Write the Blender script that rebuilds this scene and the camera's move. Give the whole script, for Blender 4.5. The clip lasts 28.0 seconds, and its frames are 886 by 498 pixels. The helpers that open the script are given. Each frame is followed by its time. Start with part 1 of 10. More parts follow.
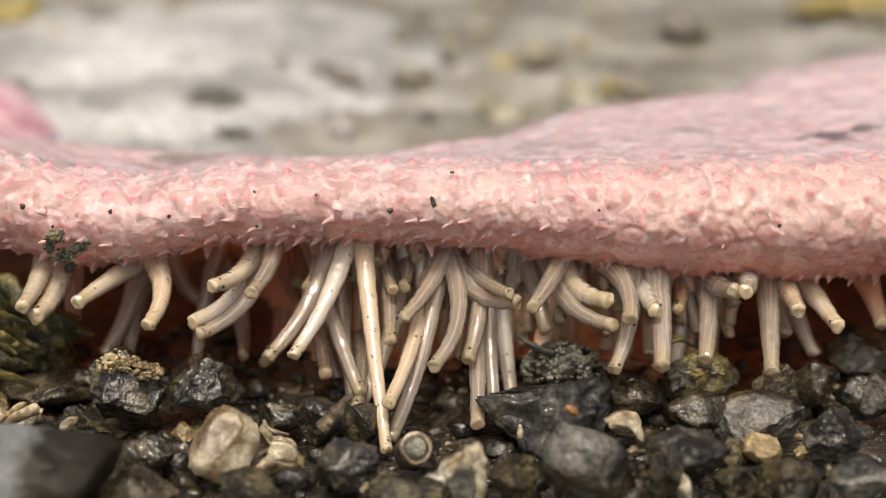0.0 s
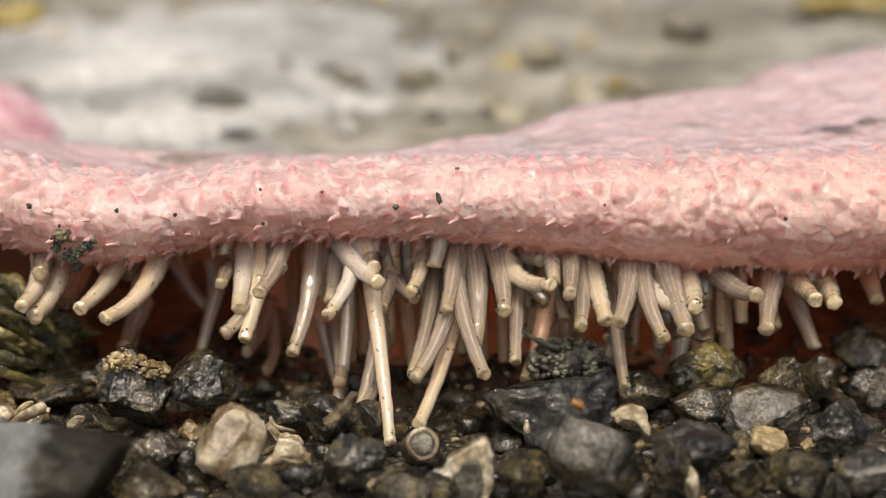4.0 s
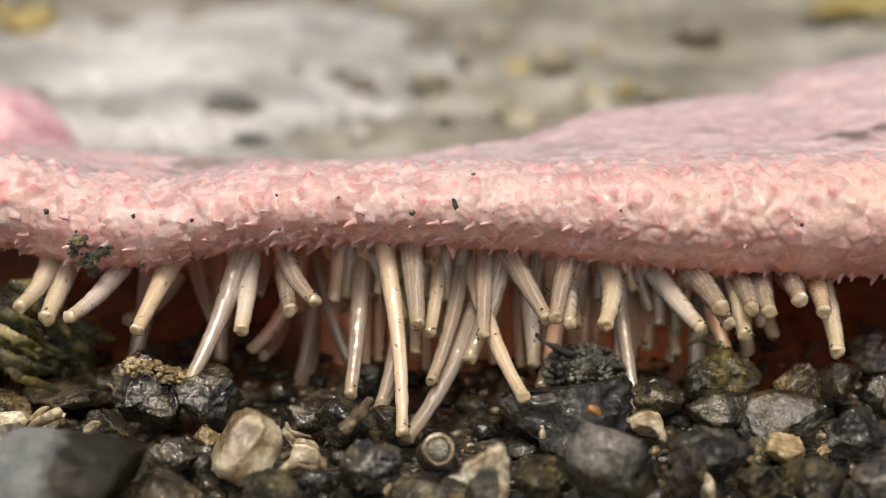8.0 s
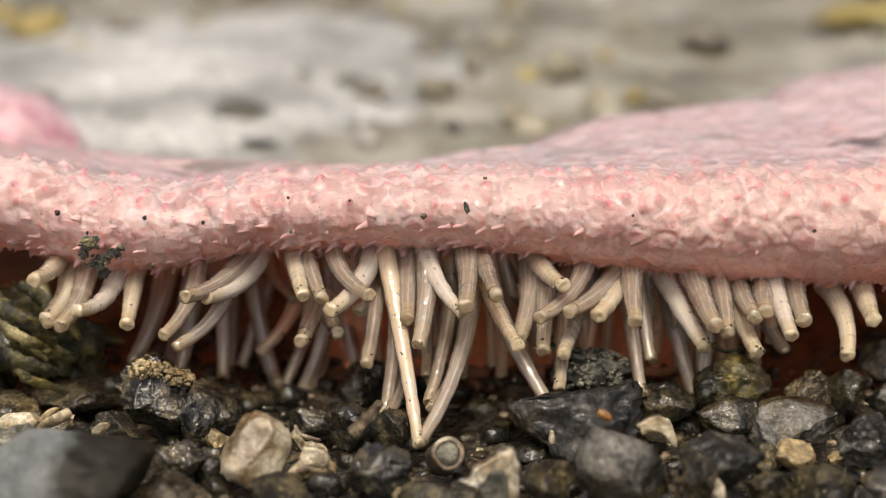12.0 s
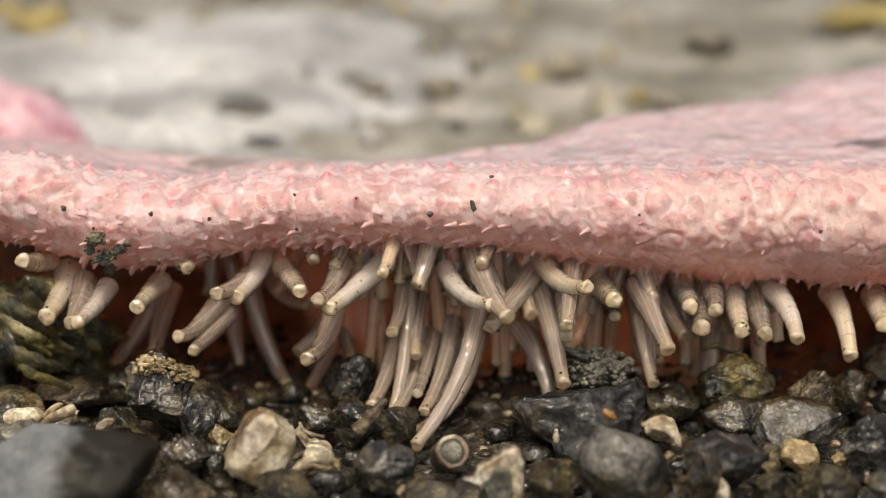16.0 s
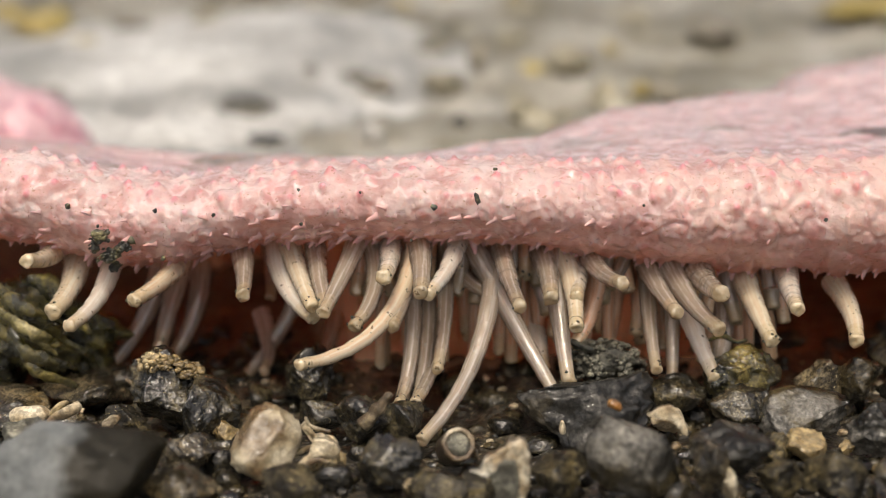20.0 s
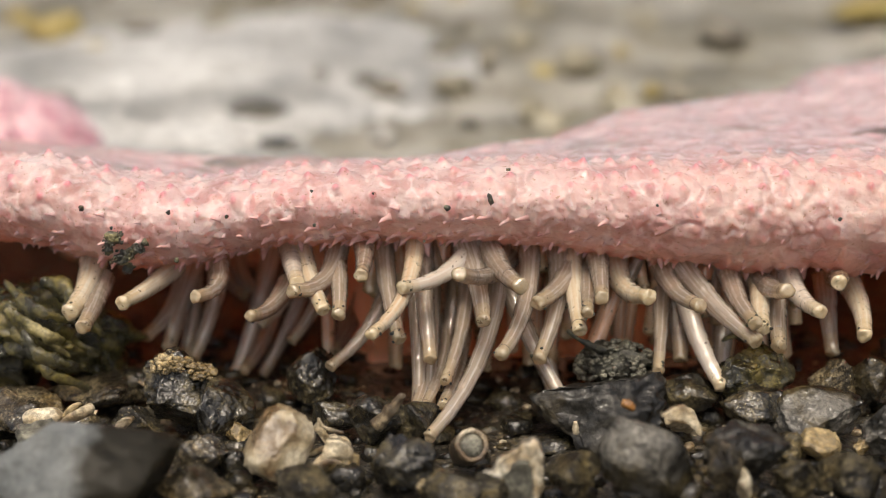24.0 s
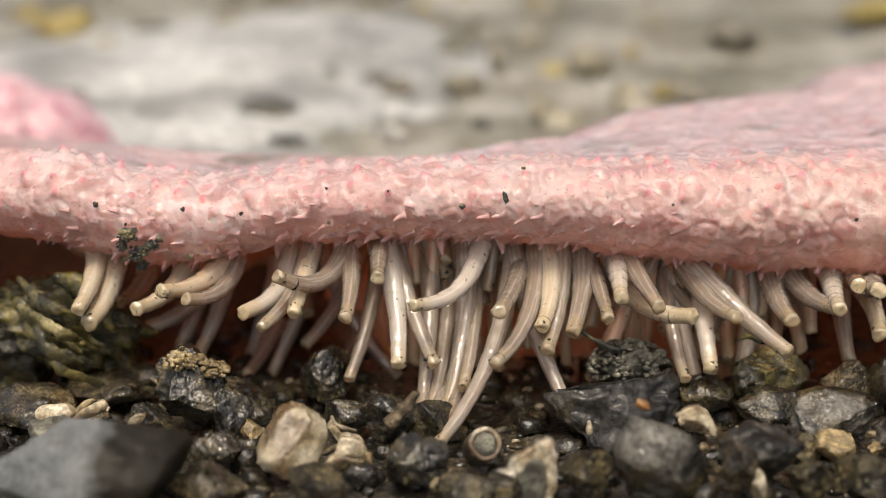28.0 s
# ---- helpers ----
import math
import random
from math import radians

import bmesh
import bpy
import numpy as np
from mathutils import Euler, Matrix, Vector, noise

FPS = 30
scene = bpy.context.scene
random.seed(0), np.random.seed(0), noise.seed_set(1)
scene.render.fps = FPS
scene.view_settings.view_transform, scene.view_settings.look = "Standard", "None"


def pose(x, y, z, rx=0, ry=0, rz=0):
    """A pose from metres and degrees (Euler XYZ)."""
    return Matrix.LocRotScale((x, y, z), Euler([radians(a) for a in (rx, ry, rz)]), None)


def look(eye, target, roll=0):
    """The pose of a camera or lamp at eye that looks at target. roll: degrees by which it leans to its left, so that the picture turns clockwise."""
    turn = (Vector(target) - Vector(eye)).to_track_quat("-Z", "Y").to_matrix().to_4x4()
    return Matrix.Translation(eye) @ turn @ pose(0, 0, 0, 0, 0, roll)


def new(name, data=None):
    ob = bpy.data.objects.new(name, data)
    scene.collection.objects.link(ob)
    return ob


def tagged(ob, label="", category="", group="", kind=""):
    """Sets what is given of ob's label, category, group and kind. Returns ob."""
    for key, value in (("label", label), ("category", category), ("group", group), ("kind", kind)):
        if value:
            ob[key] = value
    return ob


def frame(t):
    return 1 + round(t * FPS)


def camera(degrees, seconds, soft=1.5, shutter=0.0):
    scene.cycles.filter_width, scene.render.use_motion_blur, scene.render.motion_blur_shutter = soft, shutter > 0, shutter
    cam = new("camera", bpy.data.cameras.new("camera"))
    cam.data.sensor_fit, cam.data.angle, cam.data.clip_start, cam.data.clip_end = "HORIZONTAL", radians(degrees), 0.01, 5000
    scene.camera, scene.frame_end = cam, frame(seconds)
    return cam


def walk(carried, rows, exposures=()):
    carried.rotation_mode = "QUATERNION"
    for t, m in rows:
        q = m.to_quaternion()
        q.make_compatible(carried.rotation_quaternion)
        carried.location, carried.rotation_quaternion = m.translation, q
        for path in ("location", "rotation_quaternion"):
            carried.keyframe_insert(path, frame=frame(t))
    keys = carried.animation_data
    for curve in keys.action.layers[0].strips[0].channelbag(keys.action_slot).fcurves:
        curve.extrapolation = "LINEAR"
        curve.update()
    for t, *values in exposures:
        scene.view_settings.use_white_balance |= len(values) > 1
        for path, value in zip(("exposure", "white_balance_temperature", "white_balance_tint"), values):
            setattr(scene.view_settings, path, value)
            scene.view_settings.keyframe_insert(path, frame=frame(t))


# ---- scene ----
LOOK = (7050.0, 7.0)  # kelvin, tint
cam = camera(35.0, 28.0, soft=0.7)
cam.data.dof.use_dof, cam.data.dof.focus_distance, cam.data.dof.aperture_fstop = True, 0.154, 15.5
walk(cam, [
    (0.0, pose(-0.00000, -0.15500, 0.05800, 76.000, -0.000, -0.000)),
    (0.5, pose(-0.00002, -0.15484, 0.05792, 75.823, -0.057, 0.092)),
    (1.0, pose(-0.00011, -0.15473, 0.05790, 75.810, 0.198, 0.141)),
    (1.5, pose(-0.00019, -0.15469, 0.05744, 75.854, 0.306, 0.135)),
    (2.0, pose(0.00007, -0.15483, 0.05758, 76.009, 0.296, 0.100)),
    (2.5, pose(-0.00003, -0.15492, 0.05780, 75.921, 0.398, 0.181)),
    (3.0, pose(-0.00030, -0.15515, 0.05755, 76.092, 0.181, 0.111)),
    (3.5, pose(0.00017, -0.15524, 0.05736, 76.087, 0.447, 0.080)),
    (5.5, pose(-0.00024, -0.15532, 0.05759, 76.228, 0.499, 0.311)),
    (6.0, pose(-0.00083, -0.15555, 0.05781, 76.469, 0.305, 0.346)),
    (6.5, pose(-0.00045, -0.15551, 0.05772, 76.422, 0.352, 0.309)),
    (7.0, pose(-0.00042, -0.15538, 0.05757, 76.265, 0.567, 0.451)),
    (7.5, pose(-0.00053, -0.15527, 0.05717, 76.294, 0.459, 0.482)),
    (8.0, pose(-0.00065, -0.15533, 0.05748, 76.291, 0.567, 0.469)),
    (8.5, pose(-0.00080, -0.15535, 0.05718, 76.424, 0.266, 0.464)),
    (9.0, pose(-0.00100, -0.15541, 0.05718, 76.575, 0.373, 0.545)),
    (9.5, pose(-0.00071, -0.15544, 0.05685, 76.512, 0.468, 0.421)),
    (10.0, pose(-0.00085, -0.15530, 0.05697, 76.351, 0.527, 0.536)),
    (10.5, pose(-0.00121, -0.15531, 0.05678, 76.359, 0.279, 0.599)),
    (11.0, pose(-0.00146, -0.15517, 0.05694, 76.475, 0.291, 0.841)),
    (11.5, pose(-0.00145, -0.15528, 0.05690, 76.570, 0.270, 0.790)),
    (12.0, pose(-0.00126, -0.15514, 0.05699, 76.606, 0.254, 0.752)),
    (12.5, pose(-0.00114, -0.15543, 0.05679, 76.619, 0.244, 0.576)),
    (14.5, pose(-0.00165, -0.15513, 0.05673, 76.288, 0.042, 0.737)),
    (15.0, pose(-0.00163, -0.15503, 0.05670, 76.395, 0.056, 0.896)),
    (15.5, pose(-0.00185, -0.15500, 0.05670, 76.451, -0.031, 0.874)),
    (16.0, pose(-0.00188, -0.15519, 0.05689, 76.568, -0.130, 0.827)),
    (16.5, pose(-0.00190, -0.15518, 0.05675, 76.459, 0.063, 0.854)),
    (17.0, pose(-0.00194, -0.15517, 0.05663, 76.510, 0.108, 0.932)),
    (17.5, pose(-0.00208, -0.15505, 0.05651, 76.455, 0.094, 0.895)),
    (18.0, pose(-0.00197, -0.15510, 0.05654, 76.520, 0.134, 0.854)),
    (18.5, pose(-0.00207, -0.15496, 0.05670, 76.374, 0.175, 0.978)),
    (19.0, pose(-0.00200, -0.15526, 0.05649, 76.560, 0.265, 0.853)),
    (19.5, pose(-0.00176, -0.15525, 0.05634, 76.658, 0.531, 0.878)),
    (20.0, pose(-0.00159, -0.15513, 0.05620, 76.531, 0.645, 0.911)),
    (20.5, pose(-0.00159, -0.15537, 0.05627, 76.635, 0.511, 0.849)),
    (21.0, pose(-0.00178, -0.15519, 0.05627, 76.707, 0.433, 1.095)),
    (21.5, pose(-0.00208, -0.15513, 0.05625, 76.780, 0.420, 1.105)),
    (23.5, pose(-0.00198, -0.15510, 0.05575, 76.583, 0.696, 1.268)),
    (24.0, pose(-0.00188, -0.15508, 0.05581, 76.704, 0.918, 1.257)),
    (24.5, pose(-0.00202, -0.15498, 0.05591, 76.729, 0.901, 1.401)),
    (25.0, pose(-0.00204, -0.15513, 0.05563, 77.083, 0.821, 1.229)),
    (25.5, pose(-0.00199, -0.15520, 0.05564, 76.960, 0.835, 1.216)),
    (26.0, pose(-0.00208, -0.15496, 0.05548, 76.827, 0.757, 1.408)),
    (26.5, pose(-0.00224, -0.15492, 0.05580, 76.698, 0.755, 1.524)),
    (27.0, pose(-0.00257, -0.15491, 0.05545, 76.754, 0.527, 1.482)),
    (27.5, pose(-0.00285, -0.15488, 0.05559, 76.770, 0.483, 1.536)),
    (28.0, pose(-0.00276, -0.15481, 0.05559, 76.696, 0.656, 1.567)),
], [(0.0, 0.33, *LOOK), (3.0, 0.33, *LOOK), (6.0, 0.27, *LOOK), (28.0, 0.27, *LOOK)])

# ---- light: a bright overcast sky over the shore ----
world = bpy.data.worlds.new("overcast_sky")
scene.world = world
world.use_nodes = True
wt = world.node_tree
sky = wt.nodes.new("ShaderNodeTexSky")
sky.sky_type, sky.sun_disc = "NISHITA", False
sky.sun_elevation, sky.sun_rotation = radians(63), radians(185)
sky.dust_density, sky.air_density, sky.ozone_density = 7.0, 0.8, 0.5
wt.links.new(sky.outputs[0], wt.nodes["Background"].inputs[0])
wt.nodes["Background"].inputs[1].default_value = 0.15
sun_data = bpy.data.lights.new("sun", "SUN")
sun_data.energy, sun_data.angle, sun_data.color = 1.45, radians(15), (1.0, 0.96, 0.915)
sun = new("sun", sun_data)
sun.matrix_world = look((-0.04, -0.46, 0.89), (0, 0, 0))

# ---- materials ----
def node(nt, kind, **inputs):
    n = nt.nodes.new("ShaderNode" + kind)
    for k, v in inputs.items():
        n.inputs[k.replace("_", " ")].default_value = v
    return n


def ramp(nt, source, stops):
    r = nt.nodes.new("ShaderNodeValToRGB")
    e = r.color_ramp.elements
    while len(e) < len(stops):
        e.new(0.5)
    for el, (p, c) in zip(e, stops):
        el.position, el.color = p, (*c, 1)
    nt.links.new(source, r.inputs[0])
    return r.outputs[0]


def mixed(nt, factor, a, b, how="MIX"):
    m = nt.nodes.new("ShaderNodeMix")
    m.data_type, m.blend_type = "RGBA", how
    for i, v in ((0, factor), (6, a), (7, b)):
        if isinstance(v, (int, float)):
            m.inputs[i].default_value = v
        elif isinstance(v, tuple):
            m.inputs[i].default_value = (*v, 1)
        else:
            nt.links.new(v, m.inputs[i])
    return m.outputs[2]


def surface(name, stops, scale=250, fine=1800, rough=(0.25, 0.6), relief=0.5, depth=0.0004, spots=None, coat=0.0,
            sss=0.0, jitter=0.25, contrast=0.55, gloss=0.6, rugged=0.4, sand_glints=None, lumps=0, film=950.0):
    """A wet natural surface: colour in two scales, blotches, grain relief and varied gloss."""
    stops = [(0.5 + (p - 0.5) * 0.6, c) for p, c in stops]
    m = bpy.data.materials.new(name)
    m.use_nodes = True
    nt = m.node_tree
    b = nt.nodes["Principled BSDF"]
    co = nt.nodes.new("ShaderNodeTexCoord").outputs["Object"]
    info = nt.nodes.new("ShaderNodeObjectInfo")
    shift = node(nt, "VectorMath")
    shift.operation = "ADD"
    nt.links.new(co, shift.inputs[0])
    nt.links.new(info.outputs["Random"], shift.inputs[1])
    co = shift.outputs[0]
    n1 = node(nt, "TexNoise", Scale=scale, Detail=6.0, Roughness=0.62)
    n2 = node(nt, "TexNoise", Scale=fine, Detail=6.0, Roughness=0.7)
    for n in (n1, n2):
        nt.links.new(co, n.inputs["Vector"])
    col = ramp(nt, n1.outputs[0], stops)
    grain = ramp(nt, n2.outputs[0], [(0.43, (1 - contrast,) * 3), (0.57, (1.0,) * 3)])
    if spots:
        sc, lo, hi, sp = spots
        n3 = node(nt, "TexNoise", Scale=sc, Detail=5.0, Roughness=0.6)
        nt.links.new(co, n3.inputs["Vector"])
        col = mixed(nt, ramp(nt, n3.outputs[0], [(0.5 + (lo - 0.5) * 0.75, (0, 0, 0)), (0.5 + (hi - 0.5) * 0.75, (1, 1, 1))]), col, sp)
    col = mixed(nt, 1.0, col, grain, "MULTIPLY")
    # pale sand specks in the colour, which also stand for small wet glints
    if sand_glints:
        n5 = node(nt, "TexNoise", Scale=fine * 1.3, Detail=2.0, Roughness=0.5)
        nt.links.new(co, n5.inputs["Vector"])
        col = mixed(nt, ramp(nt, n5.outputs[0], [(0.64, (0, 0, 0)), (0.69, (0.85, 0.85, 0.85))]), col, sand_glints)
    hsv = node(nt, "HueSaturation")
    val = node(nt, "MapRange")
    val.inputs[3].default_value, val.inputs[4].default_value = 1 - jitter, 1 + jitter
    isl = nt.nodes.new("ShaderNodeNewGeometry").outputs["Random Per Island"]
    add = node(nt, "Math")
    add.operation = "ADD"
    nt.links.new(isl, add.inputs[0])
    nt.links.new(info.outputs["Random"], add.inputs[1])
    fr = node(nt, "Math")
    fr.operation = "FRACT"
    nt.links.new(add.outputs[0], fr.inputs[0])
    nt.links.new(fr.outputs[0], val.inputs[0])
    nt.links.new(val.outputs[0], hsv.inputs["Value"])
    nt.links.new(col, hsv.inputs["Color"])
    nt.links.new(hsv.outputs[0], b.inputs["Base Color"])
    rr = node(nt, "MapRange")
    rr.inputs[1].default_value, rr.inputs[2].default_value = 0.4, 0.6
    rr.inputs[3].default_value, rr.inputs[4].default_value = rough
    nt.links.new(n1.outputs[0], rr.inputs[0])
    nt.links.new(rr.outputs[0], b.inputs["Roughness"])
    bump = node(nt, "Bump", Strength=relief, Distance=depth * 2.5)
    n4 = node(nt, "TexNoise", Scale=fine * 2.6, Detail=2.0, Roughness=0.6)
    nt.links.new(co, n4.inputs["Vector"])
    tiny = node(nt, "Math")
    tiny.operation = "MULTIPLY_ADD"
    tiny.inputs[1].default_value = 0.2
    nt.links.new(n4.outputs[0], tiny.inputs[0])
    nt.links.new(n2.outputs[0], tiny.inputs[2])
    both = node(nt, "Math")
    both.operation = "MULTIPLY_ADD"
    both.inputs[1].default_value = rugged
    nt.links.new(tiny.outputs[0], both.inputs[0])
    nt.links.new(n1.outputs[0], both.inputs[2])
    high = both.outputs[0]
    if lumps:
        n6 = node(nt, "TexNoise", Scale=lumps, Detail=1.5, Roughness=0.5)
        nt.links.new(co, n6.inputs["Vector"])
        knob = node(nt, "Math")
        knob.operation = "MULTIPLY_ADD"
        knob.inputs[1].default_value = 0.75
        nt.links.new(n6.outputs[0], knob.inputs[0])
        nt.links.new(high, knob.inputs[2])
        high = knob.outputs[0]
    nt.links.new(high, bump.inputs["Height"])
    nt.links.new(bump.outputs[0], b.inputs["Normal"])
    water = node(nt, "TexNoise", Scale=film, Detail=3.0, Roughness=0.55)
    nt.links.new(co, water.inputs["Vector"])
    ripple = node(nt, "Bump", Strength=1.0, Distance=0.40 / film)
    nt.links.new(water.outputs[0], ripple.inputs["Height"])
    nt.links.new(ripple.outputs[0], b.inputs["Coat Normal"])
    b.inputs["Specular IOR Level"].default_value = gloss
    b.inputs["Coat Weight"].default_value, b.inputs["Coat Roughness"].default_value = coat, 0.07
    b.inputs["Coat IOR"].default_value = 1.5
    if sss:
        b.inputs["Subsurface Weight"].default_value = sss
        b.inputs["Subsurface Radius"].default_value = (1.0, 0.55, 0.4)
        b.inputs["Subsurface Scale"].default_value = 0.0012
    return m


def shade_side(m, dark, x0, x1):
    """Paints one side of a stone a second, darker colour, along its own x, as shade on that side."""
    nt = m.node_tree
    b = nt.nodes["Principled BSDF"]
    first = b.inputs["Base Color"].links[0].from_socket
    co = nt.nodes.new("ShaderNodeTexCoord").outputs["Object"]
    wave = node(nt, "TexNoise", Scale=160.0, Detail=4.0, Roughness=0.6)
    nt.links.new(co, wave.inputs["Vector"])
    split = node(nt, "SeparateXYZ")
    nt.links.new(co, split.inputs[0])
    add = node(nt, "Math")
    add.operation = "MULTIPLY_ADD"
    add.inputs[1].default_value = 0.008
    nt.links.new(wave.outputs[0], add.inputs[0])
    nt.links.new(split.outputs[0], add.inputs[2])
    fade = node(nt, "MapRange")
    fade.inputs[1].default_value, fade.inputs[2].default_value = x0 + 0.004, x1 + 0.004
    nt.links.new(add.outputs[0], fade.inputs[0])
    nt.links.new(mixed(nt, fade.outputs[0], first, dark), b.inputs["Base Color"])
    return m


# strong grain contrast and pale specks: mineral grain doubling as painted wet glints
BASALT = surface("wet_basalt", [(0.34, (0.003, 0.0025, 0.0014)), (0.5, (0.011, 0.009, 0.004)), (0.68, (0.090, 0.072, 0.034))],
                 330, 2400, (0.35, 0.6), 1.0, 0.0004, (210, 0.55, 0.68, (0.060, 0.045, 0.019)), coat=1.0, gloss=0.2, rugged=0.2, contrast=0.7, sand_glints=(0.14, 0.115, 0.06), lumps=1350, film=1500.0)
MUDDY = surface("muddy_stone", [(0.36, (0.012, 0.009, 0.004)), (0.5, (0.034, 0.027, 0.013)), (0.64, (0.11, 0.088, 0.045))],
                330, 2400, (0.4, 0.7), 1.0, 0.0005, (260, 0.56, 0.68, (0.15, 0.115, 0.05)), coat=0.35, gloss=0.2, rugged=0.3, contrast=0.7, sand_glints=(0.26, 0.21, 0.11), lumps=1350, film=1500.0)
GREYSTONE = surface("grey_stone", [(0.38, (0.010, 0.009, 0.006)), (0.5, (0.034, 0.032, 0.027)), (0.62, (0.16, 0.15, 0.13))],
                    150, 2000, (0.35, 0.55), 0.8, 0.0003, (130, 0.54, 0.68, (0.075, 0.058, 0.026)), coat=0.6, contrast=0.5, gloss=0.15, rugged=0.2, lumps=1000)
BROWNSTONE = surface("brown_stone", [(0.3, (0.018, 0.014, 0.008)), (0.5, (0.065, 0.05, 0.028)), (0.75, (0.24, 0.19, 0.11))],
                     300, 2400, (0.35, 0.6), 1.0, 0.0004, (140, 0.53, 0.68, (0.17, 0.12, 0.05)), coat=0.9, gloss=0.2, rugged=0.2, contrast=0.7, lumps=1350, sand_glints=(0.30, 0.25, 0.15))
MOSSY = surface("mossy_stone", [(0.3, (0.008, 0.008, 0.004)), (0.5, (0.034, 0.031, 0.012)), (0.72, (0.14, 0.115, 0.035))],
                230, 2400, (0.2, 0.5), 0.8, 0.0003, (110, 0.55, 0.7, (0.22, 0.17, 0.045)), coat=0.8, contrast=0.7, sand_glints=(0.34, 0.29, 0.10))
# blue-grey lit face; the shade of its right face is painted olive-black
BOULDER = shade_side(surface("side_shaded_stone", [(0.3, (0.075, 0.078, 0.072)), (0.5, (0.135, 0.145, 0.145)), (0.72, (0.20, 0.21, 0.208))], 90, 1800, (0.35, 0.55), 0.5, 0.0003,
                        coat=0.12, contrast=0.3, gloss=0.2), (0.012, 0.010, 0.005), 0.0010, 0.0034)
CREAM = surface("cream_pebble", [(0.36, (0.15, 0.10, 0.05)), (0.5, (0.34, 0.275, 0.17)), (0.66, (0.52, 0.455, 0.33))],
                140, 1300, (0.25, 0.45), 0.4, 0.0003, (190, 0.53, 0.66, (0.17, 0.11, 0.055)), coat=0.4, contrast=0.35)
GOLDEN = surface("golden_pebble", [(0.3, (0.13, 0.085, 0.03)), (0.55, (0.36, 0.27, 0.13)), (0.75, (0.58, 0.49, 0.30))],
                 200, 1300, (0.2, 0.5), 0.7, 0.0005, coat=0.4, jitter=0.4)
SHELL = surface("shell", [(0.3, (0.24, 0.165, 0.085)), (0.5, (0.47, 0.39, 0.26)), (0.7, (0.64, 0.57, 0.43))],
                180, 1500, (0.3, 0.55), 0.5, 0.0003, (150, 0.58, 0.7, (0.12, 0.08, 0.045)))
TUBEWALL = surface("worm_tube", [(0.3, (0.06, 0.04, 0.022)), (0.55, (0.17, 0.12, 0.065)), (0.75, (0.32, 0.25, 0.15))],
                   250, 1800, (0.35, 0.6), 0.8, 0.0004)
PALESHELL = surface("pale_shell", [(0.3, (0.42, 0.32, 0.19)), (0.5, (0.68, 0.61, 0.47)), (0.7, (0.82, 0.78, 0.66))],
                    220, 1500, (0.3, 0.55), 0.5, 0.0003, (170, 0.60, 0.7, (0.22, 0.15, 0.08)), coat=0.3)
ORANGE = surface("orange_shell", [(0.3, (0.15, 0.06, 0.012)), (0.5, (0.27, 0.12, 0.025)), (0.7, (0.38, 0.20, 0.05))], 400, 1800, (0.3, 0.5), 0.4, 0.0003, coat=0.4)
GRITDARK = surface("dark_grit", [(0.3, (0.014, 0.014, 0.010)), (0.5, (0.05, 0.05, 0.030)), (0.68, (0.24, 0.21, 0.10))],
                   700, 2500, (0.3, 0.6), 0.8, 0.0003, coat=0.5, jitter=0.6)
FARSTONE = surface("far_pebble", [(0.3, (0.13, 0.115, 0.075)), (0.55, (0.27, 0.245, 0.175)), (0.75, (0.42, 0.395, 0.315))],
                   60, 500, (0.25, 0.5), 0.5, 0.001, jitter=0.6)
FARPALE = surface("pale_slab", [(0.3, (0.30, 0.285, 0.245)), (0.5, (0.52, 0.51, 0.475)), (0.72, (0.68, 0.68, 0.655))],
                  30, 300, (0.3, 0.5), 0.4, 0.001, jitter=0.05)
FARDARK = surface("dark_far_stone", [(0.3, (0.13, 0.11, 0.08)), (0.7, (0.24, 0.215, 0.165))], 60, 400, (0.4, 0.7), 0.4, 0.001)
FARYELLOW = surface("yellow_far_stone", [(0.3, (0.26, 0.19, 0.05)), (0.7, (0.52, 0.42, 0.14))], 60, 400, (0.4, 0.7), 0.4, 0.001)
WEED = surface("seaweed", [(0.3, (0.020, 0.018, 0.004)), (0.5, (0.075, 0.064, 0.012)), (0.7, (0.24, 0.19, 0.04))], 300, 1500, (0.2, 0.45), 0.8, 0.0005, coat=0.5, film=700)
PALEWEED = surface("pale_seaweed", [(0.3, (0.06, 0.05, 0.014)), (0.5, (0.16, 0.135, 0.042)), (0.7, (0.32, 0.27, 0.12))], 300, 1500, (0.2, 0.45), 0.6, 0.0004, coat=0.5)
SLAB = surface("black_slab", [(0.3, (0.006, 0.006, 0.005)), (0.5, (0.016, 0.015, 0.013)), (0.7, (0.055, 0.052, 0.045))], 160, 1500, (0.4, 0.6), 0.6, 0.0003,
               (120, 0.56, 0.7, (0.07, 0.055, 0.03)), coat=0.45, gloss=0.2, contrast=0.6, film=500)
CRUMBS = surface("muddy_crumbs", [(0.3, (0.05, 0.045, 0.03)), (0.5, (0.13, 0.125, 0.095)), (0.7, (0.27, 0.26, 0.20))], 400, 2200, (0.4, 0.7), 0.8, 0.0004, jitter=0.4, coat=0.3)

# ---- building helpers ----
def mesh_of(name, bm, material, smooth=True):
    me = bpy.data.meshes.new(name)
    bm.to_mesh(me)
    bm.free()
    if material:
        me.materials.append(material)
    if smooth:
        me.polygons.foreach_set("use_smooth", [True] * len(me.polygons))
    return me


def part(name, bm, material, parent=None, label="", smooth=True):
    """One mesh object from a bmesh, under a thing or a part."""
    ob = new(name, mesh_of(name, bm, material, smooth) if isinstance(bm, bmesh.types.BMesh) else bm)
    ob.parent = parent
    return tagged(ob, label)


def fbm(v, scale, octaves=4):
    return noise.fractal(Vector(v) * scale, 0.9, 2.0, octaves)


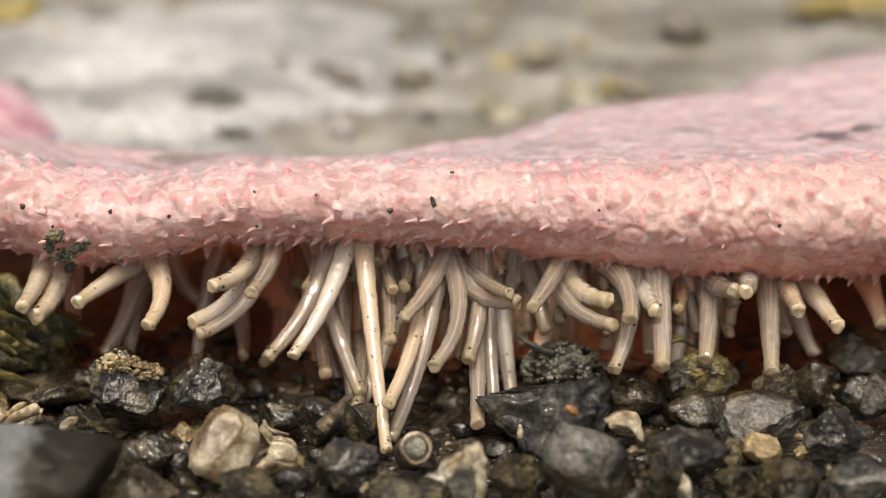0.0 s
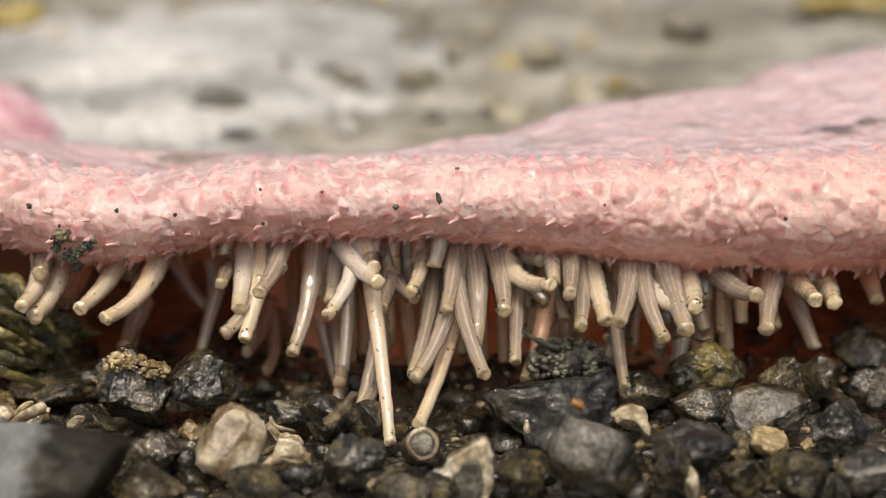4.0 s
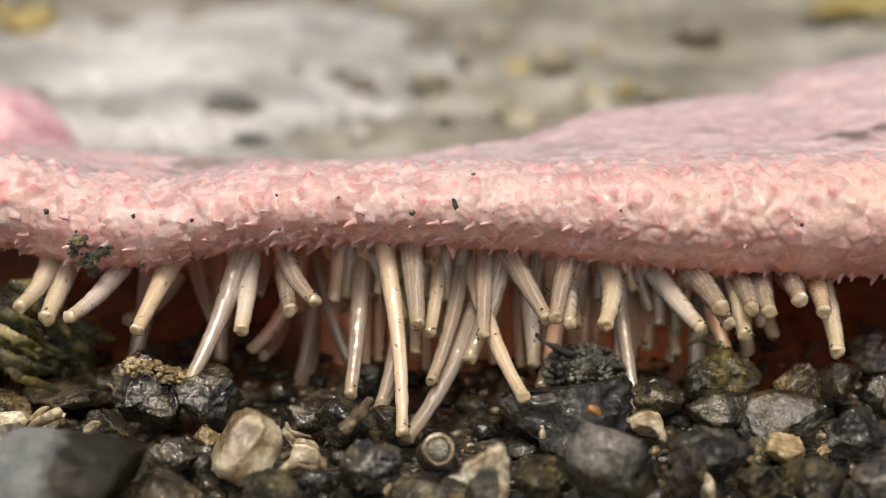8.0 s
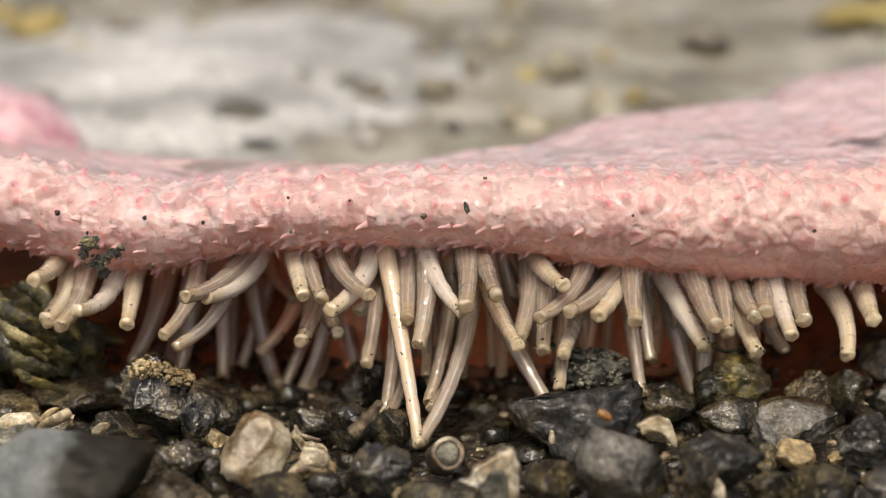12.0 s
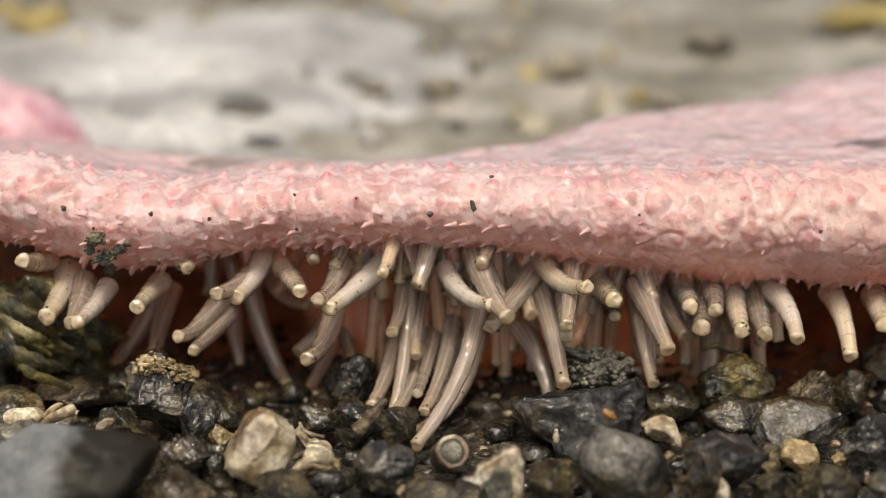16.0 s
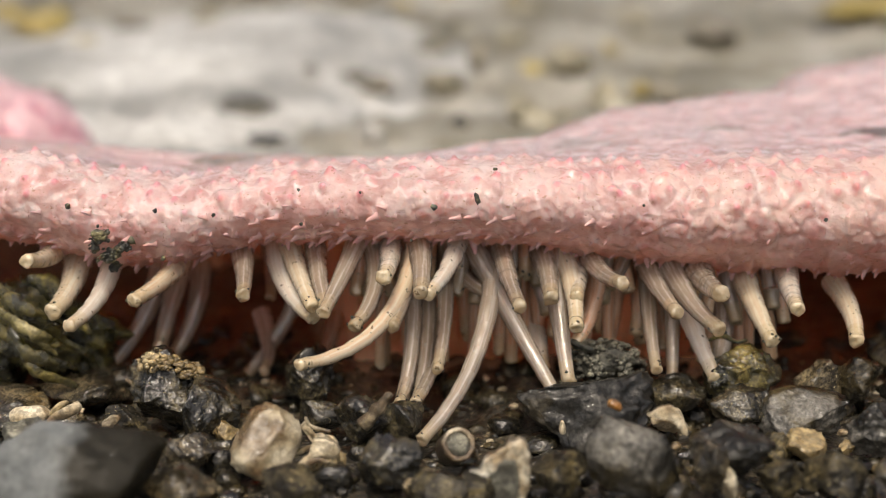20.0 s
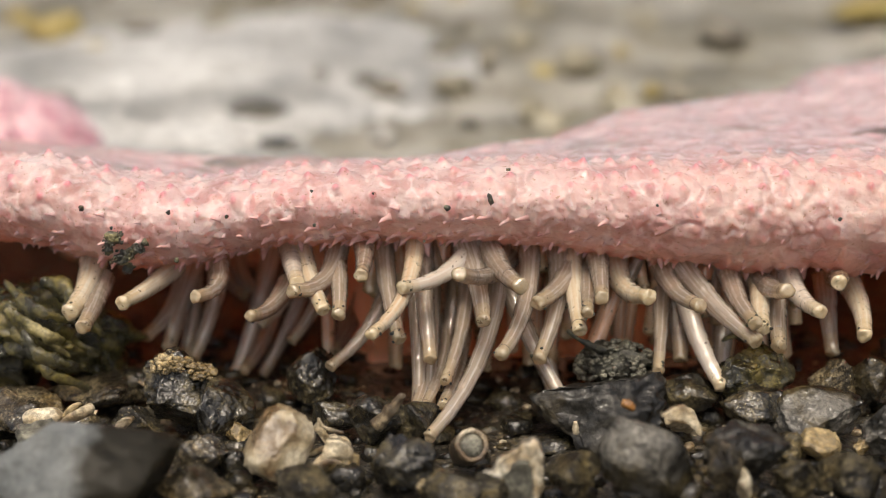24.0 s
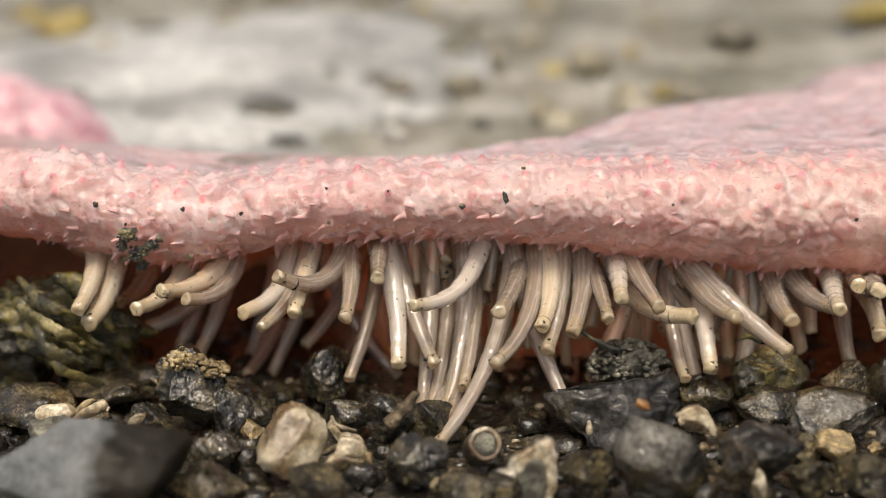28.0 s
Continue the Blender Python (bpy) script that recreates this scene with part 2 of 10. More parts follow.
def rise(y):
    """Height of the beach: level at the star, climbing gently behind it, falling a little towards the water."""
    if y < -0.26:
        return max(-0.05, 0.02 * (y + 0.26))
    return 0.0 if y < 0.03 else 0.07 * (y - 0.03) if y < 3.0 else 0.2079


def grid_mesh(xs, ys, height):
    verts = [(x, y, height(x, y)) for y in ys for x in xs]
    w = len(xs)
    faces = [(j * w + i, j * w + i + 1, (j + 1) * w + i + 1, (j + 1) * w + i) for j in range(len(ys) - 1) for i in range(w - 1)]
    me = bpy.data.meshes.new("ground")
    me.from_pydata(verts, [], faces)
    me.polygons.foreach_set("use_smooth", [True] * len(faces))
    return me


# ---- ground: dark wet mud near the star, pale silt behind, one sheet out to the horizon ----
def ground_height(x, y):
    z = rise(y)
    near = 1.0 if abs(x) < 0.3 and -0.2 < y < 0.6 else 0.0
    if near:
        z += 0.0016 * fbm((x, y, 0), 55) + 0.0007 * fbm((x, y, 3), 320, 3) - 0.001
        if y > 0.09:
            z += 0.006 * fbm((x, y, 7), 22, 3) * min(1, (y - 0.09) / 0.1)
    return z


def spread(limit, dense, step, grow):
    out, x = [0.0], step
    while out[-1] < limit:
        out.append(out[-1] + x)
        if out[-1] > dense:
            x *= grow
    return out


side = spread(300, 0.085, 0.0008, 1.14)
ahead = spread(300, 0.10, 0.0008, 1.09)
behind = spread(60, 0.06, 0.0008, 1.3)
xs = [-v for v in side[:0:-1]] + side
ys = [-v for v in behind[:0:-1]] + ahead
ground = new("ground", grid_mesh(xs, ys, ground_height))


def ground_material():
    m = surface("shore_ground", [(0.3, (0.014, 0.010, 0.006)), (0.5, (0.024, 0.019, 0.011)), (0.68, (0.085, 0.066, 0.038))],
                170, 1900, (0.35, 0.6), 1.0, 0.0006, (230, 0.56, 0.70, (0.11, 0.083, 0.042)), jitter=0.0, coat=0.9, contrast=0.8, rugged=0.15, lumps=1200, sand_glints=(0.30, 0.25, 0.15))
    nt = m.node_tree
    b = nt.nodes["Principled BSDF"]
    near = b.inputs["Base Color"].links[0].from_socket
    co = nt.nodes.new("ShaderNodeTexCoord").outputs["Object"]
    wide = node(nt, "TexNoise", Scale=26.0, Detail=5.0, Roughness=0.6)
    nt.links.new(co, wide.inputs["Vector"])
    silt = ramp(nt, wide.outputs[0], [(0.38, (0.12, 0.105, 0.07)), (0.48, (0.22, 0.20, 0.15)), (0.62, (0.39, 0.37, 0.32))])
    split = node(nt, "SeparateXYZ")
    nt.links.new(co, split.inputs[0])
    fade = node(nt, "MapRange")
    fade.inputs[1].default_value, fade.inputs[2].default_value = 0.06, 0.13
    nt.links.new(split.outputs[1], fade.inputs[0])
    nt.links.new(mixed(nt, fade.outputs[0], near, silt), b.inputs["Base Color"])
    dry = node(nt, "MapRange")
    dry.inputs[3].default_value, dry.inputs[4].default_value = 0.9, 0.1
    nt.links.new(fade.outputs[0], dry.inputs[0])
    nt.links.new(dry.outputs[0], b.inputs["Coat Weight"])
    return m


ground.data.materials.append(ground_material())
tagged(ground, "dark wet mud with shell crumbs, paler silt further up the beach", "ground", kind="structure")

# ---- the sea star ----
def curve(points):
    """A smooth function through a few (x, value) knots."""
    px, pv = [p[0] for p in points], [p[1] for p in points]

    def at(x):
        if x <= px[0]:
            return pv[0]
        if x >= px[-1]:
            return pv[-1]
        i = max(k for k in range(len(px) - 1) if px[k] <= x)
        t = (x - px[i]) / (px[i + 1] - px[i])
        t = t * t * (3 - 2 * t)
        return pv[i] * (1 - t) + pv[i + 1] * t
    return at


LIP = curve([(-0.054, 0.0187), (-0.0475, 0.0175), (-0.043, 0.0160), (-0.035, 0.0165), (-0.029, 0.0179), (-0.0238, 0.0187), (-0.0094, 0.0189),
             (0.0, 0.0187), (0.0056, 0.018), (0.0142, 0.017), (0.022, 0.016), (0.0287, 0.0150), (0.0353, 0.0153), (0.041, 0.0144), (0.054, 0.0149)])
CREST = curve([(-0.054, 0.0301), (-0.0428, 0.0278), (-0.035, 0.0268), (-0.0297, 0.0276), (-0.0238, 0.0285), (0.005, 0.0287), (0.0141, 0.0282), (0.054, 0.0285)])
RIDGE_Y = curve([(-0.06, 0.05), (-0.036, 0.04), (-0.0139, 0.03), (0.0076, 0.04), (0.0226, 0.055), (0.0413, 0.065), (0.0568, 0.075), (0.083, 0.085)])
RIDGE_Z = curve([(-0.06, 0.0246), (-0.036, 0.025), (-0.0139, 0.0257), (0.0076, 0.0262), (0.0118, 0.0273), (0.0226, 0.0285), (0.0468, 0.0291), (0.0568, 0.032), (0.083, 0.0353)])


def profile(x):
    """Section of the arm's edge at x, from the mouth side round the lip and the crest to the back."""
    zb, zt, yr, zr = LIP(x), CREST(x) - 0.0006, RIDGE_Y(x), RIDGE_Z(x) - (0.0011 if x > 0 else 0.0011 + 0.0008 * min(1.0, -x / 0.03))
    h = zt - zb
    back = 0.03 * max(0.0, (-0.046 - x) / 0.05) ** 2
    inner = max(0.05 * min(1.0, max(0.0, (x - 0.029) / 0.012)), 0.05 * min(1.0, max(0.0, (-0.016 - x) / 0.016)))
    rows = [(0.0165 + inner, 0.001), (0.0145 + inner, 0.005), (0.0130 + inner, zb - 0.004), (0.0115, zb + 0.0008), (0.0075, zb + 0.0003), (0.004, zb + 0.0007),
            (0.0008, zb + 0.22 * h), (-0.0018, zb + 0.52 * h), (-0.0006, zb + 0.82 * h), (0.0045, zt)]
    for k in (0.2, 0.45, 0.72):
        rows.append((0.0045 + (yr - 0.0045) * k, zt + (zr - zt) * k - 0.0006 * math.sin(math.pi * k)))
    rows += [(yr, zr), (yr + 0.02, zr - 0.005), (yr + 0.045, rise(yr + 0.045) - 0.002)]
    return [(y + back, z) for y, z in rows]


def section(x, samples):
    k = profile(x)
    k = [k[0]] + k + [k[-1]]
    out = []
    for s in samples:
        i = min(int(s), len(k) - 4)
        t = s - i
        a, b, c, d = k[i:i + 4]
        out.append((x,) + tuple(0.5 * (2 * b[q] + (c[q] - a[q]) * t + (2 * a[q] - 5 * b[q] + 4 * c[q] - d[q]) * t * t
                                       + (3 * b[q] - a[q] - 3 * c[q] + d[q]) * t ** 3) for q in (0, 1)))
    return out


SAMPLES = ([i / 4 for i in range(0, 16)] + [4 + i / 18 for i in range(0, 90)] + [9 + i / 20 for i in range(0, 81)]
           + [13 + i / 5 for i in range(1, 11)])
COLUMNS = [-0.13 + 0.004 * i for i in range(16)] + [-0.066 + 0.00022 * i for i in range(614)] + [0.069 + 0.0012 * i for i in range(45)]


def papilla(p):
    """Height of small soft warts on the skin at a point, 0 to 1."""
    e = noise.voronoi(Vector(p) * 1250 + Vector((5, 5, 5)))[0]
    return max(0.0, 1 - e[0] * 1.3)


def cells(p, face):
    """How near a point lies to the seams between the skin's plates: 1 on a seam, 0 inside."""
    q = Vector((p[0] * 1.15, p[1] * 0.9, p[2] * 0.8)) if face else Vector((p[0] * 0.8, p[1] * 0.75, p[2]))
    q += Vector((0.0012 * noise.noise(q * 420), 0, 0.0012 * noise.noise(q * 420 + Vector((9, 9, 9)))))
    d = noise.voronoi(q * (360 if face else 210))[0]
    k = min(1.0, max(0.0, (d[1] - d[0]) / 0.32))
    return 1 - k * k * (3 - 2 * k)


# rows of spines round the edge: section station, gap, blunt or sharp, droop, size
SPINE_ROWS = [(4.75, 0.0034, 0, -2.2, 1.15), (5.0, 0.0019, 0, -1.1, 0.9), (5.35, 0.0018, 0, -0.75, 0.9), (5.75, 0.0018, 0, -0.5, 0.92), (6.2, 0.0019, 0, -0.3, 0.92), (6.7, 0.0023, 0, -0.15, 0.9),
              (7.3, 0.0046, 0, -0.05, 0.6), (7.8, 0.0034, 1, 0.1, 0.7), (8.2, 0.0032, 1, 0.3, 0.85), (8.6, 0.0030, 1, 0.5, 0.9), (9.05, 0.0024, 1, 0.6, 0.95), (9.45, 0.0028, 1, 0.8, 0.85)]


def spine_places():
    """Where the spines sit: x, section station, blunt or sharp, their lean and size."""
    rnd = random.Random(4)
    out = []
    for s, gap, blunt, droop, big in SPINE_ROWS:
        x = -0.056 + rnd.uniform(0, gap)
        while x < 0.060:
            steep = min(1.0, max(0.0, (x + 0.005) / 0.03))
            lean = Vector((-rnd.uniform(0.75, 1.25) * (1 - 0.45 * steep), 0, droop - 0.35 * steep + rnd.uniform(-0.2, 0.2)))
            out.append((x, s + rnd.uniform(-0.22, 0.22), blunt, lean, big * rnd.uniform(0.6, 1.15) * (1 if blunt or s < 5.6 else 1 - 0.45 * steep), rnd.randrange(3), rnd.uniform(0, 6)))
            x += gap * rnd.uniform(0.7, 1.3)
    return out


def star_body():
    w = len(SAMPLES)
    co = np.array([section(x, SAMPLES) for x in COLUMNS])
    du, dv = np.gradient(co, axis=0), np.gradient(co, axis=1)
    n = np.cross(du, dv)
    n /= np.linalg.norm(n, axis=2, keepdims=True) + 1e-12
    wart = np.zeros(co.shape[:2])
    bare = co.copy()
    for i in range(len(COLUMNS)):
        for j in range(w):
            s = SAMPLES[j]
            p = co[i, j].copy()
            top = min(1.0, max(0.0, (s - 9.1) / 0.5))
            seam = cells(p, True) * (1 - top) + (1 - cells(p, False)) * top if 0 < top < 1 else (1 - cells(p, False)) if top else cells(p, True)
            k = 0.3 if s < 4.5 else 1.0
            if s < 3:
                co[i, j] += n[i, j] * 0.0022 * fbm(p, 210, 3)
            wart[i, j] = seam * k
            dome = (1 - seam) * (1 - top) * min(0.7, max(0.2, 0.35 + p[0] * 20))
            co[i, j] += n[i, j] * k * (0.00028 * dome + 0.0003 * top * seam + (0.00016 + 0.0001 * dome) * papilla(p) + 0.0004 * (1 - 0.5 * top) * fbm(p, 150, 2))
    tip = np.zeros(co.shape[:2])
    lift = np.zeros(co.shape[:2])
    xs_all = np.array(COLUMNS)
    for x, s, blunt, lean, size, pick, turn in spine_places():
        p = np.array(section(x, [s])[0])
        near = np.where(np.abs(xs_all - x) < 0.0032)[0]
        d2 = ((bare[near] - p) ** 2).sum(axis=2)
        q = p + (np.array(lean) * 0.00025 if blunt else 0)
        d3 = ((bare[near] - q) ** 2).sum(axis=2)
        lift[near] += (0.00038 * size * np.exp(-d2 / 0.0009 ** 2) + 0.0006 * size * np.exp(-d3 / 0.00046 ** 2)) if blunt else 0.0004 * size * np.exp(-d2 / 0.0006 ** 2)
        tip[near] = np.maximum(tip[near], min(1.0, size) * np.exp(-d3 / 0.00062 ** 2) * (1.0 if blunt else 0.45))
    co += n * lift[:, :, None]
    verts = co.reshape(-1, 3)
    faces = [(i * w + j, i * w + j + 1, (i + 1) * w + j + 1, (i + 1) * w + j) for i in range(len(COLUMNS) - 1) for j in range(w - 1)]
    faces = [f[::-1] for f in faces]
    me = bpy.data.meshes.new("body")
    me.from_pydata(verts.tolist(), [], faces)
    me.polygons.foreach_set("use_smooth", [True] * len(faces))
    me.attributes.new("wart", "FLOAT", "POINT").data.foreach_set("value", wart.reshape(-1))
    me.attributes.new("tip", "FLOAT", "POINT").data.foreach_set("value", tip.reshape(-1))
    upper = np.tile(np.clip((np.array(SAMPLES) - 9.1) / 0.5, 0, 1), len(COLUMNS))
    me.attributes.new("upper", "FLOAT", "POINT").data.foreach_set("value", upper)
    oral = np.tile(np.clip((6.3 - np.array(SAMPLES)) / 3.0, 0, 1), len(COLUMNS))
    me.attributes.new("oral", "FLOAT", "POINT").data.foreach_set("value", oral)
    return me, n


# patches of green and grey film on the star's back: x, y, half widths, colour
STAINS = [(0.0503, 0.0268, 0.0040, 0.0050, (0.07, 0.095, 0.085)), (0.0469, 0.0264, 0.0018, 0.0022, (0.12, 0.14, 0.12)), (0.0554, 0.0285, 0.0026, 0.0028, (0.10, 0.13, 0.11)),
          (0.0330, 0.0350, 0.0045, 0.0040, (0.36, 0.33, 0.30)), (-0.0356, 0.0330, 0.0060, 0.0070, (0.24, 0.24, 0.20)), (-0.0305, 0.0360, 0.0035, 0.0040, (0.30, 0.31, 0.26)), (-0.0382, 0.0242, 0.0040, 0.0030, (0.33, 0.29, 0.26))]


def stain(nt, co, x, y, rx, ry):
    """Mask of an uneven oval patch in the plane of the ground."""
    at = node(nt, "Mapping")
    at.vector_type = "POINT"
    at.inputs["Location"].default_value = (-x / rx, -y / ry, 0)
    at.inputs["Scale"].default_value = (1 / rx, 1 / ry, 0)
    nt.links.new(co, at.inputs["Vector"])
    size = node(nt, "VectorMath")
    size.operation = "LENGTH"
    nt.links.new(at.outputs[0], size.inputs[0])
    ragged = node(nt, "TexNoise", Scale=600.0, Detail=4.0, Roughness=0.65)
    nt.links.new(co, ragged.inputs["Vector"])
    edge = node(nt, "Math")
    edge.operation = "MULTIPLY_ADD"
    edge.inputs[1].default_value = 1.8
    nt.links.new(ragged.outputs[0], edge.inputs[0])
    nt.links.new(size.outputs["Value"], edge.inputs[2])
    s = node(nt, "MapRange")
    s.inputs[1].default_value, s.inputs[2].default_value = 1.75, 1.45
    s.inputs[3].default_value, s.inputs[4].default_value = 0.0, 1.0
    nt.links.new(edge.outputs[0], s.inputs[0])
    return s.outputs[0]


def skin_material():
    m = bpy.data.materials.new("sea_star_skin")
    m.use_nodes = True
    nt = m.node_tree
    b = nt.nodes["Principled BSDF"]
    co = nt.nodes.new("ShaderNodeTexCoord").outputs["Object"]
    wart, oral = nt.nodes.new("ShaderNodeAttribute"), nt.nodes.new("ShaderNodeAttribute")
    wart.attribute_name, oral.attribute_name = "wart", "oral"
    n1 = node(nt, "TexNoise", Scale=210.0, Detail=4.0, Roughness=0.6)
    n2 = node(nt, "TexNoise", Scale=1500.0, Detail=4.0, Roughness=0.7)
    n3 = node(nt, "TexNoise", Scale=45.0, Detail=3.0, Roughness=0.5)
    n4 = node(nt, "TexNoise", Scale=520.0, Detail=2.0, Roughness=0.5)
    for n in (n1, n2, n3, n4):
        nt.links.new(co, n.inputs["Vector"])
    upper = nt.nodes.new("ShaderNodeAttribute")
    upper.attribute_name = "upper"
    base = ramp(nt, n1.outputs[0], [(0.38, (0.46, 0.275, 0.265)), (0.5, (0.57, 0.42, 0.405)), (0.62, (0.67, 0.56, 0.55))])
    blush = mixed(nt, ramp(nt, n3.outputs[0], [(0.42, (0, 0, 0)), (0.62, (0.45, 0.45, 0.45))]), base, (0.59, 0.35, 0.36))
    # paler plates and back: wet sky sheen is partly put into these tones
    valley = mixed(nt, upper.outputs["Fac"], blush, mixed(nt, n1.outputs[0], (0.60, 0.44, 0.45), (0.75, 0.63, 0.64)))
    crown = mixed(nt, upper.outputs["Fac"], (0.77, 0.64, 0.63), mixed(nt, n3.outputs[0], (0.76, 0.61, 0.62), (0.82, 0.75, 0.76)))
    worn = node(nt, "Math")
    worn.operation = "MULTIPLY"
    nt.links.new(wart.outputs["Fac"], worn.inputs[0])
    nt.links.new(ramp(nt, n4.outputs[0], [(0.42, (0.1, 0.1, 0.1)), (0.58, (1, 1, 1))]), worn.inputs[1])
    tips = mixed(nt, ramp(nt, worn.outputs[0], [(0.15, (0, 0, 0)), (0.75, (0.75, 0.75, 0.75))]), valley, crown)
    rosy = mixed(nt, ramp(nt, n4.outputs[0], [(0.56, (0, 0, 0)), (0.66, (0.5, 0.5, 0.5))]), tips, (0.68, 0.29, 0.30))
    tip = nt.nodes.new("ShaderNodeAttribute")
    tip.attribute_name = "tip"
    rosy = mixed(nt, ramp(nt, tip.outputs["Fac"], [(0.18, (0, 0, 0)), (0.4, (0.3, 0.3, 0.3))]), rosy, (0.76, 0.58, 0.56))
    rosy = mixed(nt, ramp(nt, tip.outputs["Fac"], [(0.38, (0, 0, 0)), (0.72, (0.85, 0.85, 0.85))]), rosy, (0.64, 0.23, 0.30))
    pale = mixed(nt, ramp(nt, n2.outputs[0], [(0.6, (0, 0, 0)), (0.75, (0.5, 0.5, 0.5))]), rosy, (0.74, 0.60, 0.59))
    dirt = mixed(nt, ramp(nt, n2.outputs[0], [(0.33, (0.75, 0.75, 0.75)), (0.39, (0, 0, 0))]), pale, (0.20, 0.11, 0.06))
    film = node(nt, "Math")
    film.operation = "MULTIPLY"
    nt.links.new(ramp(nt, n3.outputs[0], [(0.60, (0, 0, 0)), (0.66, (0.7, 0.7, 0.7))]), film.inputs[0])
    nt.links.new(upper.outputs["Fac"], film.inputs[1])
    dirt = mixed(nt, film.outputs[0], dirt, (0.30, 0.31, 0.27))
    for x, y, rx, ry, tone in STAINS:
        dirt = mixed(nt, stain(nt, co, x, y, rx, ry), dirt, tone)
    flow = node(nt, "Mapping")
    flow.inputs["Scale"].default_value = (110.0, 430.0, 110.0)
    nt.links.new(co, flow.inputs["Vector"])
    n7 = node(nt, "TexNoise", Scale=1.0, Detail=3.0, Roughness=0.55)
    nt.links.new(flow.outputs[0], n7.inputs["Vector"])
    # dark contour lines painted on the back as edges of water-film reflections
    rim = node(nt, "Math")
    rim.operation = "MULTIPLY"
    nt.links.new(ramp(nt, n7.outputs[0], [(0.445, (0, 0, 0)), (0.475, (0.95, 0.95, 0.95)), (0.51, (0, 0, 0))]), rim.inputs[0])
    nt.links.new(upper.outputs["Fac"], rim.inputs[1])
    dirt = mixed(nt, rim.outputs[0], dirt, (0.36, 0.18, 0.17))
    place = node(nt, "SeparateXYZ")
    nt.links.new(co, place.inputs[0])
    far = node(nt, "MapRange")
    far.inputs[1].default_value, far.inputs[2].default_value = -0.012, 0.03
    nt.links.new(place.outputs[0], far.inputs[0])
    crust = node(nt, "Math")
    crust.operation = "MULTIPLY"
    nt.links.new(far.outputs[0], crust.inputs[0])
    nt.links.new(ramp(nt, n1.outputs[0], [(0.42, (0, 0, 0)), (0.6, (0.45, 0.45, 0.45))]), crust.inputs[1])
    low = node(nt, "Math")
    low.operation = "MULTIPLY_ADD"
    low.inputs[1].default_value, low.inputs[2].default_value = -1.0, 1.0
    nt.links.new(upper.outputs["Fac"], low.inputs[0])
    edge = node(nt, "Math")
    edge.operation = "MULTIPLY"
    nt.links.new(crust.outputs[0], edge.inputs[0])
    nt.links.new(low.outputs[0], edge.inputs[1])
    dirt = mixed(nt, edge.outputs[0], dirt, mixed(nt, n2.outputs[0], (0.56, 0.32, 0.26), (0.68, 0.47, 0.41)))
    # redder lip skin, darkened too: shade of the down-turned face in its colour
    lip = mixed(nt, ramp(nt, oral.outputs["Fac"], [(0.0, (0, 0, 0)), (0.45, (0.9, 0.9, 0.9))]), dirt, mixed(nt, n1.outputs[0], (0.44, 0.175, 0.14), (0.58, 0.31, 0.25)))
    # mouth-side wall brightened to orange: the cavity's warm bounced light put into colour
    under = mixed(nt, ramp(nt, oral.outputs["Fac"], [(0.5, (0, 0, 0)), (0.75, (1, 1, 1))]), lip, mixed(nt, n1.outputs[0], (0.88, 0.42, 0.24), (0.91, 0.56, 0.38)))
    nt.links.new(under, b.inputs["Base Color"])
    rr = node(nt, "MapRange")
    rr.inputs[3].default_value, rr.inputs[4].default_value = 0.35, 0.6
    nt.links.new(n1.outputs[0], rr.inputs[0])
    nt.links.new(rr.outputs[0], b.inputs["Roughness"])
    bump = node(nt, "Bump", Strength=0.8, Distance=0.0003)
    nt.links.new(n2.outputs[0], bump.inputs["Height"])
    nt.links.new(bump.outputs[0], b.inputs["Normal"])
    water = node(nt, "TexNoise", Scale=1100.0, Detail=2.0, Roughness=0.5)
    nt.links.new(co, water.inputs["Vector"])
    ripple = node(nt, "Bump", Strength=0.7, Distance=0.0003)
    calm = node(nt, "MapRange")
    calm.inputs[3].default_value, calm.inputs[4].default_value = 0.9, 0.2
    nt.links.new(upper.outputs["Fac"], calm.inputs[0])
    nt.links.new(calm.outputs[0], ripple.inputs["Strength"])
    nt.links.new(water.outputs[0], ripple.inputs["Height"])
    nt.links.new(ripple.outputs[0], b.inputs["Coat Normal"])
    b.inputs["Subsurface Weight"].default_value = 0.45
    b.inputs["Subsurface Radius"].default_value = (1.0, 0.4, 0.3)
    b.inputs["Subsurface Scale"].default_value = 0.0018
    pool = node(nt, "Math")
    pool.operation = "MULTIPLY"
    nt.links.new(ramp(nt, n7.outputs[0], [(0.485, (0, 0, 0)), (0.51, (0.45, 0.45, 0.45))]), pool.inputs[0])
    nt.links.new(upper.outputs["Fac"], pool.inputs[1])
    damp = node(nt, "Math")
    damp.operation = "ADD"
    damp.inputs[1].default_value = 0.55
    nt.links.new(pool.outputs[0], damp.inputs[0])
    nt.links.new(damp.outputs[0], b.inputs["Coat Weight"])
    b.inputs["Coat Roughness"].default_value = 0.09
    flesh = nt.nodes.new("ShaderNodeBsdfTranslucent")
    flesh.inputs[0].default_value = (0.95, 0.46, 0.27, 1)
    both = nt.nodes.new("ShaderNodeMixShader")
    both.inputs[0].default_value = 0.21
    nt.links.new(b.outputs[0], both.inputs[1])
    nt.links.new(flesh.outputs[0], both.inputs[2])
    nt.links.new(both.outputs[0], nt.nodes["Material Output"].inputs["Surface"])
    return m


SKIN = skin_material()


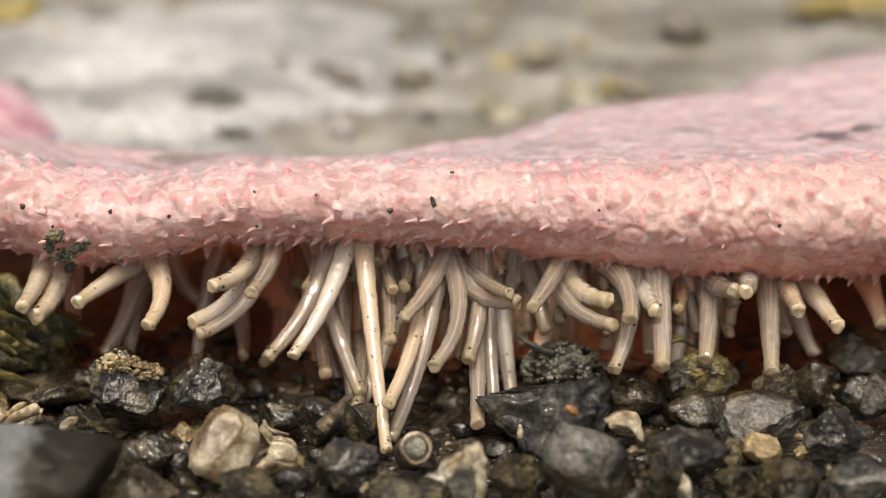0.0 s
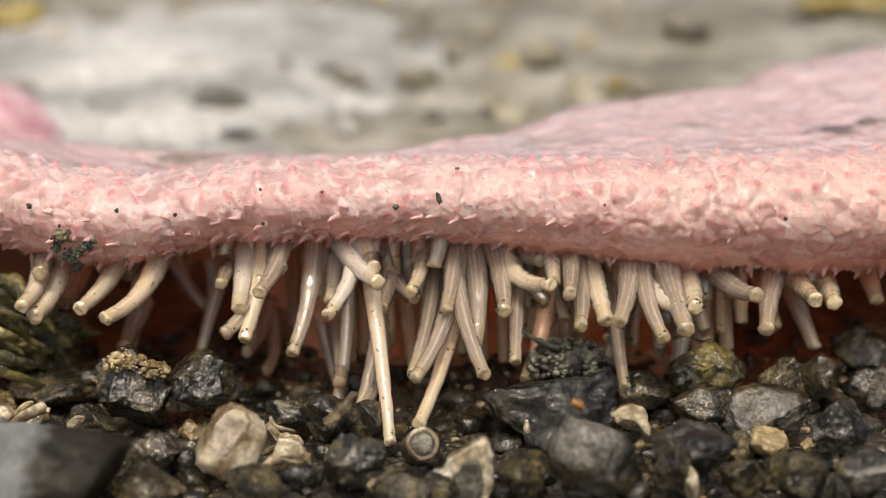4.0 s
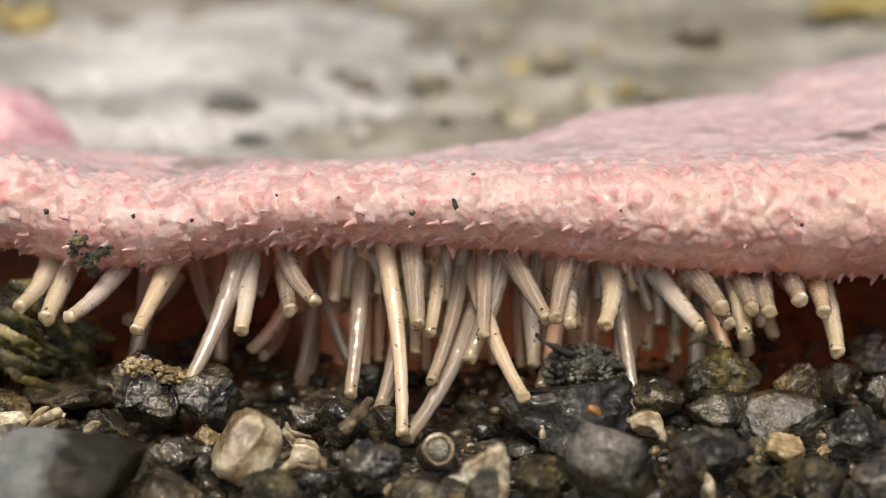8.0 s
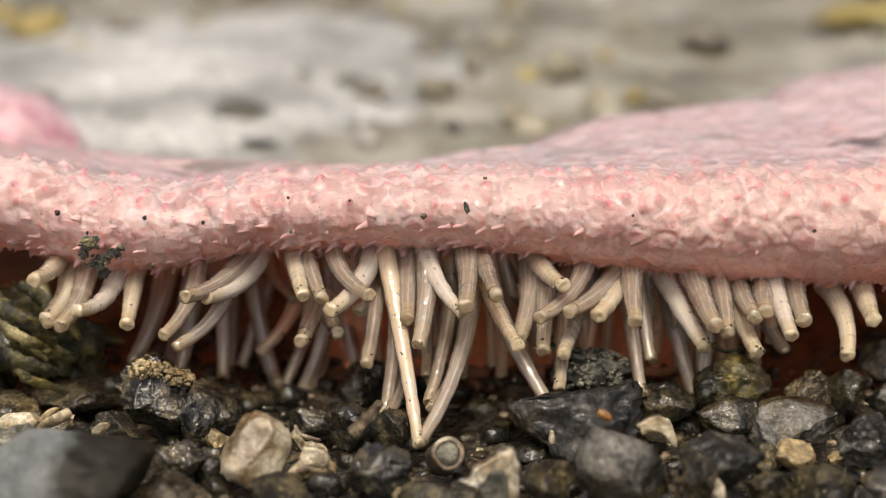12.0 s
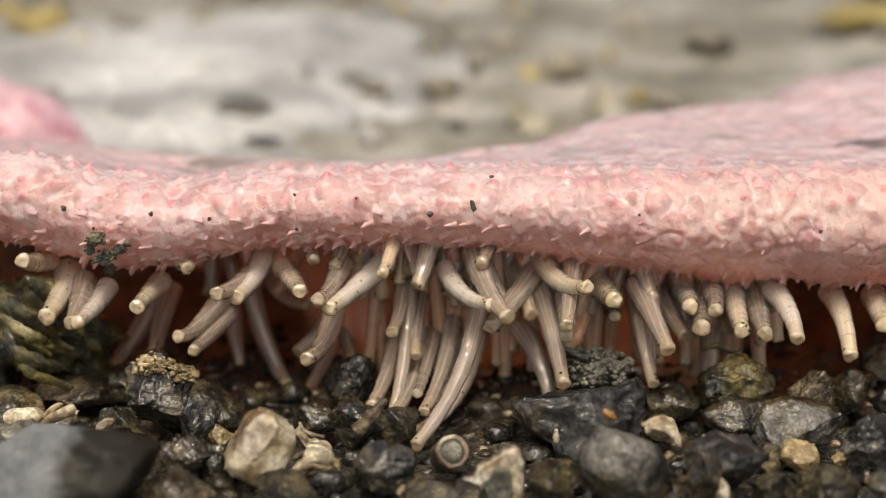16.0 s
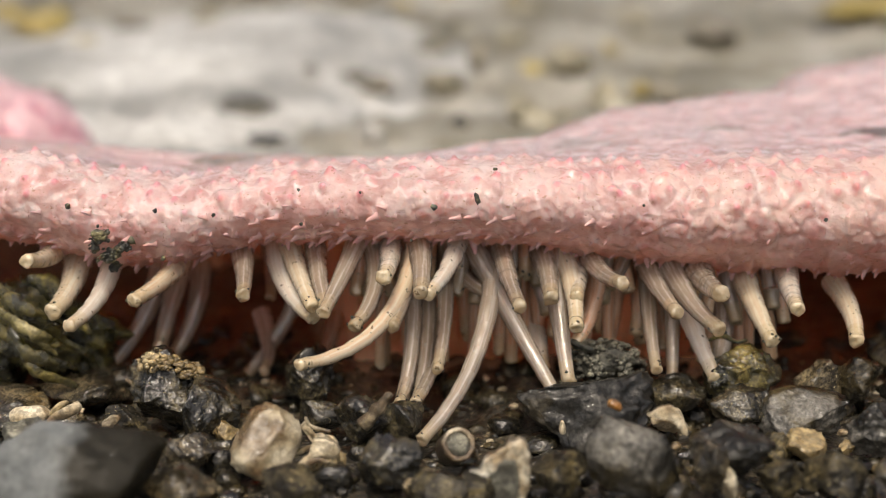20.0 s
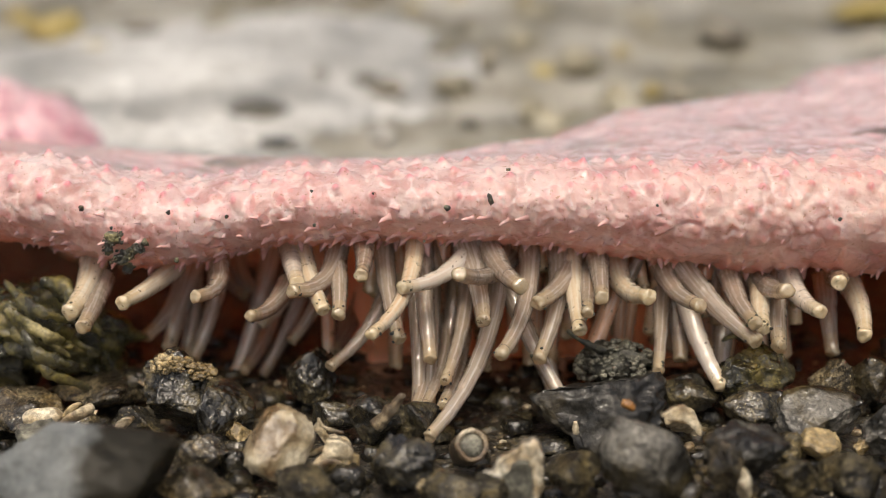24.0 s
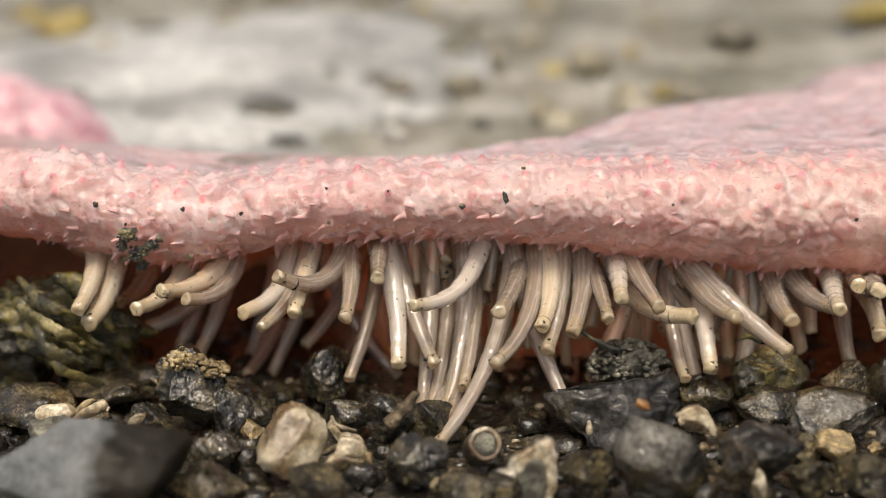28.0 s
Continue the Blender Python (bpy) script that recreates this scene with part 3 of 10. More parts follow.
def spine_material():
    """Skin-coloured at the root, rosier along the side and pale at the point, wet."""
    m = surface("spine_skin", [(0.3, (0.52, 0.27, 0.25)), (0.5, (0.60, 0.36, 0.34)), (0.7, (0.68, 0.46, 0.44))], 500, 2500, (0.25, 0.45), 0.3, 0.0002, coat=0.25, jitter=0.1, contrast=0.15, sss=0.3)
    nt = m.node_tree
    b = nt.nodes["Principled BSDF"]
    first = b.inputs["Base Color"].links[0].from_socket
    split = node(nt, "SeparateXYZ")
    nt.links.new(nt.nodes.new("ShaderNodeTexCoord").outputs["Object"], split.inputs[0])
    up = node(nt, "MapRange")
    up.inputs[1].default_value, up.inputs[2].default_value = 0.0004, 0.0021
    nt.links.new(split.outputs[2], up.inputs[0])
    tint = ramp(nt, up.outputs[0], [(0.0, (0.58, 0.345, 0.33)), (0.6, (0.60, 0.335, 0.335)), (1.0, (0.64, 0.40, 0.40))])
    nt.links.new(mixed(nt, 0.75, first, tint), b.inputs["Base Color"])
    return m


SPINE_SKIN = spine_material()
sea_star = tagged(new("sea_star"), "pink short-spined sea star creeping over wet gravel on tube feet", "sea star")
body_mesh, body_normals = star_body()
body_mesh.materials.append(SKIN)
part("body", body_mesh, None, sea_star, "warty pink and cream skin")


def lump(stations, rings=40, around=28, wobble=0.002):
    """A soft limb through (x, y, z, half width, half height) stations, with rounded ends."""
    bm = bmesh.new()
    n = len(stations) - 1
    loops = []
    for r in range(rings + 1):
        s = r / rings * n
        i = min(int(s), n - 1)
        t = s - i
        a = [p * (1 - t) + q * t for p, q in zip(stations[i], stations[i + 1])]
        end = math.sqrt(max(0.0, 1 - (2 * r / rings - 1) ** 6))
        d = Vector(stations[i + 1][:3]) - Vector(stations[i][:3])
        d.normalize()
        sidev = d.cross(Vector((0, 0, 1))).normalized()
        loop = []
        for k in range(around):
            g = 2 * math.pi * k / around
            p = Vector(a[:3]) + sidev * (a[3] * end * math.cos(g)) + Vector((0, 0, a[4] * end * math.sin(g)))
            p += (p - Vector(a[:3])) * 0.15 * fbm(p, 120, 3) + Vector((0, 0, 1)) * 0.0006 * papilla(p)
            loop.append(bm.verts.new(p))
        loops.append(loop)
    for a, b in zip(loops, loops[1:]):
        for k in range(around):
            bm.faces.new((a[k], a[(k + 1) % around], b[(k + 1) % around], b[k]))
    bmesh.ops.remove_doubles(bm, verts=bm.verts, dist=1e-6)
    bmesh.ops.recalc_face_normals(bm, faces=bm.faces)
    return bm


FARSKIN = surface("arm_skin", [(0.3, (0.64, 0.31, 0.36)), (0.5, (0.77, 0.48, 0.53)), (0.7, (0.84, 0.62, 0.66))], 150, 900, (0.25, 0.5), 0.5, 0.0006, sss=0.15, jitter=0)
part("arm", lump([(-0.15, 0.105, 0.014, 0.02, 0.015), (-0.115, 0.12, 0.0135, 0.018, 0.014), (-0.097, 0.127, 0.0125, 0.016, 0.0125), (-0.079, 0.132, 0.009, 0.012, 0.008)]),
     FARSKIN, sea_star, "rosy far arm of the star")


def spine_mesh(length, radius, bend, seed):
    """A soft cone with a flared root and a curved, bluntly pointed end."""
    bm = bmesh.new()
    rnd = random.Random(seed)
    around = 9
    loops = []
    for h, r in [(0.0, 1.9), (0.12, 1.45), (0.3, 1.12), (0.5, 0.9), (0.7, 0.66), (0.86, 0.42), (0.96, 0.22)]:
        loops.append([bm.verts.new((radius * r * math.cos(g) * rnd.uniform(0.9, 1.08) + bend * h * h * length, radius * r * 0.85 * math.sin(g), h * length))
                      for g in [2 * math.pi * k / around for k in range(around)]])
    tip = bm.verts.new((bend * length, 0, length))
    for a, b in zip(loops, loops[1:]):
        for k in range(around):
            bm.faces.new((a[k], a[(k + 1) % around], b[(k + 1) % around], b[k]))
    for k in range(around):
        bm.faces.new((loops[-1][k], loops[-1][(k + 1) % around], tip))
    return mesh_of("spine", bm, SPINE_SKIN)


def on_body(x, s):
    """Place and outward way on the skin at x and section station s."""
    (_, y, z), (_, y1, z1) = section(x, [s, s + 0.05])
    ty, tz = y1 - y, z1 - z
    out = Vector((0, -tz, ty)).normalized()
    return Vector((x, y, z)), out


def plant_spines():
    sharp = [spine_mesh(0.0018, 0.00040, b, i) for i, b in enumerate((0.1, 0.22, -0.18))]
    for x, s, blunt, lean, size, pick, turn in spine_places():
        if x > 0.056 or blunt:
            continue
        p, out = on_body(x, s)
        way = (out * 0.24 + lean).normalized()
        ob = part("spine", sharp[pick], None, sea_star)
        ob.matrix_basis = Matrix.LocRotScale(p - way * 0.0006 + out * 0.00012, way.to_track_quat("Z", "Y") @ Euler((0, 0, turn)).to_quaternion(), (size, size, size))
    for x, size in ((-0.0086, 1.5), (-0.0016, 1.35), (0.0185, 1.1), (-0.0232, 1.0)):
        p, out = on_body(x, 5.0)
        ob = part("spine", sharp[0], None, sea_star, "pale spine hanging from the lip")
        ob.matrix_basis = Matrix.LocRotScale(p + Vector((0, 0, 0.0004)), Vector((0.05, -0.35, -1)).to_track_quat("Z", "Y"), (size * 0.9, size * 0.9, size))


plant_spines()


# ---- tube feet: soft stalks in short rigid pieces that follow one another ----
def foot_material(name, tipped, tones, clarity, specks):
    """Wet translucent skin with fine streaks along the stalk; the sucker turns cream-yellow to its end; feet deeper in
    are pinker, with the cavity's warm glow put into their tones; long ones are clearer.
    """
    m = bpy.data.materials.new(name)
    m.use_nodes = True
    nt = m.node_tree
    b = nt.nodes["Principled BSDF"]
    co = nt.nodes.new("ShaderNodeTexCoord").outputs["Object"]
    info = nt.nodes.new("ShaderNodeObjectInfo")
    shift = node(nt, "VectorMath")
    shift.operation = "ADD"
    nt.links.new(co, shift.inputs[0])
    nt.links.new(info.outputs["Random"], shift.inputs[1])
    along = node(nt, "Mapping")
    along.inputs["Scale"].default_value = (1.0, 1.0, 0.03)
    nt.links.new(co, along.inputs["Vector"])
    n1 = node(nt, "TexNoise", Scale=2300.0, Detail=2.0, Roughness=0.6)
    nt.links.new(along.outputs[0], n1.inputs["Vector"])
    n2 = node(nt, "TexNoise", Scale=1300.0, Detail=3.0, Roughness=0.6)
    nt.links.new(shift.outputs[0], n2.inputs["Vector"])
    col = ramp(nt, n1.outputs[0], list(zip((0.40, 0.5, 0.60), tones)))
    fibre = ramp(nt, n1.outputs[0], [(0.45, (1, 1, 1)), (0.62, (0.45, 0.45, 0.45))])
    if tipped:
        split = node(nt, "SeparateXYZ")
        nt.links.new(co, split.inputs[0])
        fade = node(nt, "MapRange")
        fade.inputs[1].default_value, fade.inputs[2].default_value = 0.0034, -0.0010
        nt.links.new(split.outputs[2], fade.inputs[0])
        col = mixed(nt, fade.outputs[0], col, ramp(nt, n2.outputs[0], [(0.4, (0.70, 0.54, 0.31)), (0.6, (0.78, 0.66, 0.44))]))
    speck = (0.60 if tipped else 0.65) if name.startswith("peach") else 0.645 if tipped else 0.66
    dots = ramp(nt, n2.outputs[0], [(speck, (0, 0, 0)), (speck + 0.03, (0.9, 0.9, 0.9))])
    if tipped:
        few = node(nt, "Math")
        few.operation = "MULTIPLY"
        nt.links.new(dots, few.inputs[0])
        nt.links.new(fade.outputs[0], few.inputs[1])
        dots = few.outputs[0]
    col = mixed(nt, dots, col, (0.26, 0.17, 0.08) if tipped else specks)
    nt.links.new(col, b.inputs["Base Color"])
    b.inputs["Roughness"].default_value = 0.4
    b.inputs["Specular IOR Level"].default_value = 0.2
    bump = node(nt, "Bump", Strength=0.3, Distance=0.0002)
    n3 = node(nt, "TexNoise", Scale=900.0, Detail=2.0, Roughness=0.5)
    nt.links.new(shift.outputs[0], n3.inputs["Vector"])
    nt.links.new(n3.outputs[0], bump.inputs["Height"])
    nt.links.new(bump.outputs[0], b.inputs["Normal"])
    glow = nt.nodes.new("ShaderNodeBsdfTranslucent")
    nt.links.new(mixed(nt, 1.0, col, (1.0, 0.75, 0.53) if clarity else (1.0, 0.84, 0.64), "MULTIPLY"), glow.inputs["Color"])
    both = nt.nodes.new("ShaderNodeMixShader")
    both.inputs[0].default_value = 0.58 if clarity else 0.4
    nt.links.new(b.outputs[0], both.inputs[1])
    nt.links.new(glow.outputs[0], both.inputs[2])
    clear = nt.nodes.new("ShaderNodeBsdfTransparent")
    clear.inputs[0].default_value = (1.0, 0.95, 0.90, 1)
    thin = nt.nodes.new("ShaderNodeMixShader")
    gaps = node(nt, "Math")
    gaps.operation = "MULTIPLY"
    gaps.inputs[1].default_value = clarity
    nt.links.new(fibre, gaps.inputs[0])
    if tipped:
        dense = node(nt, "MapRange")
        dense.inputs[3].default_value, dense.inputs[4].default_value = clarity, 0.15 * clarity
        nt.links.new(fade.outputs[0], dense.inputs[0])
        nt.links.new(dense.outputs[0], gaps.inputs[1])
    nt.links.new(gaps.outputs[0], thin.inputs[0])
    nt.links.new(both.outputs[0], thin.inputs[1])
    nt.links.new(clear.outputs[0], thin.inputs[2])
    film = node(nt, "Bump", Strength=0.8, Distance=0.0004)
    nt.links.new(n3.outputs[0], film.inputs["Height"])
    sheen = node(nt, "BsdfAnisotropic", Roughness=0.045)
    nt.links.new(film.outputs[0], sheen.inputs["Normal"])
    wet = node(nt, "Fresnel", IOR=2.0)
    nt.links.new(film.outputs[0], wet.inputs["Normal"])
    glossy = nt.nodes.new("ShaderNodeMixShader")
    nt.links.new(wet.outputs[0], glossy.inputs[0])
    nt.links.new(thin.outputs[0], glossy.inputs[1])
    nt.links.new(sheen.outputs[0], glossy.inputs[2])
    nt.links.new(glossy.outputs[0], nt.nodes["Material Output"].inputs["Surface"])
    return m


DIRT, DROPS = (0.13, 0.09, 0.05), (0.92, 0.90, 0.86)
KINDS = [("cream", ((0.83, 0.68, 0.48), (0.88, 0.77, 0.59), (0.92, 0.85, 0.72)), 0.0, DIRT),
         # pinker deep feet, whose orange also paints in the cavity's warm glow
         ("deep", ((0.89, 0.49, 0.30), (0.91, 0.58, 0.39), (0.93, 0.67, 0.50)), 0.0, DIRT),
         ("peach", ((0.85, 0.64, 0.43), (0.89, 0.73, 0.53), (0.92, 0.81, 0.64)), 0.0, DIRT),
         ("pearl", ((0.83, 0.73, 0.62), (0.88, 0.80, 0.70), (0.92, 0.87, 0.80)), 0.0, DIRT),
         ("clear", ((0.88, 0.74, 0.60), (0.91, 0.81, 0.69), (0.94, 0.89, 0.82)), 0.42, DROPS)]
STALK = [foot_material(k + "_foot_skin", False, tones, c, sp) for k, tones, c, sp in KINDS]
SUCKER = [foot_material(k + "_sucker_skin", True, tones, c, sp) for k, tones, c, sp in KINDS]
KEYED = []


def turned(outline, material, name, around=14, closed=True):
    """A round mesh about z from (height, radius) pairs, closed at both ends unless it is a sleeve."""
    bm = bmesh.new()
    loops = [[bm.verts.new((r * math.cos(2 * math.pi * k / around), r * math.sin(2 * math.pi * k / around), z)) for k in range(around)] for z, r in outline]
    for a, b in zip(loops, loops[1:]):
        for k in range(around):
            bm.faces.new((a[k], a[(k + 1) % around], b[(k + 1) % around], b[k]))
    if closed:
        bm.faces.new(loops[0][::-1])
        bm.faces.new(loops[-1])
    bmesh.ops.recalc_face_normals(bm, faces=bm.faces)
    return mesh_of(name, bm, material)


def stalk_mesh(low, high, length, deep, last, seed):
    """A clear sleeve, a little wider to its root end, whose upper end slides into the piece above."""
    mid = [(length * k, (low + (high - low) * k) * (1 + 0.13 * noise.noise(Vector((seed * 3.1, k * 2.2, 0))) * math.sin(math.pi * k))) for k in (0.0, 0.2, 0.4, 0.6, 0.8, 1.0)]
    return turned(mid, (SUCKER if last else STALK)[deep], "stalk", 16, False)


def sucker_mesh(radius, deep, seed):
    """The end of a foot: slightly flared, uneven and blunt."""
    me = turned([(0.0006, radius * 0.985), (0.0003, radius * 0.985), (0.0, radius * 1.0), (-0.0002, radius * 1.03), (-0.00036, radius * 1.04), (-0.0005, radius * 0.99),
                 (-0.00062, radius * 0.87), (-0.0007, radius * 0.68), (-0.00073, radius * 0.42), (-0.00074, radius * 0.15)], SUCKER[deep], "sucker", 20)
    for v in me.vertices:
        k = min(1.0, max(0.0, (0.0003 - v.co.z) / 0.0006))
        q = v.co * 1500 + Vector((seed * 1.7, 0, 0))
        grow = 1 + k * (0.20 * noise.noise(q) + 0.10 * noise.noise(q * 2.3))
        v.co = Vector((v.co.x * grow, v.co.y * grow, v.co.z + k * 0.00028 * noise.noise(q * 0.8 + Vector((0, 9, 0)))))
    if seed % 5 < 2:
        return me
    rnd = random.Random(seed * 7)
    bm = bmesh.new()
    bm.from_mesh(me)
    for k in range(rnd.randint(2, 7)):
        a, w = rnd.uniform(0, 6.28), rnd.uniform(0.0001, 0.00024)
        made = bmesh.ops.create_icosphere(bm, subdivisions=1, radius=w, matrix=Matrix.Translation((radius * math.cos(a), radius * math.sin(a), rnd.uniform(-0.0006, 0.0005))))["verts"]
        for v in made:
            v.co += Vector([rnd.uniform(-0.4, 0.4) * w for _ in range(3)])
        for f in {f for v in made for f in v.link_faces}:
            f.material_index = 1
    bm.to_mesh(me)
    bm.free()
    me.materials.append(GRITDARK)
    return me


def girth(t):
    """How wide a foot is along its length from root (0) to end (1)."""
    return 0.87 + 0.70 * (1 - t) ** 1.15


def chain(row, y_root, y_tip, count):
    """Joint places along the bent stalk for one row of root, middle and tip (mm), and how far it reaches out (1) or is drawn in (0)."""
    y_tip = (y_root + 0.002) * (1 - row[6]) + y_tip * row[6]
    a = Vector((row[0] / 1000, y_root, row[1] / 1000))
    b = Vector((row[2] / 1000, (y_root + y_tip) / 2, row[3] / 1000))
    c = Vector((row[4] / 1000, y_tip, row[5] / 1000))
    k = b * 2 - (a + c) * 0.5
    return [a * (1 - t) ** 2 + k * 2 * t * (1 - t) + c * t * t for t in [i / count for i in range(count + 1)]]


def tube_foot(radius, y_root, y_tip, seed, rows, deep=0):
    """A foot that swings, bends and stretches from row to row: (seconds, root x, z, middle x, z, tip x, z), mm in the star's own space."""
    radius *= 0.00106 * (0.92 + 0.2 * ((seed * 37) % 11) / 10)
    rows = [(*r, 0.0 if r[1] == r[3] == r[5] else 1.0) for r in rows]
    longest = max(sum((q - p).length for p, q in zip(j, j[1:])) for j in [chain(r[1:], y_root, y_tip, 6) for r in rows])
    count = max(4, min(8, round(longest / 0.0021)))
    radius *= min(1.06, max(0.86, 1.20 - longest / 0.055))
    if not deep:
        deep = 4 if longest > 0.0122 and seed % 3 else (4, 1, 4, 3)[seed % 4] if y_tip > 0 else (0, 2, 0, 3)[seed % 4]
    piece = longest / count
    meshes = [stalk_mesh(radius * girth((i + 1) / count), radius * girth(i / count) * 0.985, piece * 1.04, deep, i == count - 1, seed + 0.37 * i) for i in range(count)]
    foot = part("tube_foot", meshes[0], None, sea_star)
    parts = [foot] + [part("stalk", me, None, foot) for me in meshes[1:]] + [part("sucker", sucker_mesh(radius * girth(1), deep, seed), None, foot, "cream-yellow sucker")]
    times = sorted({float(t) for t in range(29)} | {float(r[0]) for r in rows})
    tracks = [[] for _ in parts]
    for t in times:
        i = max(k for k in range(len(rows)) if rows[k][0] <= t)
        lo, hi = rows[i], rows[min(i + 1, len(rows) - 1)]
        f = 0 if hi[0] == lo[0] else (t - lo[0]) / (hi[0] - lo[0])
        f = f * f * (3 - 2 * f)
        joints = chain([p * (1 - f) + q * f for p, q in zip(lo[1:], hi[1:])], y_root, y_tip, count)
        poses = []
        for p, q in zip(joints, joints[1:]):
            way = p - q
            if way.length < 1e-6:
                way = Vector((0, 0.3, 1))
            poses.append(Matrix.Translation(q) @ Vector((0, 0, 1)).rotation_difference(way.normalized()).to_matrix().to_4x4())
        poses.append(poses[-1])
        inverse = poses[0].inverted()
        for track, m, ob in zip(tracks, poses, parts):
            track.append((t, m if ob is foot else inverse @ m))
    KEYED.extend(zip(parts, tracks))


def back_feet():
    """The rows of feet deeper under the star, which hang and sway a little."""
    rnd = random.Random(21)
    x, n = -13.0, 0
    while x < 34:
        top = LIP(x / 1000) * 1000 + 1.0
        low = rnd.uniform(2.0, 7.5)
        bend = rnd.uniform(-1.2, 1.2)
        rows = []
        for t in (0, 7, 14, 21, 28):
            d, e = rnd.uniform(-1.0, 1.0), rnd.uniform(-0.8, 0.8)
            rows.append((t, x, top, x + bend * 0.5 + d * 0.4, (top + low) / 2, x + bend + d, low + e))
        tube_foot(rnd.uniform(0.75, 0.9), 0.0105 + rnd.uniform(0, 0.001), 0.0098 + rnd.uniform(-0.001, 0.001), 700 + n, rows, 1)
        x += rnd.uniform(1.0, 1.7)
        n += 1
    x = -15.0
    while x < 35:
        top = LIP(x / 1000) * 1000 + 1.0
        low = top - rnd.uniform(3.5, 9.0)
        bend = rnd.uniform(-1.6, 1.6)
        rows = []
        for t in (0, 5, 9, 14, 18, 23, 28):
            d, e = rnd.uniform(-1.4, 1.4), rnd.uniform(-1.2, 1.2)
            rows.append((t, x, top, x + bend * 0.5 + d * 0.3, (top + low) / 2, x + bend + d, low + e))
        tube_foot(rnd.uniform(0.7, 0.9), 0.0085 + rnd.uniform(0, 0.001), 0.0070 + rnd.uniform(-0.001, 0.001), 800 + n, rows, n % 2)
        x += rnd.uniform(1.0, 1.7)
        n += 1


back_feet()


tube_foot(0.97, 0.0062, -0.0048, 0, [
    (0, -47.1, 16.5, -46.7, 15.1, -46.7, 14.1),
    (1, -47.9, 16.1, -47.2, 14.9, -46.8, 14.0),
    (2, -47.4, 13.9, -47.2, 13.4, -46.8, 13.7),
    (3, -48.2, 16.6, -47.0, 14.8, -46.9, 13.7),
    (6, -48.3, 18.2, -48.3, 16.2, -49.4, 15.3),
    (7, -50.4, 15.1, -49.8, 14.5, -49.7, 14.8),
    (8, -48.9, 18.0, -48.8, 15.9, -49.6, 14.7),
    (9, -49.9, 18.5, -49.2, 16.1, -49.8, 14.5),
    (10, -49.8, 17.7, -48.4, 16.7, -46.9, 15.9),
    (11, -49.9, 16.5, -48.5, 16.6, -47.1, 17.0),
    (12, -48.9, 18.2, -48.7, 17.6, -49.0, 17.8),
    (15, -50.2, 17.6, -50.4, 17.8, -50.8, 19.1),
    (16, -51.5, 16.8, -51.4, 17.8, -50.9, 19.4),
    (17, -50.5, 18.1, -50.8, 18.1, -51.4, 19.4),
    (18, -50.5, 18.0, -51.0, 18.2, -51.6, 19.9),
    (19, -50.6, 18.2, -50.7, 18.2, -51.2, 19.2),
    (20, -50.6, 18.2, -50.5, 18.2, -50.9, 19.2),
    (21, -49.9, 18.6, -49.7, 18.0, -50.0, 18.3),
    (24, -49.9, 23.6, -49.9, 22.4, -49.9, 21.2),
    (27, -49.3, 22.5, -49.3, 21.3, -49.3, 20.1),
    (28, -49.3, 17.5, -48.6, 15.3, -48.7, 13.6)])
tube_foot(0.94, 0.0052, -0.0059, 1, [
    (0, -48.2, 23.0, -48.2, 21.8, -48.2, 20.6),
    (7, -47.2, 13.9, -46.3, 13.7, -45.4, 14.3),
    (8, -48.2, 23.0, -48.2, 21.8, -48.2, 20.6),
    (9, -48.2, 18.0, -46.6, 15.1, -46.2, 13.4),
    (10, -46.5, 16.8, -45.4, 14.6, -43.8, 12.6),
    (11, -46.8, 14.0, -46.2, 13.1, -45.5, 12.6),
    (12, -45.8, 17.4, -45.3, 14.6, -46.0, 12.9),
    (15, -45.8, 22.4, -45.8, 21.2, -45.8, 20.0),
    (16, -47.0, 14.3, -46.2, 13.1, -45.5, 12.7),
    (17, -46.9, 21.9, -46.9, 20.7, -46.9, 19.5),
    (18, -46.9, 16.9, -46.3, 14.8, -45.9, 13.1),
    (19, -46.9, 21.9, -46.9, 20.7, -46.9, 19.5),
    (20, -46.3, 22.2, -46.3, 21.0, -46.3, 19.8),
    (21, -46.3, 17.2, -45.7, 14.5, -46.3, 12.5),
    (25, -47.2, 14.1, -46.8, 12.9, -46.4, 12.2),
    (26, -47.6, 17.3, -46.6, 14.5, -46.8, 12.6),
    (27, -47.6, 22.3, -47.6, 21.1, -47.6, 19.9),
    (28, -47.6, 22.3, -47.6, 21.1, -47.6, 19.9)])
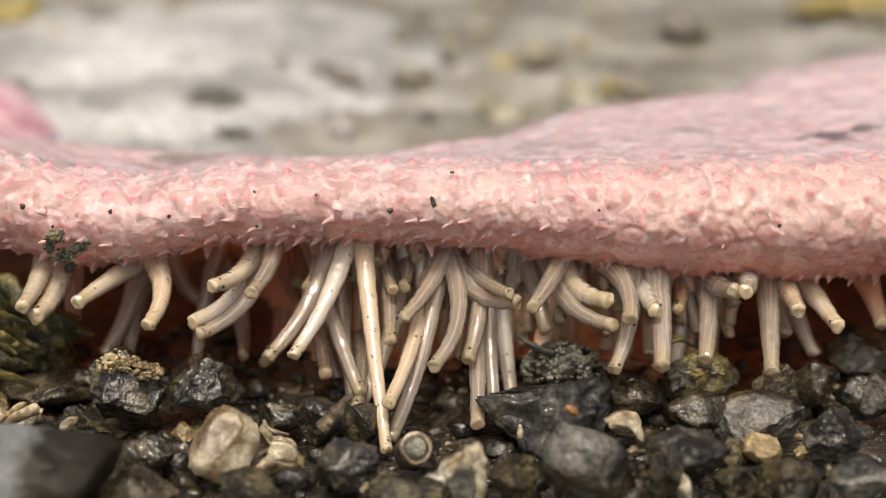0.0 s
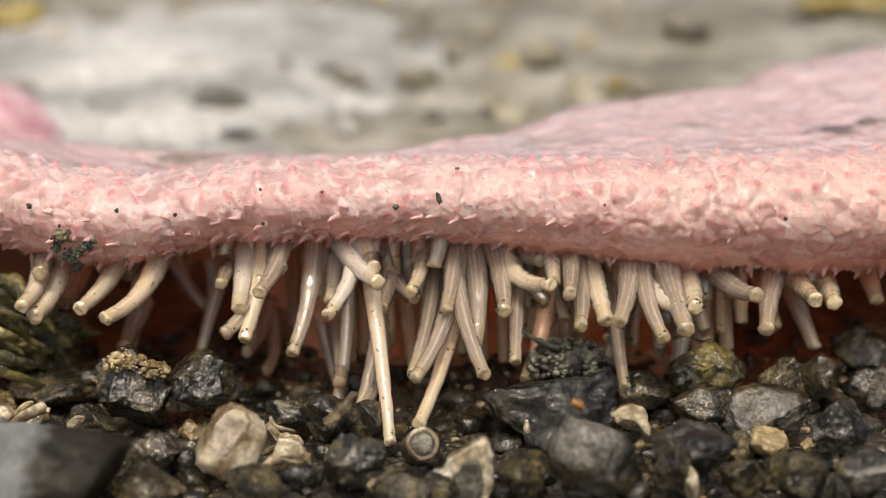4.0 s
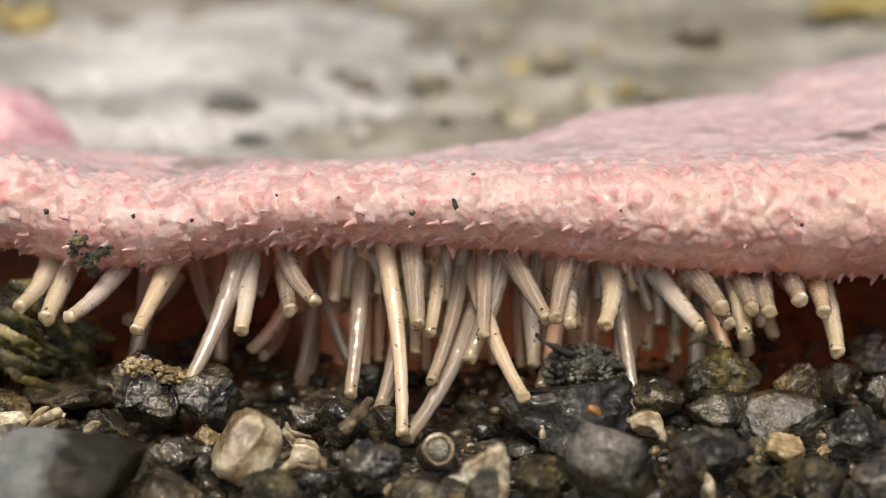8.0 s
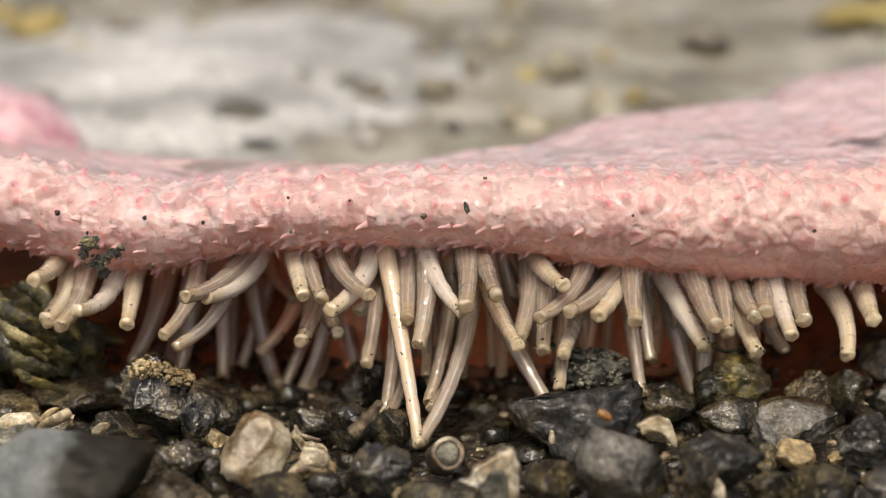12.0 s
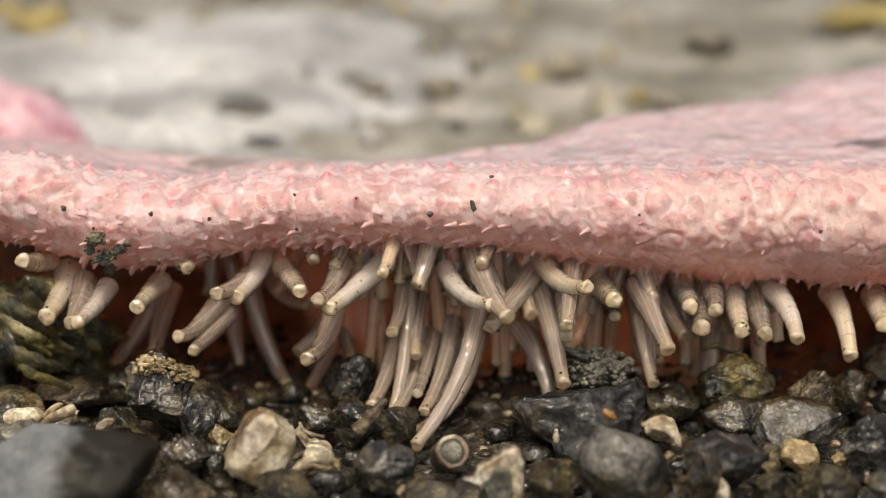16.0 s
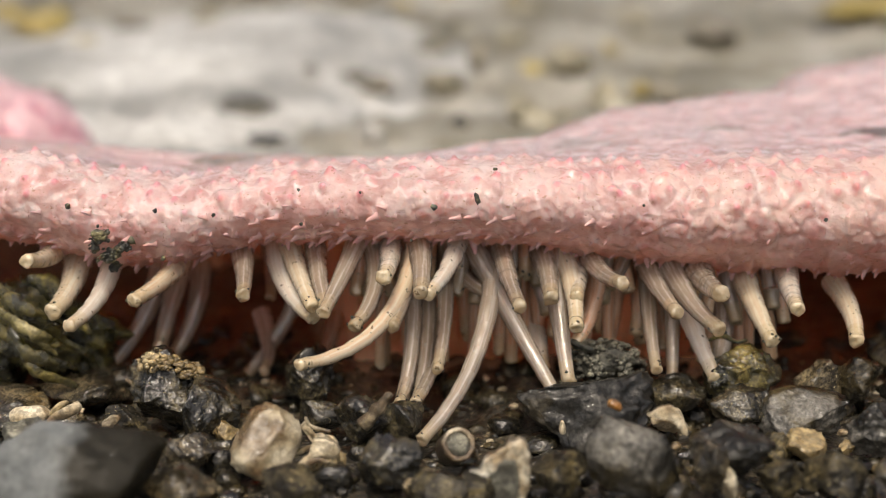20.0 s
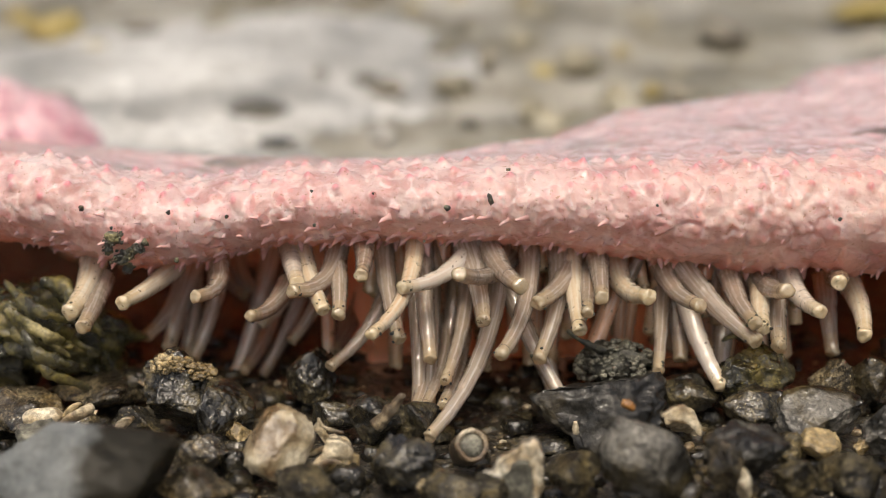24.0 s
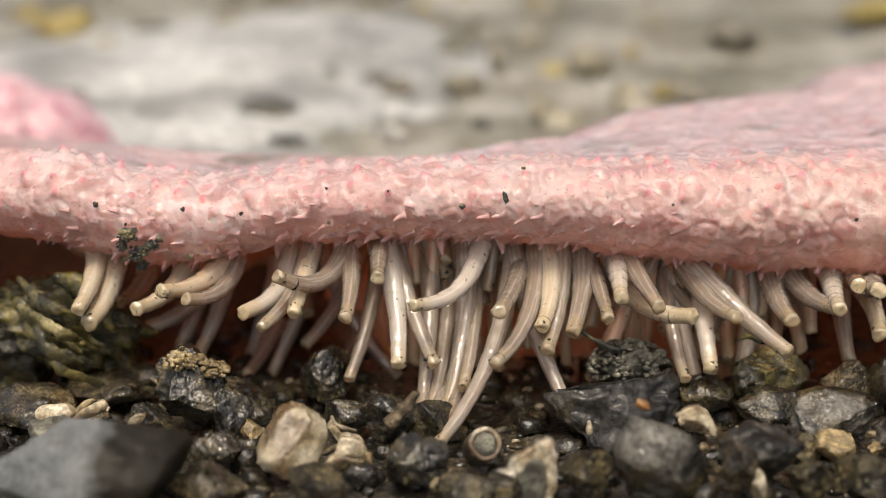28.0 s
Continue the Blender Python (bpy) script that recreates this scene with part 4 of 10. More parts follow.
tube_foot(1.00, 0.0074, -0.0033, 2, [
    (0, -45.7, 15.6, -45.1, 13.6, -45.7, 12.5),
    (1, -45.7, 20.6, -45.7, 19.4, -45.7, 18.2),
    (2, -49.3, 15.4, -48.1, 15.4, -46.8, 15.2),
    (3, -46.5, 15.7, -45.9, 13.6, -46.4, 12.3),
    (6, -47.2, 17.4, -46.7, 14.7, -47.4, 12.9),
    (7, -48.4, 14.7, -47.6, 14.1, -47.5, 13.3),
    (8, -47.5, 16.9, -47.2, 14.8, -47.2, 12.9),
    (9, -48.4, 17.4, -47.4, 14.6, -47.9, 12.9),
    (10, -48.0, 16.7, -47.5, 14.4, -48.0, 12.9),
    (11, -48.7, 15.2, -48.5, 13.5, -48.0, 12.7),
    (12, -47.9, 17.2, -47.5, 14.5, -48.3, 12.8),
    (15, -48.5, 16.3, -48.1, 14.2, -48.7, 12.7),
    (16, -49.2, 15.1, -49.1, 13.4, -49.0, 12.6),
    (18, -48.7, 16.8, -48.5, 14.6, -48.7, 13.0),
    (19, -48.4, 16.8, -48.3, 14.4, -48.9, 12.7),
    (20, -48.7, 16.8, -48.3, 14.5, -48.9, 13.0),
    (21, -48.0, 17.0, -48.1, 14.4, -48.9, 12.4),
    (24, -48.4, 17.0, -48.0, 14.7, -48.5, 13.2),
    (25, -49.8, 14.6, -49.4, 13.3, -49.0, 13.4),
    (26, -48.5, 17.1, -48.1, 14.6, -48.8, 13.2),
    (27, -47.8, 16.3, -48.1, 14.4, -48.9, 13.1),
    (28, -47.8, 16.4, -47.3, 13.5, -48.0, 11.5)])
tube_foot(0.89, 0.0047, -0.0066, 3, [
    (0, -40.4, 22.2, -40.4, 21.0, -40.4, 19.8),
    (2, -42.7, 13.3, -41.6, 13.9, -40.5, 14.3),
    (3, -40.4, 22.2, -40.4, 21.0, -40.4, 19.8),
    (6, -40.4, 17.2, -40.7, 14.6, -42.7, 13.8),
    (7, -41.6, 14.4, -42.6, 13.9, -43.0, 14.4),
    (8, -40.6, 16.5, -41.9, 14.8, -43.6, 13.9),
    (9, -42.2, 17.0, -42.6, 14.5, -44.1, 13.2),
    (10, -43.1, 16.4, -43.0, 14.3, -44.0, 13.5),
    (11, -44.3, 14.5, -43.6, 14.0, -42.9, 14.3),
    (12, -42.1, 16.7, -42.3, 14.6, -43.8, 14.7),
    (15, -43.2, 15.9, -43.9, 14.0, -45.5, 13.3),
    (16, -44.2, 13.7, -44.4, 12.9, -44.6, 12.9),
    (17, -44.0, 16.4, -44.3, 14.1, -45.7, 13.1),
    (18, -44.8, 16.5, -44.6, 14.6, -44.9, 13.3),
    (19, -43.3, 16.4, -44.3, 13.9, -46.4, 12.7),
    (20, -44.1, 16.4, -44.5, 13.7, -46.1, 12.3),
    (21, -44.8, 16.9, -43.9, 14.5, -43.3, 12.3),
    (24, -46.0, 21.9, -46.0, 20.7, -46.0, 19.5),
    (25, -46.0, 14.6, -44.2, 14.7, -42.5, 14.9),
    (26, -46.0, 16.9, -44.6, 15.7, -43.6, 14.7),
    (27, -45.8, 16.7, -45.9, 14.4, -46.6, 12.7),
    (28, -45.8, 21.7, -45.8, 20.5, -45.8, 19.3)])
tube_foot(0.88, 0.0179, 0.0111, 4, [
    (0, -47.3, 12.3, -46.4, 9.4, -45.7, 6.6),
    (1, -48.4, 12.2, -49.1, 9.8, -50.3, 7.9),
    (2, -48.7, 10.3, -49.4, 8.4, -50.6, 7.9),
    (3, -47.1, 12.2, -46.7, 10.6, -46.7, 9.1),
    (6, -46.5, 14.1, -47.7, 11.2, -50.2, 9.9),
    (8, -44.1, 21.4, -44.1, 20.2, -44.1, 19.0),
    (24, -41.4, 20.0, -41.4, 18.8, -41.4, 17.6),
    (26, -43.5, 12.8, -44.3, 9.6, -46.0, 7.3),
    (27, -46.3, 12.5, -46.3, 11.0, -46.4, 9.7),
    (28, -46.1, 12.6, -46.7, 10.6, -48.3, 9.8)])
tube_foot(0.89, 0.0178, 0.0110, 5, [
    (0, -38.9, 19.9, -38.9, 18.7, -38.9, 17.5),
    (2, -41.0, 5.2, -40.5, 3.9, -39.5, 2.8),
    (7, -37.0, 10.8, -39.4, 7.7, -41.9, 6.9),
    (12, -38.9, 19.9, -38.9, 18.7, -38.9, 17.5),
    (15, -40.9, 12.6, -42.2, 7.1, -45.3, 2.8),
    (16, -41.1, 8.7, -43.8, 4.5, -45.6, 2.2),
    (17, -40.4, 12.8, -42.5, 7.2, -46.0, 2.3),
    (18, -41.6, 12.8, -43.4, 7.2, -46.4, 2.3),
    (19, -40.9, 12.9, -42.7, 7.2, -46.3, 2.4),
    (21, -41.4, 13.3, -43.3, 7.0, -46.7, 1.6),
    (24, -39.6, 13.1, -40.8, 8.9, -43.4, 6.1),
    (25, -42.9, 7.1, -43.6, 6.9, -44.5, 6.4),
    (26, -40.5, 13.0, -41.7, 8.9, -44.5, 6.2),
    (27, -42.7, 12.5, -43.4, 9.3, -45.3, 6.9),
    (28, -40.6, 19.7, -40.6, 18.5, -40.6, 17.3)])
tube_foot(0.90, 0.0065, -0.0044, 6, [
    (0, -36.5, 15.9, -38.6, 15.2, -40.5, 14.5),
    (1, -37.9, 15.2, -38.7, 14.6, -39.7, 13.9),
    (2, -37.4, 14.9, -37.8, 14.3, -37.8, 14.5),
    (3, -39.3, 15.5, -39.7, 14.2, -40.5, 13.4),
    (6, -39.8, 16.8, -41.0, 15.0, -42.9, 14.4),
    (7, -40.8, 13.5, -42.2, 12.6, -43.4, 12.9),
    (8, -39.9, 21.5, -39.9, 20.3, -39.9, 19.1),
    (9, -39.9, 16.5, -41.7, 14.5, -44.2, 13.9),
    (10, -40.8, 15.7, -41.5, 14.0, -43.0, 13.5),
    (11, -41.7, 14.0, -41.7, 12.4, -41.4, 11.5),
    (12, -40.5, 16.4, -39.7, 14.4, -39.1, 12.7),
    (15, -38.8, 15.5, -37.7, 15.0, -36.8, 14.7),
    (16, -38.2, 14.0, -38.7, 13.7, -38.5, 14.1),
    (17, -38.2, 15.7, -38.4, 14.6, -39.6, 14.6),
    (18, -38.5, 15.7, -39.2, 14.8, -40.1, 14.3),
    (19, -39.2, 15.7, -38.9, 15.2, -39.2, 15.3),
    (20, -39.2, 20.7, -39.2, 19.5, -39.2, 18.3),
    (21, -39.2, 20.7, -39.2, 19.5, -39.2, 18.3),
    (24, -38.6, 15.9, -40.2, 14.9, -42.1, 14.5),
    (25, -39.3, 14.8, -39.9, 13.8, -40.4, 13.0),
    (26, -37.9, 15.9, -38.0, 15.1, -37.8, 14.4),
    (27, -37.9, 20.9, -37.9, 19.7, -37.9, 18.5),
    (28, -38.9, 15.4, -40.0, 13.7, -42.1, 13.4)])
tube_foot(0.91, 0.0201, 0.0138, 7, [
    (0, -38.6, 12.5, -39.0, 7.6, -39.6, 2.8),
    (1, -39.5, 11.8, -40.1, 7.1, -40.8, 2.6),
    (3, -39.9, 12.3, -40.0, 7.2, -40.5, 2.4),
    (6, -38.2, 13.7, -38.9, 8.3, -40.4, 3.3),
    (8, -36.3, 21.0, -36.3, 19.8, -36.3, 18.6),
    (9, -34.1, 20.3, -34.1, 19.1, -34.1, 17.9),
    (10, -35.9, 13.0, -36.4, 6.9, -38.2, 1.1),
    (11, -36.2, 11.9, -37.7, 6.0, -38.8, 0.9),
    (12, -36.0, 13.8, -36.2, 7.5, -37.2, 1.4),
    (15, -33.8, 20.6, -33.8, 19.4, -33.8, 18.2),
    (17, -35.5, 13.4, -34.9, 7.3, -34.4, 1.5),
    (18, -36.2, 13.0, -36.2, 7.4, -36.7, 2.2),
    (19, -36.0, 13.1, -36.3, 7.6, -38.3, 2.9),
    (20, -36.7, 12.9, -37.0, 7.2, -39.2, 2.5),
    (21, -38.6, 13.0, -38.6, 8.1, -39.1, 3.3),
    (24, -39.6, 12.8, -38.9, 7.8, -39.4, 3.1),
    (25, -40.1, 6.8, -40.4, 4.6, -40.2, 2.7),
    (26, -39.6, 12.7, -39.2, 7.7, -39.2, 2.8),
    (27, -39.9, 12.3, -40.2, 7.4, -40.8, 2.7),
    (28, -38.9, 12.3, -40.0, 7.7, -41.7, 3.5)])
tube_foot(0.90, 0.0178, 0.0109, 8, [
    (0, -38.3, 13.1, -39.4, 8.0, -41.6, 3.7),
    (1, -36.3, 20.4, -36.3, 19.2, -36.3, 18.0),
    (2, -39.7, 10.3, -39.3, 10.2, -39.2, 10.4),
    (3, -39.9, 12.9, -40.0, 11.9, -40.5, 11.2),
    (6, -37.9, 20.7, -37.9, 19.5, -37.9, 18.3),
    (8, -39.9, 13.4, -40.2, 8.4, -41.0, 3.6),
    (9, -39.1, 14.1, -39.7, 8.7, -41.7, 4.0),
    (10, -38.5, 13.2, -39.5, 8.1, -41.7, 3.6),
    (11, -39.5, 11.0, -40.7, 7.5, -41.3, 3.7),
    (12, -39.1, 13.9, -40.1, 8.4, -42.3, 3.5),
    (15, -40.0, 12.7, -40.1, 8.2, -40.4, 3.8),
    (16, -39.6, 9.9, -40.1, 6.7, -40.3, 4.1),
    (17, -39.2, 13.0, -39.7, 8.7, -40.5, 4.5),
    (18, -40.5, 12.9, -40.3, 8.7, -40.7, 4.5),
    (19, -39.0, 13.1, -39.8, 8.9, -40.6, 4.6),
    (20, -38.7, 13.1, -39.5, 8.8, -40.3, 4.5),
    (21, -39.9, 13.5, -40.2, 9.1, -40.9, 4.9),
    (24, -38.8, 13.3, -39.9, 8.9, -40.9, 4.7),
    (25, -41.0, 7.8, -40.9, 6.2, -40.8, 4.6),
    (26, -38.6, 13.2, -39.6, 8.5, -40.8, 4.0),
    (27, -36.7, 20.4, -36.7, 19.2, -36.7, 18.0),
    (28, -37.5, 12.8, -40.6, 8.3, -45.5, 6.5)])
tube_foot(0.93, 0.0051, -0.0060, 9, [
    (0, -33.9, 16.7, -32.1, 14.3, -32.5, 12.4),
    (1, -33.8, 16.3, -33.5, 13.8, -33.8, 11.7),
    (2, -33.7, 15.2, -34.4, 12.7, -35.4, 12.0),
    (3, -34.2, 16.5, -35.0, 13.8, -37.4, 12.7),
    (6, -34.2, 17.7, -36.4, 14.9, -39.4, 13.5),
    (7, -34.6, 16.3, -36.2, 14.4, -38.2, 13.0),
    (8, -34.6, 17.0, -35.5, 14.6, -36.4, 12.3),
    (9, -33.8, 17.6, -33.5, 15.2, -34.2, 13.4),
    (10, -34.4, 16.7, -33.7, 16.2, -33.1, 15.9),
    (12, -34.4, 21.7, -34.4, 20.5, -34.4, 19.3),
    (15, -36.3, 21.3, -36.3, 20.1, -36.3, 18.9),
    (17, -36.3, 16.3, -34.1, 15.7, -31.3, 16.1),
    (18, -36.0, 16.3, -34.9, 15.4, -33.7, 14.7),
    (19, -35.6, 16.4, -36.9, 14.9, -38.9, 14.8),
    (20, -36.4, 16.1, -37.2, 15.5, -38.9, 15.0),
    (21, -36.2, 16.6, -37.7, 15.5, -39.6, 15.3),
    (24, -34.2, 21.6, -34.2, 20.4, -34.2, 19.2),
    (25, -34.0, 15.8, -34.0, 14.2, -35.5, 15.4),
    (26, -34.2, 16.6, -34.6, 14.7, -36.5, 15.0),
    (27, -34.0, 16.6, -35.6, 15.9, -37.9, 16.1),
    (28, -34.2, 16.2, -36.2, 15.1, -38.8, 15.8)])
tube_foot(0.92, 0.0187, 0.0121, 10, [
    (0, -33.9, 22.4, -33.9, 21.2, -33.9, 20.0),
    (2, -34.4, 11.9, -32.8, 10.3, -30.1, 9.4),
    (3, -33.9, 22.4, -33.9, 21.2, -33.9, 20.0),
    (6, -35.7, 15.2, -32.9, 13.1, -29.8, 11.9),
    (7, -34.7, 11.6, -33.1, 9.6, -31.9, 8.2),
    (8, -34.3, 14.4, -33.1, 11.2, -31.4, 8.3),
    (9, -34.4, 14.7, -34.5, 8.2, -35.6, 2.1),
    (10, -31.0, 14.5, -31.2, 8.4, -32.4, 2.8),
    (11, -32.6, 6.3, -32.1, 3.5, -32.3, 2.3),
    (12, -32.9, 15.1, -31.8, 8.1, -31.5, 1.3),
    (15, -33.0, 14.1, -32.0, 8.9, -30.3, 4.0),
    (17, -31.4, 21.3, -31.4, 20.1, -31.4, 18.9),
    (20, -33.7, 21.0, -33.7, 19.8, -33.7, 18.6),
    (21, -35.4, 13.8, -35.7, 8.0, -37.7, 2.7),
    (24, -35.6, 13.5, -36.2, 8.0, -38.0, 3.0),
    (25, -36.9, 7.2, -37.4, 5.1, -38.0, 3.2),
    (26, -36.4, 13.3, -36.8, 7.9, -38.2, 2.9),
    (27, -36.8, 12.8, -37.2, 7.7, -38.0, 2.9),
    (28, -36.4, 12.9, -37.0, 7.8, -38.9, 3.3)])
tube_foot(0.89, 0.0058, -0.0053, 11, [
    (0, -33.3, 22.6, -33.3, 21.4, -33.3, 20.2),
    (2, -34.7, 11.6, -34.2, 11.5, -33.5, 11.8),
    (3, -33.3, 22.6, -33.3, 21.4, -33.3, 20.2),
    (6, -33.3, 17.6, -34.8, 14.2, -38.0, 12.8),
    (8, -33.3, 22.6, -33.3, 21.4, -33.3, 20.2),
    (9, -31.4, 22.0, -31.4, 20.8, -31.4, 19.6),
    (10, -31.4, 17.0, -31.5, 13.4, -32.6, 10.4),
    (12, -32.8, 17.5, -32.9, 14.0, -34.6, 11.7),
    (15, -33.3, 16.4, -33.9, 13.2, -35.3, 10.7),
    (16, -31.0, 12.1, -32.8, 10.3, -33.7, 10.9),
    (17, -31.3, 17.1, -30.8, 14.5, -30.5, 12.3),
    (18, -29.8, 17.4, -29.2, 14.0, -28.5, 10.9),
    (19, -29.8, 22.4, -29.8, 21.2, -29.8, 20.0),
    (21, -29.8, 22.4, -29.8, 21.2, -29.8, 20.0),
    (24, -33.3, 16.8, -32.4, 15.2, -33.6, 15.3),
    (25, -32.8, 14.9, -30.5, 15.0, -28.3, 15.4),
    (26, -33.8, 16.9, -31.8, 15.2, -30.7, 13.9),
    (27, -32.7, 16.3, -33.4, 14.5, -35.3, 14.6),
    (28, -32.8, 16.1, -33.8, 14.1, -36.2, 14.6)])
tube_foot(0.94, 0.0232, 0.0207, 12, [
    (0, -35.4, 12.7, -33.7, 9.0, -30.5, 6.7),
    (1, -33.6, 20.0, -33.6, 18.8, -33.6, 17.6),
    (3, -35.7, 12.5, -34.4, 9.4, -31.9, 7.0),
    (6, -36.1, 14.0, -34.8, 10.1, -32.9, 6.5),
    (8, -34.3, 21.2, -34.3, 20.0, -34.3, 18.8),
    (10, -34.7, 20.0, -34.7, 18.8, -34.7, 17.6),
    (12, -36.5, 12.8, -38.3, 5.7, -40.5, -1.2),
    (15, -32.9, 19.6, -32.9, 18.4, -32.9, 17.2),
    (17, -34.5, 12.4, -36.0, 6.0, -38.3, -0.1),
    (18, -32.9, 19.6, -32.9, 18.4, -32.9, 17.2),
    (21, -34.3, 20.1, -34.3, 18.9, -34.3, 17.7),
    (24, -36.0, 12.9, -35.1, 10.5, -33.1, 8.6),
    (26, -34.3, 20.1, -34.3, 18.9, -34.3, 17.7),
    (28, -34.3, 20.1, -34.3, 18.9, -34.3, 17.7)])
tube_foot(0.90, 0.0053, -0.0058, 13, [
    (0, -25.0, 24.3, -25.0, 23.1, -25.0, 21.9),
    (3, -25.0, 24.3, -25.0, 23.1, -25.0, 21.9),
    (6, -25.0, 19.3, -27.7, 13.2, -29.7, 7.3),
    (7, -27.7, 13.7, -29.9, 11.2, -30.3, 7.3),
    (8, -26.2, 18.4, -28.1, 12.1, -30.7, 6.6),
    (9, -26.0, 18.9, -27.4, 12.7, -30.4, 7.7),
    (10, -26.0, 23.9, -26.0, 22.7, -26.0, 21.5),
    (12, -26.9, 18.0, -29.2, 16.2, -31.9, 16.1),
    (15, -29.3, 17.3, -29.9, 15.9, -31.2, 15.1),
    (16, -26.5, 15.8, -27.9, 15.5, -29.2, 16.0),
    (17, -28.4, 17.8, -28.0, 16.8, -27.6, 16.0),
    (18, -28.4, 22.8, -28.4, 21.6, -28.4, 20.4),
    (19, -29.1, 17.8, -28.1, 16.5, -27.0, 15.4),
    (20, -28.8, 17.7, -27.7, 16.5, -27.0, 15.5),
    (21, -28.8, 22.7, -28.8, 21.5, -28.8, 20.3),
    (28, -28.8, 22.7, -28.8, 21.5, -28.8, 20.3)])
tube_foot(0.96, 0.0226, 0.0198, 14, [
    (0, -30.4, 21.6, -30.4, 20.4, -30.4, 19.2),
    (7, -31.3, 4.4, -31.1, 2.5, -31.4, 0.2),
    (10, -30.4, 21.6, -30.4, 20.4, -30.4, 19.2),
    (12, -31.9, 14.4, -31.7, 6.7, -32.0, -0.9),
    (15, -30.4, 21.6, -30.4, 20.4, -30.4, 19.2),
    (16, -32.6, 5.2, -31.9, 2.4, -31.2, -0.1),
    (20, -30.6, 21.2, -30.6, 20.0, -30.6, 18.8),
    (21, -32.1, 14.1, -31.0, 11.8, -30.4, 9.8),
    (24, -33.9, 13.5, -33.1, 10.7, -30.8, 9.2),
    (26, -32.3, 20.6, -32.3, 19.4, -32.3, 18.2),
    (27, -28.7, 20.2, -28.7, 19.0, -28.7, 17.8),
    (28, -30.0, 13.0, -32.1, 5.4, -34.7, -1.9)])
tube_foot(0.97, 0.0077, -0.0029, 15, [
    (0, -21.3, 17.9, -23.7, 13.6, -28.0, 11.7),
    (1, -22.7, 17.4, -24.1, 14.1, -27.0, 12.4),
    (2, -23.8, 14.5, -24.7, 14.9, -25.5, 15.3),
    (3, -23.9, 17.8, -23.6, 15.5, -23.2, 13.4),
    (6, -24.4, 19.0, -24.8, 15.7, -25.4, 12.7),
    (7, -26.0, 15.2, -25.6, 13.1, -25.6, 11.7),
    (8, -25.6, 18.1, -25.3, 14.6, -25.4, 11.3),
    (9, -26.3, 18.3, -27.0, 16.2, -28.7, 15.1),
    (10, -25.5, 17.6, -28.3, 14.9, -32.3, 14.5),
    (11, -27.6, 15.4, -29.8, 15.1, -31.3, 15.2),
    (12, -25.5, 18.4, -27.0, 15.7, -30.1, 15.3),
    (15, -25.5, 17.3, -26.5, 15.6, -28.5, 15.0),
    (17, -26.5, 17.6, -26.2, 16.1, -26.5, 14.9),
    (18, -26.5, 22.6, -26.5, 21.4, -26.5, 20.2),
    (19, -26.0, 17.9, -23.8, 14.4, -19.5, 13.0),
    (20, -25.0, 17.7, -23.4, 14.3, -19.9, 12.1),
    (21, -25.1, 18.2, -23.4, 15.0, -20.5, 12.5),
    (24, -25.0, 17.9, -24.0, 17.0, -22.9, 16.2),
    (26, -23.8, 17.6, -25.6, 13.3, -29.6, 12.3),
    (27, -25.1, 17.2, -26.8, 14.1, -30.0, 12.7),
    (28, -26.2, 17.1, -27.3, 13.7, -30.4, 12.5)])
tube_foot(0.95, 0.0210, 0.0147, 16, [
    (0, -28.8, 22.5, -28.8, 21.3, -28.8, 20.1),
    (3, -28.8, 22.5, -28.8, 21.3, -28.8, 20.1),
    (6, -30.3, 15.3, -30.1, 8.8, -29.9, 2.3),
    (8, -32.1, 14.4, -31.4, 8.2, -31.0, 2.3),
    (9, -28.3, 15.4, -28.2, 7.1, -28.4, -1.1),
    (10, -28.9, 14.5, -28.4, 6.7, -27.7, -1.2),
    (12, -29.2, 15.5, -27.7, 7.0, -25.3, -1.2),
    (15, -30.3, 14.3, -28.1, 6.2, -24.8, -1.4),
    (17, -30.6, 14.6, -28.5, 6.3, -24.6, -1.2),
    (18, -29.2, 21.7, -29.2, 20.5, -29.2, 19.3),
    (19, -30.4, 14.2, -30.1, 9.1, -30.3, 4.2),
    (20, -29.0, 21.4, -29.0, 20.2, -29.0, 19.0),
    (21, -30.5, 14.5, -30.9, 7.3, -32.2, 0.3),
    (24, -29.2, 14.0, -30.9, 6.9, -33.3, 0.1),
    (26, -29.0, 14.0, -30.7, 6.9, -33.1, 0.2),
    (27, -27.7, 21.1, -27.7, 19.9, -27.7, 18.7),
    (28, -27.7, 14.5, -26.6, 11.0, -25.7, 7.7)])
